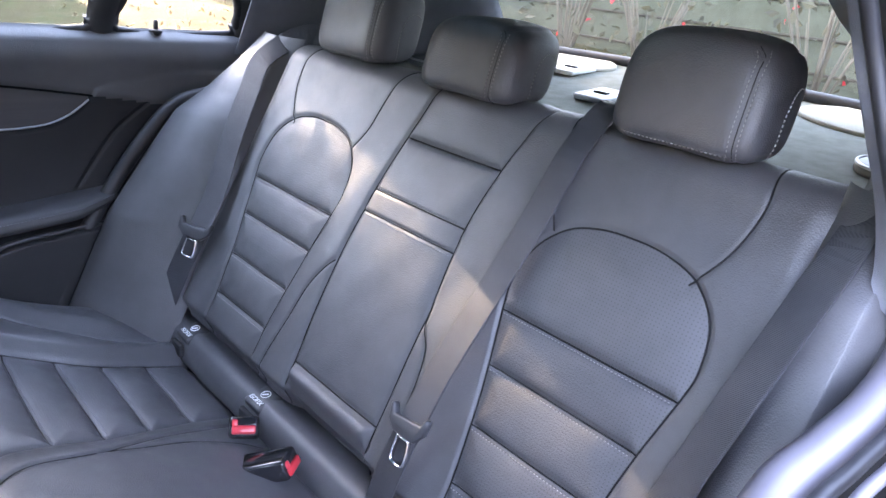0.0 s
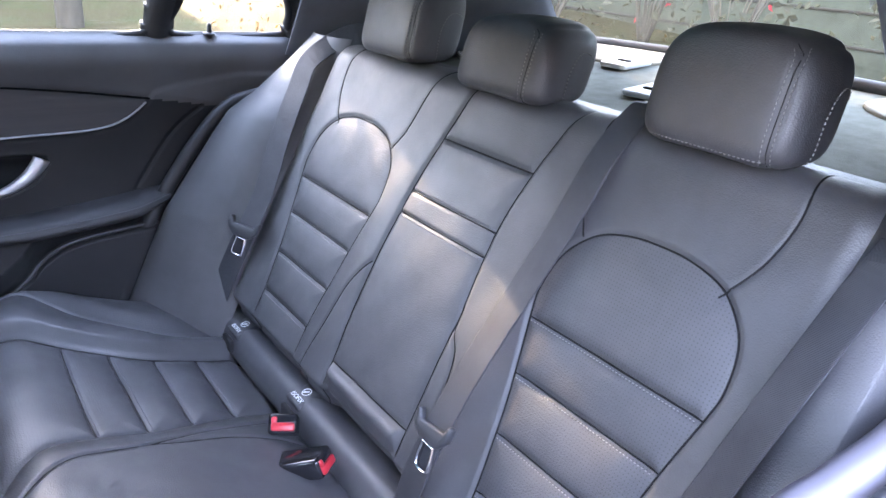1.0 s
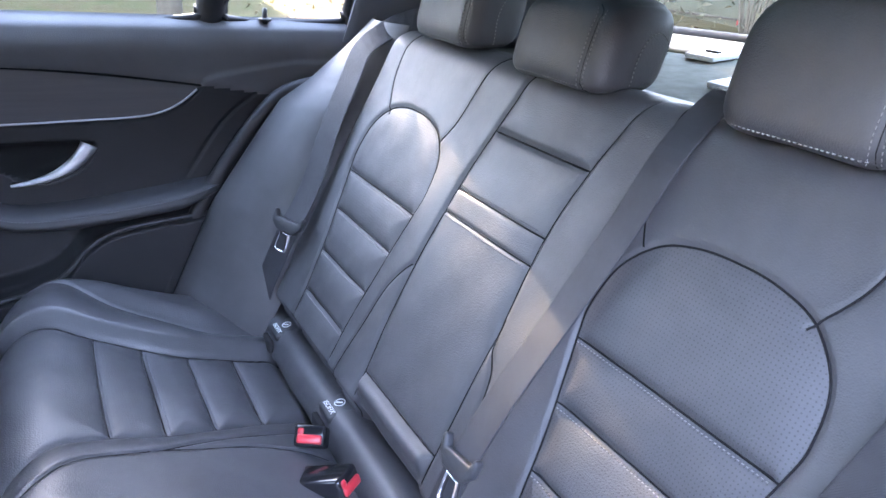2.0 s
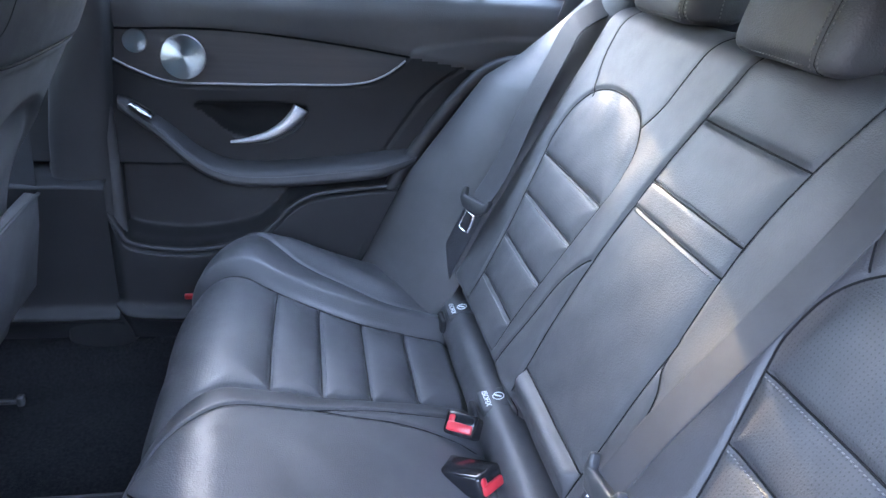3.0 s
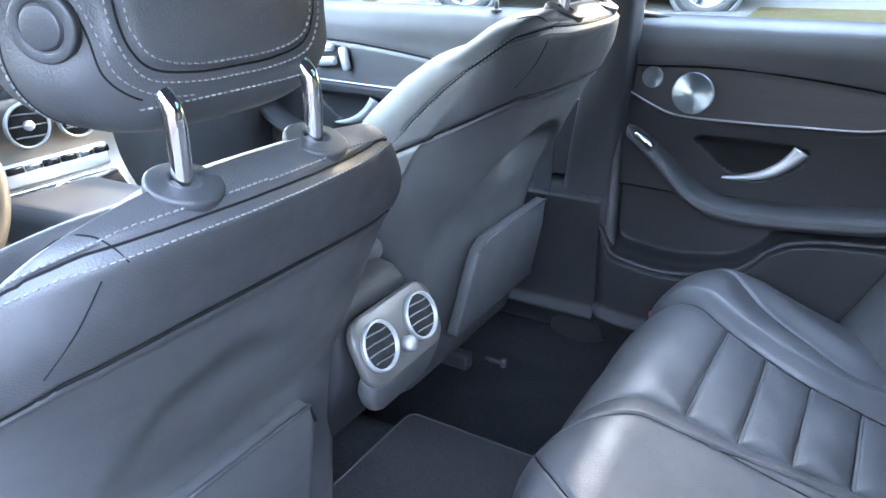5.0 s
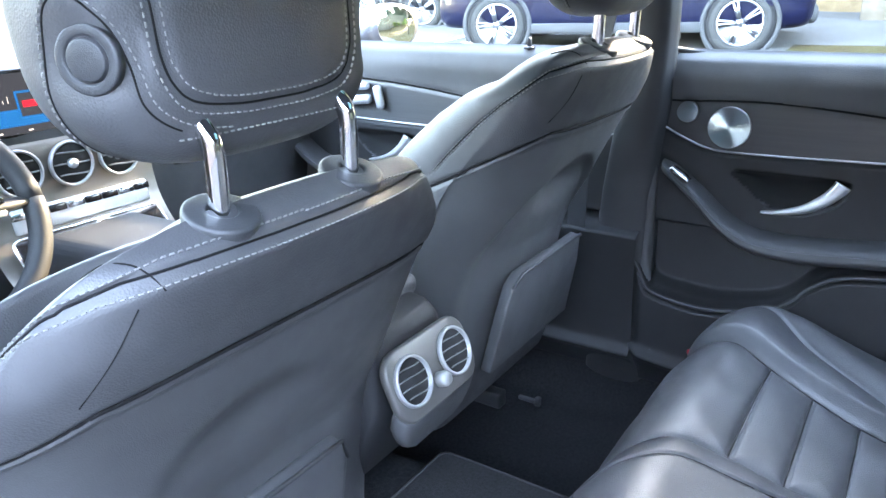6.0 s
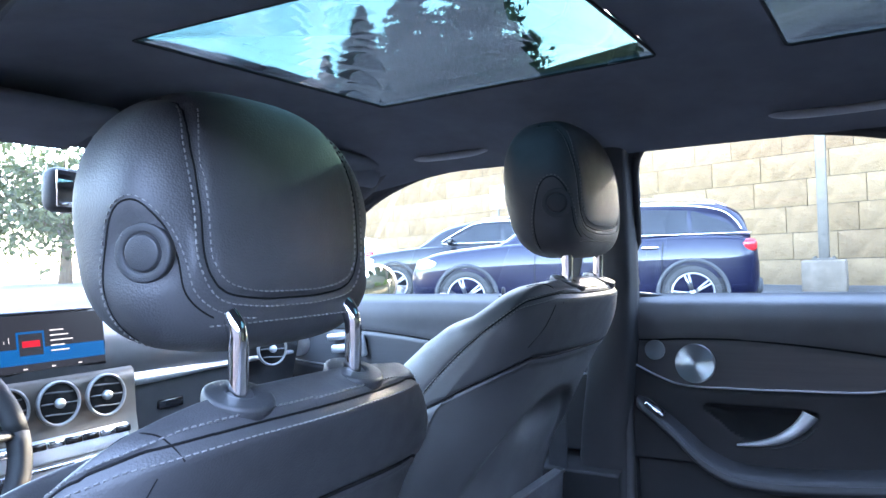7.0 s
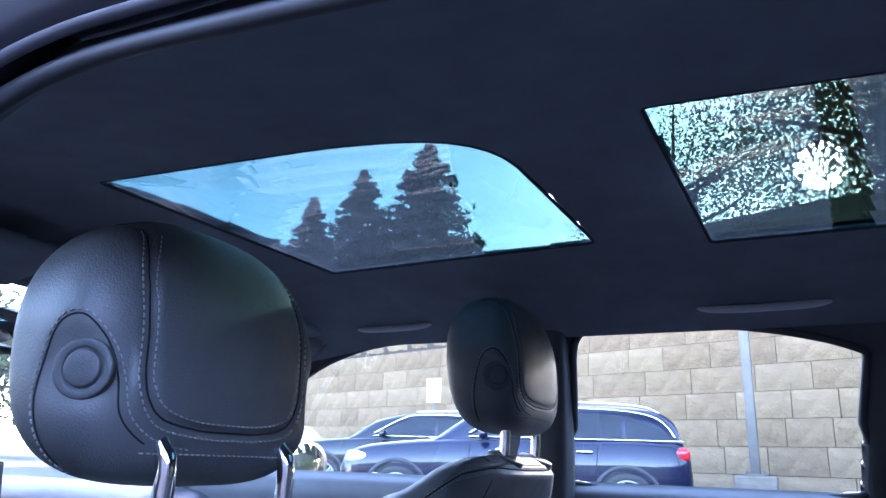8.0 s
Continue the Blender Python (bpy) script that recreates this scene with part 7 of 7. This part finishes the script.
        part("headlamp", box((0.24, 0.42, 0.15), (xm + sgn * (W / 2 - 0.16), y + 3.36, z + 0.80), 0.06, None, 3), M_LAMPCLEAR, c, "clear headlamp")
        part("door_mirror", box((0.20, 0.11, 0.14), (xm + sgn * (W / 2 + 0.06), y + 1.75, z + 1.12), 0.05, None, 3), body, c)
        for hy in (0.50, 1.50):
            part("door_handle", box((0.025, 0.20, 0.03), (xm + sgn * (W / 2 + 0.004), y + hy, z + 0.935), 0.01), M_CHROME, c)
        for hy in (0.36, 0.92, 1.95):
            part("door_gap", tube([(xm + sgn * (W / 2 - 0.0), y + hy, z + 0.42), (xm + sgn * (W / 2 + 0.0005), y + hy, z + 0.75), (xm + sgn * (W / 2 - 0.018), y + hy - 0.02, z + 1.0)], 0.006, 6), M_DARK, c)
        part("sill_cladding", box((0.05, 2.1, 0.13), (xm + sgn * (W / 2 - 0.025), y + 1.43, z + 0.31), 0.02), M_CLADDING, c)
    part("rear_bumper", box((W * .86, 0.22, 0.22), (xm, y - .73, z + 0.44), 0.07, None, 3), M_CLADDING, c)
    part("grille", box((0.95, 0.08, 0.30), (xm, y + 3.64, z + 0.66), 0.05, None, 3), M_CHROME, c)
    c.matrix_basis = place
    return c


retaining_wall()
light_pole()
parked_suv(pose(8.42, 2.18, 0.370, 0, 0, 17), paint("deep blue metallic paint", (0.0018, 0.0030, 0.015)), "dark blue parked car with silver wheels and red tail lamps")
parked_suv(pose(11.2, 5.3, 0.46, 0, 0, 17), paint("black metallic paint", (0.005, 0.0055, 0.008)), "black parked car by the retaining wall")
parked_suv(pose(11.6, 10.4, 0.48, 0, 0, 17), paint("white paint", (0.7, 0.7, 0.7)), "white parked car by the retaining wall", wagon=False)
parked_suv(pose(-7.0, 38.0, -0.25), paint("silver paint", (0.35, 0.36, 0.38)), "distant silver parked car across the lot", "far parked cars", False)
parked_suv(pose(-2.5, 40.0, -0.05), paint("grey paint", (0.18, 0.19, 0.21)), "distant grey parked car across the lot", "far parked cars", False)


# ---- plants ----
def foliage(name, a, b, rough=0.6):
    m = Mat(name, a, rough, 0, 0.3)
    g = m.t.nodes.new("ShaderNodeNewGeometry")
    m.link(m.ramp(g.outputs["Random Per Island"], [(0.0, a), (1.0, b)]), m.b.inputs["Base Color"])
    tl = m.t.nodes.new("ShaderNodeBsdfTranslucent")
    mx = m.t.nodes.new("ShaderNodeMixShader")
    mx.inputs[0].default_value = 0.4
    m.link(m.b.inputs["Base Color"].links[0].from_socket, tl.inputs[0])
    m.link(m.b.outputs[0], mx.inputs[1])
    m.link(tl.outputs[0], mx.inputs[2])
    m.link(mx.outputs[0], m.t.nodes["Material Output"].inputs[0])
    return m.m


M_NEEDLE = foliage("dark conifer needles", (0.040, 0.060, 0.045), (0.075, 0.095, 0.065))
M_LEAF = foliage("autumn leaves", (0.06, 0.075, 0.02), (0.22, 0.10, 0.025))
M_TWIG = foliage("withered leaves", (0.05, 0.045, 0.03), (0.10, 0.085, 0.05))
M_FALLEN = foliage("fallen leaf litter", (0.05, 0.035, 0.02), (0.11, 0.07, 0.03))
M_SHRUB = foliage("green shrub leaves", (0.05, 0.10, 0.02), (0.13, 0.17, 0.04))
M_REDLEAF = foliage("red berries", (0.45, 0.02, 0.03), (0.60, 0.06, 0.06))
M_BARK = Mat("grey-brown bark", (0.12, 0.09, 0.07), 0.95)
M_BARK.color(M_BARK.noise(5, 8, 0.7, (1, 1, 0.2)), (0.3, (0.07, 0.052, 0.038)), (0.7, (0.14, 0.11, 0.085))).bump(M_BARK.noise(30, 5, 0.7, (1, 1, 0.2)), 0.02, 0.8)
M_BARK = M_BARK.m


def leaf_cloud(centres, sizes, rng, flat=False):
    """Small bent leaf quads at the given places."""
    n = len(centres)
    d = rng.normal(size=(n, 3))
    d /= np.linalg.norm(d, axis=1)[:, None]
    e = np.cross(d, rng.normal(size=(n, 3)))
    e /= np.linalg.norm(e, axis=1)[:, None] + 1e-9
    f = np.cross(d, e)
    s = sizes[:, None]
    quads = np.stack([centres - d * s, centres + e * s * 0.55 + f * s * 0.18, centres + d * s, centres - e * s * 0.55 + f * s * 0.18], 1)
    return quads.reshape(-1, 3), np.arange(4 * n).reshape(n, 4)


def leaves(name, centres, sizes, mat, parent, rng):
    v, f = leaf_cloud(centres, sizes, rng)
    return raw(name, v.tolist(), f.tolist(), mat, parent, "", False)


def conifer(x, y, z, h, r, seed):
    rng = np.random.default_rng(seed)
    t = thing("conifer_tree", (x, y, z), "tall dark green conifer beyond the lot, some added as unseen bank shade", "tree", "conifers")
    part("trunk", tube([(x, y, z), (x, y, z + h * 0.5), (x, y, z + h * 0.97)], [h * 0.018, h * 0.011, h * 0.002], 10), M_BARK, t)
    pts, sz = [], []
    levels = 52
    for i in range(levels):
        k = i / levels
        zz = z + h * (0.10 + 0.90 * k)
        rr = r * (1 - k) ** 0.85 * (0.92 + 0.16 * rng.random()) + 0.12
        for j in range(int(8 + 12 * (1 - k))):
            a = rng.uniform(0, 2 * math.pi)
            L = rr * rng.uniform(0.62, 1.06)
            m = int(24 + 60 * L / r)
            u = rng.uniform(0.12, 1, m) ** 0.75
            spread = 0.13 * L * (1.12 - u) + 0.05
            p = np.stack([x + np.cos(a) * u * L + rng.normal(0, 1, m) * spread, y + np.sin(a) * u * L + rng.normal(0, 1, m) * spread, zz - L * (0.30 * u - 0.16 * u ** 3) + rng.normal(0, 1, m) * 0.035 * L], 1)
            pts.append(p)
            sz.append(rng.uniform(0.10, 0.24, m) * h / 18)
    leaves("crown", np.vstack(pts), np.concatenate(sz), M_NEEDLE, t, rng)


def broadleaf(x, y, z, h, r, count, leaf, mat, seed, label, group, open_=0.5):
    rng = np.random.default_rng(seed)
    t = thing("tree", (x, y, z), label, "tree", group)
    limbs = [tube([(x, y, z), (x + .1, y, z + h * .25), (x, y + .1, z + h * .5), (x, y, z + h * .72)], [r * .075, r * .055, r * .04, r * .018], 12)]
    ends = []
    for k in range(22):
        a, up = rng.uniform(0, 2 * math.pi), rng.uniform(0.3, 0.7)
        L = r * rng.uniform(0.5, 1.0)
        p0 = np.array((x, y, z + h * up))
        p1 = p0 + (math.cos(a) * L * .5, math.sin(a) * L * .5, h * .08)
        p2 = p0 + (math.cos(a) * L, math.sin(a) * L, h * rng.uniform(.08, .28))
        limbs.append(tube([p0, p1, p2], [r * .025, r * .015, r * .005], 6))
        ends += [p1, p2, (p1 + p2) / 2, p2 + rng.normal(0, r * .12, 3)]
    part("trunk", merged(*limbs), M_BARK, t)
    ends = np.array(ends)
    pick = ends[rng.integers(0, len(ends), count)]
    c = pick + rng.normal(0, 1, (count, 3)) * r * (0.17 + 0.10 * open_)
    leaves("crown", c, rng.uniform(0.6, 1.3, count) * leaf, mat, t, rng)


for i, (px, py, ph, pr) in enumerate(((52.1, 28.3, 27.9, 13.5), (49.2, 33.0, 25.0, 9.5), (46.6, 36.3, 22.0, 6.6), (45.1, 38.8, 18.0, 4.2), (42, 44, 14, 2.6), (20, 95.5, 24, 6), (-8, 110, 26, 7), (-22, 104, 22, 6))):
    conifer(px, py, ground_z(px) - 0.1, ph + 0.95 - ground_z(px), pr, 10 + i)
broadleaf(23, -5.4, 4.2, 14.0, 7.0, 115000, 0.085, M_LEAF, 5, "half-bare autumn tree above the retaining wall", "autumn trees")
broadleaf(29.5, 4.4, 4.2, 12.5, 4.6, 12000, 0.085, M_LEAF, 6, "half-bare autumn tree above the retaining wall", "autumn trees")
# Six more conifers, out of view, added only to shade the bank.
for i in range(6):
    conifer(25 + (i % 2) * 2, -7.5 - i * 3.4, 2.5, 11 + (i % 3), 3.2, 40 + i)
broadleaf(6.75, -0.85, 0.33, 11.5, 1.6, 3600, 0.075, M_LEAF, 7, "tall autumn tree with a bare grey trunk on the bank", "bank trees")


M_FARLEAF = foliage("dull green far leaves", (0.045, 0.060, 0.028), (0.085, 0.095, 0.045))
for i, (px, py, ph, pr) in enumerate(((29, 33, 9.5, 5.0), (22, 38, 8.0, 5.0), (14, 42, 9.0, 5.5), (6, 45, 8.0, 5.0), (-1, 52, 10.0, 6.0))):
    broadleaf(px, py, ground_z(px) - 0.1, ph, pr, 4500, 0.22, M_FARLEAF, 80 + i, "dull green tree across the parking lot", "far lot trees")


def shrub(x, y, z, r, h, count, mat, seed, label, berries=0):
    rng = np.random.default_rng(seed)
    t = thing("shrub", (x, y, z), label, "shrub", "shrubs")
    twigs = []
    for k in range(16):
        a, L = rng.uniform(0, 2 * math.pi), rng.uniform(0.5, 1.0)
        twigs.append(tube([(x, y, z), (x + math.cos(a) * r * .35 * L, y + math.sin(a) * r * .35 * L, z + h * .5 * L), (x + math.cos(a) * r * .8 * L, y + math.sin(a) * r * .8 * L, z + h * L)], [.018, .012, .004], 5))
    part("stems", merged(*twigs), M_BARK, t)
    if count:
        d = rng.normal(size=(count, 3))
        d /= np.linalg.norm(d, axis=1)[:, None]
        c = np.array((x, y, z + h * .55)) + d * (r, r, h * .5) * rng.uniform(.45, 1.05, count)[:, None]
        c[:, 2] = np.maximum(c[:, 2], z + 0.03)
        leaves("leaves", c, rng.uniform(.6, 1.3, count) * .06, mat, t, rng)
    if berries:
        d = rng.normal(size=(berries, 3)) * (r * .5, r * .5, h * .25)
        leaves("flowers", np.array((x, y, z + h * .75)) + d, rng.uniform(.6, 1.2, berries) * .05, M_REDLEAF, t, rng)


rs = random.Random(8)
for i in range(14):
    px, py = 12.5 + rs.uniform(0, 6), -3.4 - i * 1.25 - rs.uniform(0, .6)
    shrub(px, py, ground_z(px) + 0.12 + 0.10 * min(max(px - 9.4, 0), 14), rs.uniform(.5, .9), rs.uniform(.6, 1.2), 900, M_SHRUB, 30 + i, "low green shrub on the dry bank")
for i in range(12):
    px, py = -9 + i * 1.6 + rs.uniform(-.3, .3), -6.4 - rs.uniform(0, 1.0)
    shrub(px, py, ground_z(px), rs.uniform(.8, 1.2), rs.uniform(1.8, 2.6), 160, M_TWIG, 60 + i, "bare shrub with red flowers behind the car", 60 if i % 3 == 0 else 12)


M_DARKBLOCK = Mat("olive grey block", (0.10, 0.10, 0.085), 0.9)
M_DARKBLOCK.color(M_DARKBLOCK.noise(3, 8, 0.7), (0.3, (0.036, 0.040, 0.024)), (0.7, (0.075, 0.076, 0.054)))
M_DARKBLOCK = M_DARKBLOCK.m


def rear_fence():
    w = thing("wall_far", (0, -9, 0), "low grey block wall behind the shrubs", "wall", kind="structure")
    part("wall_face", box((46, 0.4, 4.4), (0, -9.5, 1.9), 0.03), M_DARKBLOCK, w)
    for k in range(10):
        part("course", box((46, 0.03, 0.035), (0, -9.285, 0.2 + k * 0.42), 0.01), M_JOINT, w)
    # fallen leaves
    rng = np.random.default_rng(3)
    n = 5000
    xx, yy = rng.uniform(4.5, 22, n), rng.uniform(-16, -1.7, n)
    zz = 0.05 + SLOPE * np.clip(xx, 0, 14) + 0.12 + 0.10 * np.clip(xx - 9.4, 0, 14) + 0.03
    l = leaves("fallen_leaves", np.stack([xx, yy, zz], 1), rng.uniform(.015, .04, n), M_FALLEN, None, rng)
    tagged(l, "fallen brown leaves scattered on the bank", "leaves", kind="stuff")


rear_fence()


def far_building():
    b = thing("building", (-20, 58, 0), "pale low building with a flat canopy across the lot", "building")
    part("wall", box((26, 8, 6), (-24, 62, 2.5), 0.05), M_PALE, b, "pale plastered wall")
    part("canopy", box((30, 6, 0.9), (-22, 55, 5.4), 0.05), M_PALE, b, "flat pale canopy")
    for k in range(6):
        part("canopy_post", box((0.4, 0.4, 6.4), (-35 + k * 5, 53, 2.0), 0.03), M_PALE, b)
    for k in range(5):
        part("window", box((3.2, 0.1, 2.2), (-34 + k * 5, 57.95, 2.6), 0.02), M_CARGLASS, b)


M_PALE = Mat("pale plaster", (0.62, 0.60, 0.56), 0.8)
M_PALE.color(M_PALE.noise(0.5, 6), (0.3, (0.55, 0.53, 0.49)), (0.7, (0.68, 0.66, 0.62)))
M_PALE = M_PALE.m
far_building()


# Unseen wall, added to hold low sky light off the open doorway.
def doorway_light_block():
    w = part("wall_light_block", box((0.4, 30, 3.1), (-5.6, 0, 1.35), 0.05), M_DARKWALL)
    tagged(w, "plain dark unseen wall added to block low light at the doorway", "wall", kind="structure")


M_DARKWALL = Mat("dark light-block wall", (0.06, 0.06, 0.065), 0.9)
M_DARKWALL.color(M_DARKWALL.noise(1.5, 6), (0.3, (0.05, 0.05, 0.055)), (0.7, (0.08, 0.08, 0.085)))
M_DARKWALL = M_DARKWALL.m
doorway_light_block()


def low_sun():
    """The sun and its glare as one oversized glowing ball, far off, seen through the tree and the roof glass; light
    passes through it.
    """
    m = bpy.data.materials.new("white sun glare")
    m.use_nodes = True
    t = m.node_tree
    t.nodes.clear()
    out, add = t.nodes.new("ShaderNodeOutputMaterial"), t.nodes.new("ShaderNodeAddShader")
    em, tr = t.nodes.new("ShaderNodeEmission"), t.nodes.new("ShaderNodeBsdfTransparent")
    em.inputs[0].default_value, em.inputs[1].default_value = (1.0, 0.95, 0.82, 1), 160.0
    for a, b in ((em.outputs[0], add.inputs[0]), (tr.outputs[0], add.inputs[1]), (add.outputs[0], out.inputs[0])):
        t.links.new(a, b)
    bm = bmesh.new()
    bmesh.ops.create_icosphere(bm, subdivisions=3, radius=12.5, matrix=Matrix.Translation(SUN * 420))
    tagged(part("backdrop_sun", bm, m), "low white sun behind the autumn tree, oversized to include its glare", "sun", kind="structure")


low_sun()


# ---- outside of the car round the cabin ----
def car_outside():
    c = thing("car_body", (0, 0.6, 0.05), "grey metallic car body round the cabin on black tyres", "car body", kind="structure")

    def skin(name, rows):
        rings = []
        for y, zb, zt, w in spline(rows, 5):
            half = [(-w * 0.94, zb), (-w, zb + (zt - zb) * 0.35), (-w * 0.985, zt - 0.09), (-w * 0.90, zt - 0.02), (-w * 0.5, zt + 0.012), (0, zt + 0.018)]
            rings.append([(a, y, b) for a, b in half + [(-a, b) for a, b in half[-2::-1]]])
        part(name, loft(rings), M_BODY, c)

    skin("bonnet", [(2.02, 0.28, 0.97, 0.86), (2.4, 0.28, 0.93, 0.86), (2.8, 0.28, 0.86, 0.84), (3.05, 0.30, 0.74, 0.78), (3.14, 0.36, 0.60, 0.70)])
    skin("boot", [(-1.62, 0.42, 0.86, 0.72), (-1.55, 0.32, 1.00, 0.80), (-1.3, 0.28, 1.06, 0.84), (-1.02, 0.28, 1.08, 0.86)])
    for s in (-1, 1):
        for y in (-0.62, 2.22):
            g = ground_z(s * 0.80)
            at = (s * 0.80, y, g + 0.325)
            t = part("tyre", turned([(0.22, -0.08), (0.30, -0.085), (0.325, -0.05), (0.325, 0.06), (0.30, 0.09), (0.23, 0.09), (0.22, 0.07), (0.001, 0.06)], at, (s, 0, 0), 40), M_TYRE, c)
            part("rim", turned([(0.225, 0.05), (0.225, 0.085), (0.20, 0.08), (0.06, 0.07), (0.05, 0.085), (0.001, 0.086)], at, (s, 0, 0), 40), M_ALLOY, t, "silver alloy rim")


car_outside()
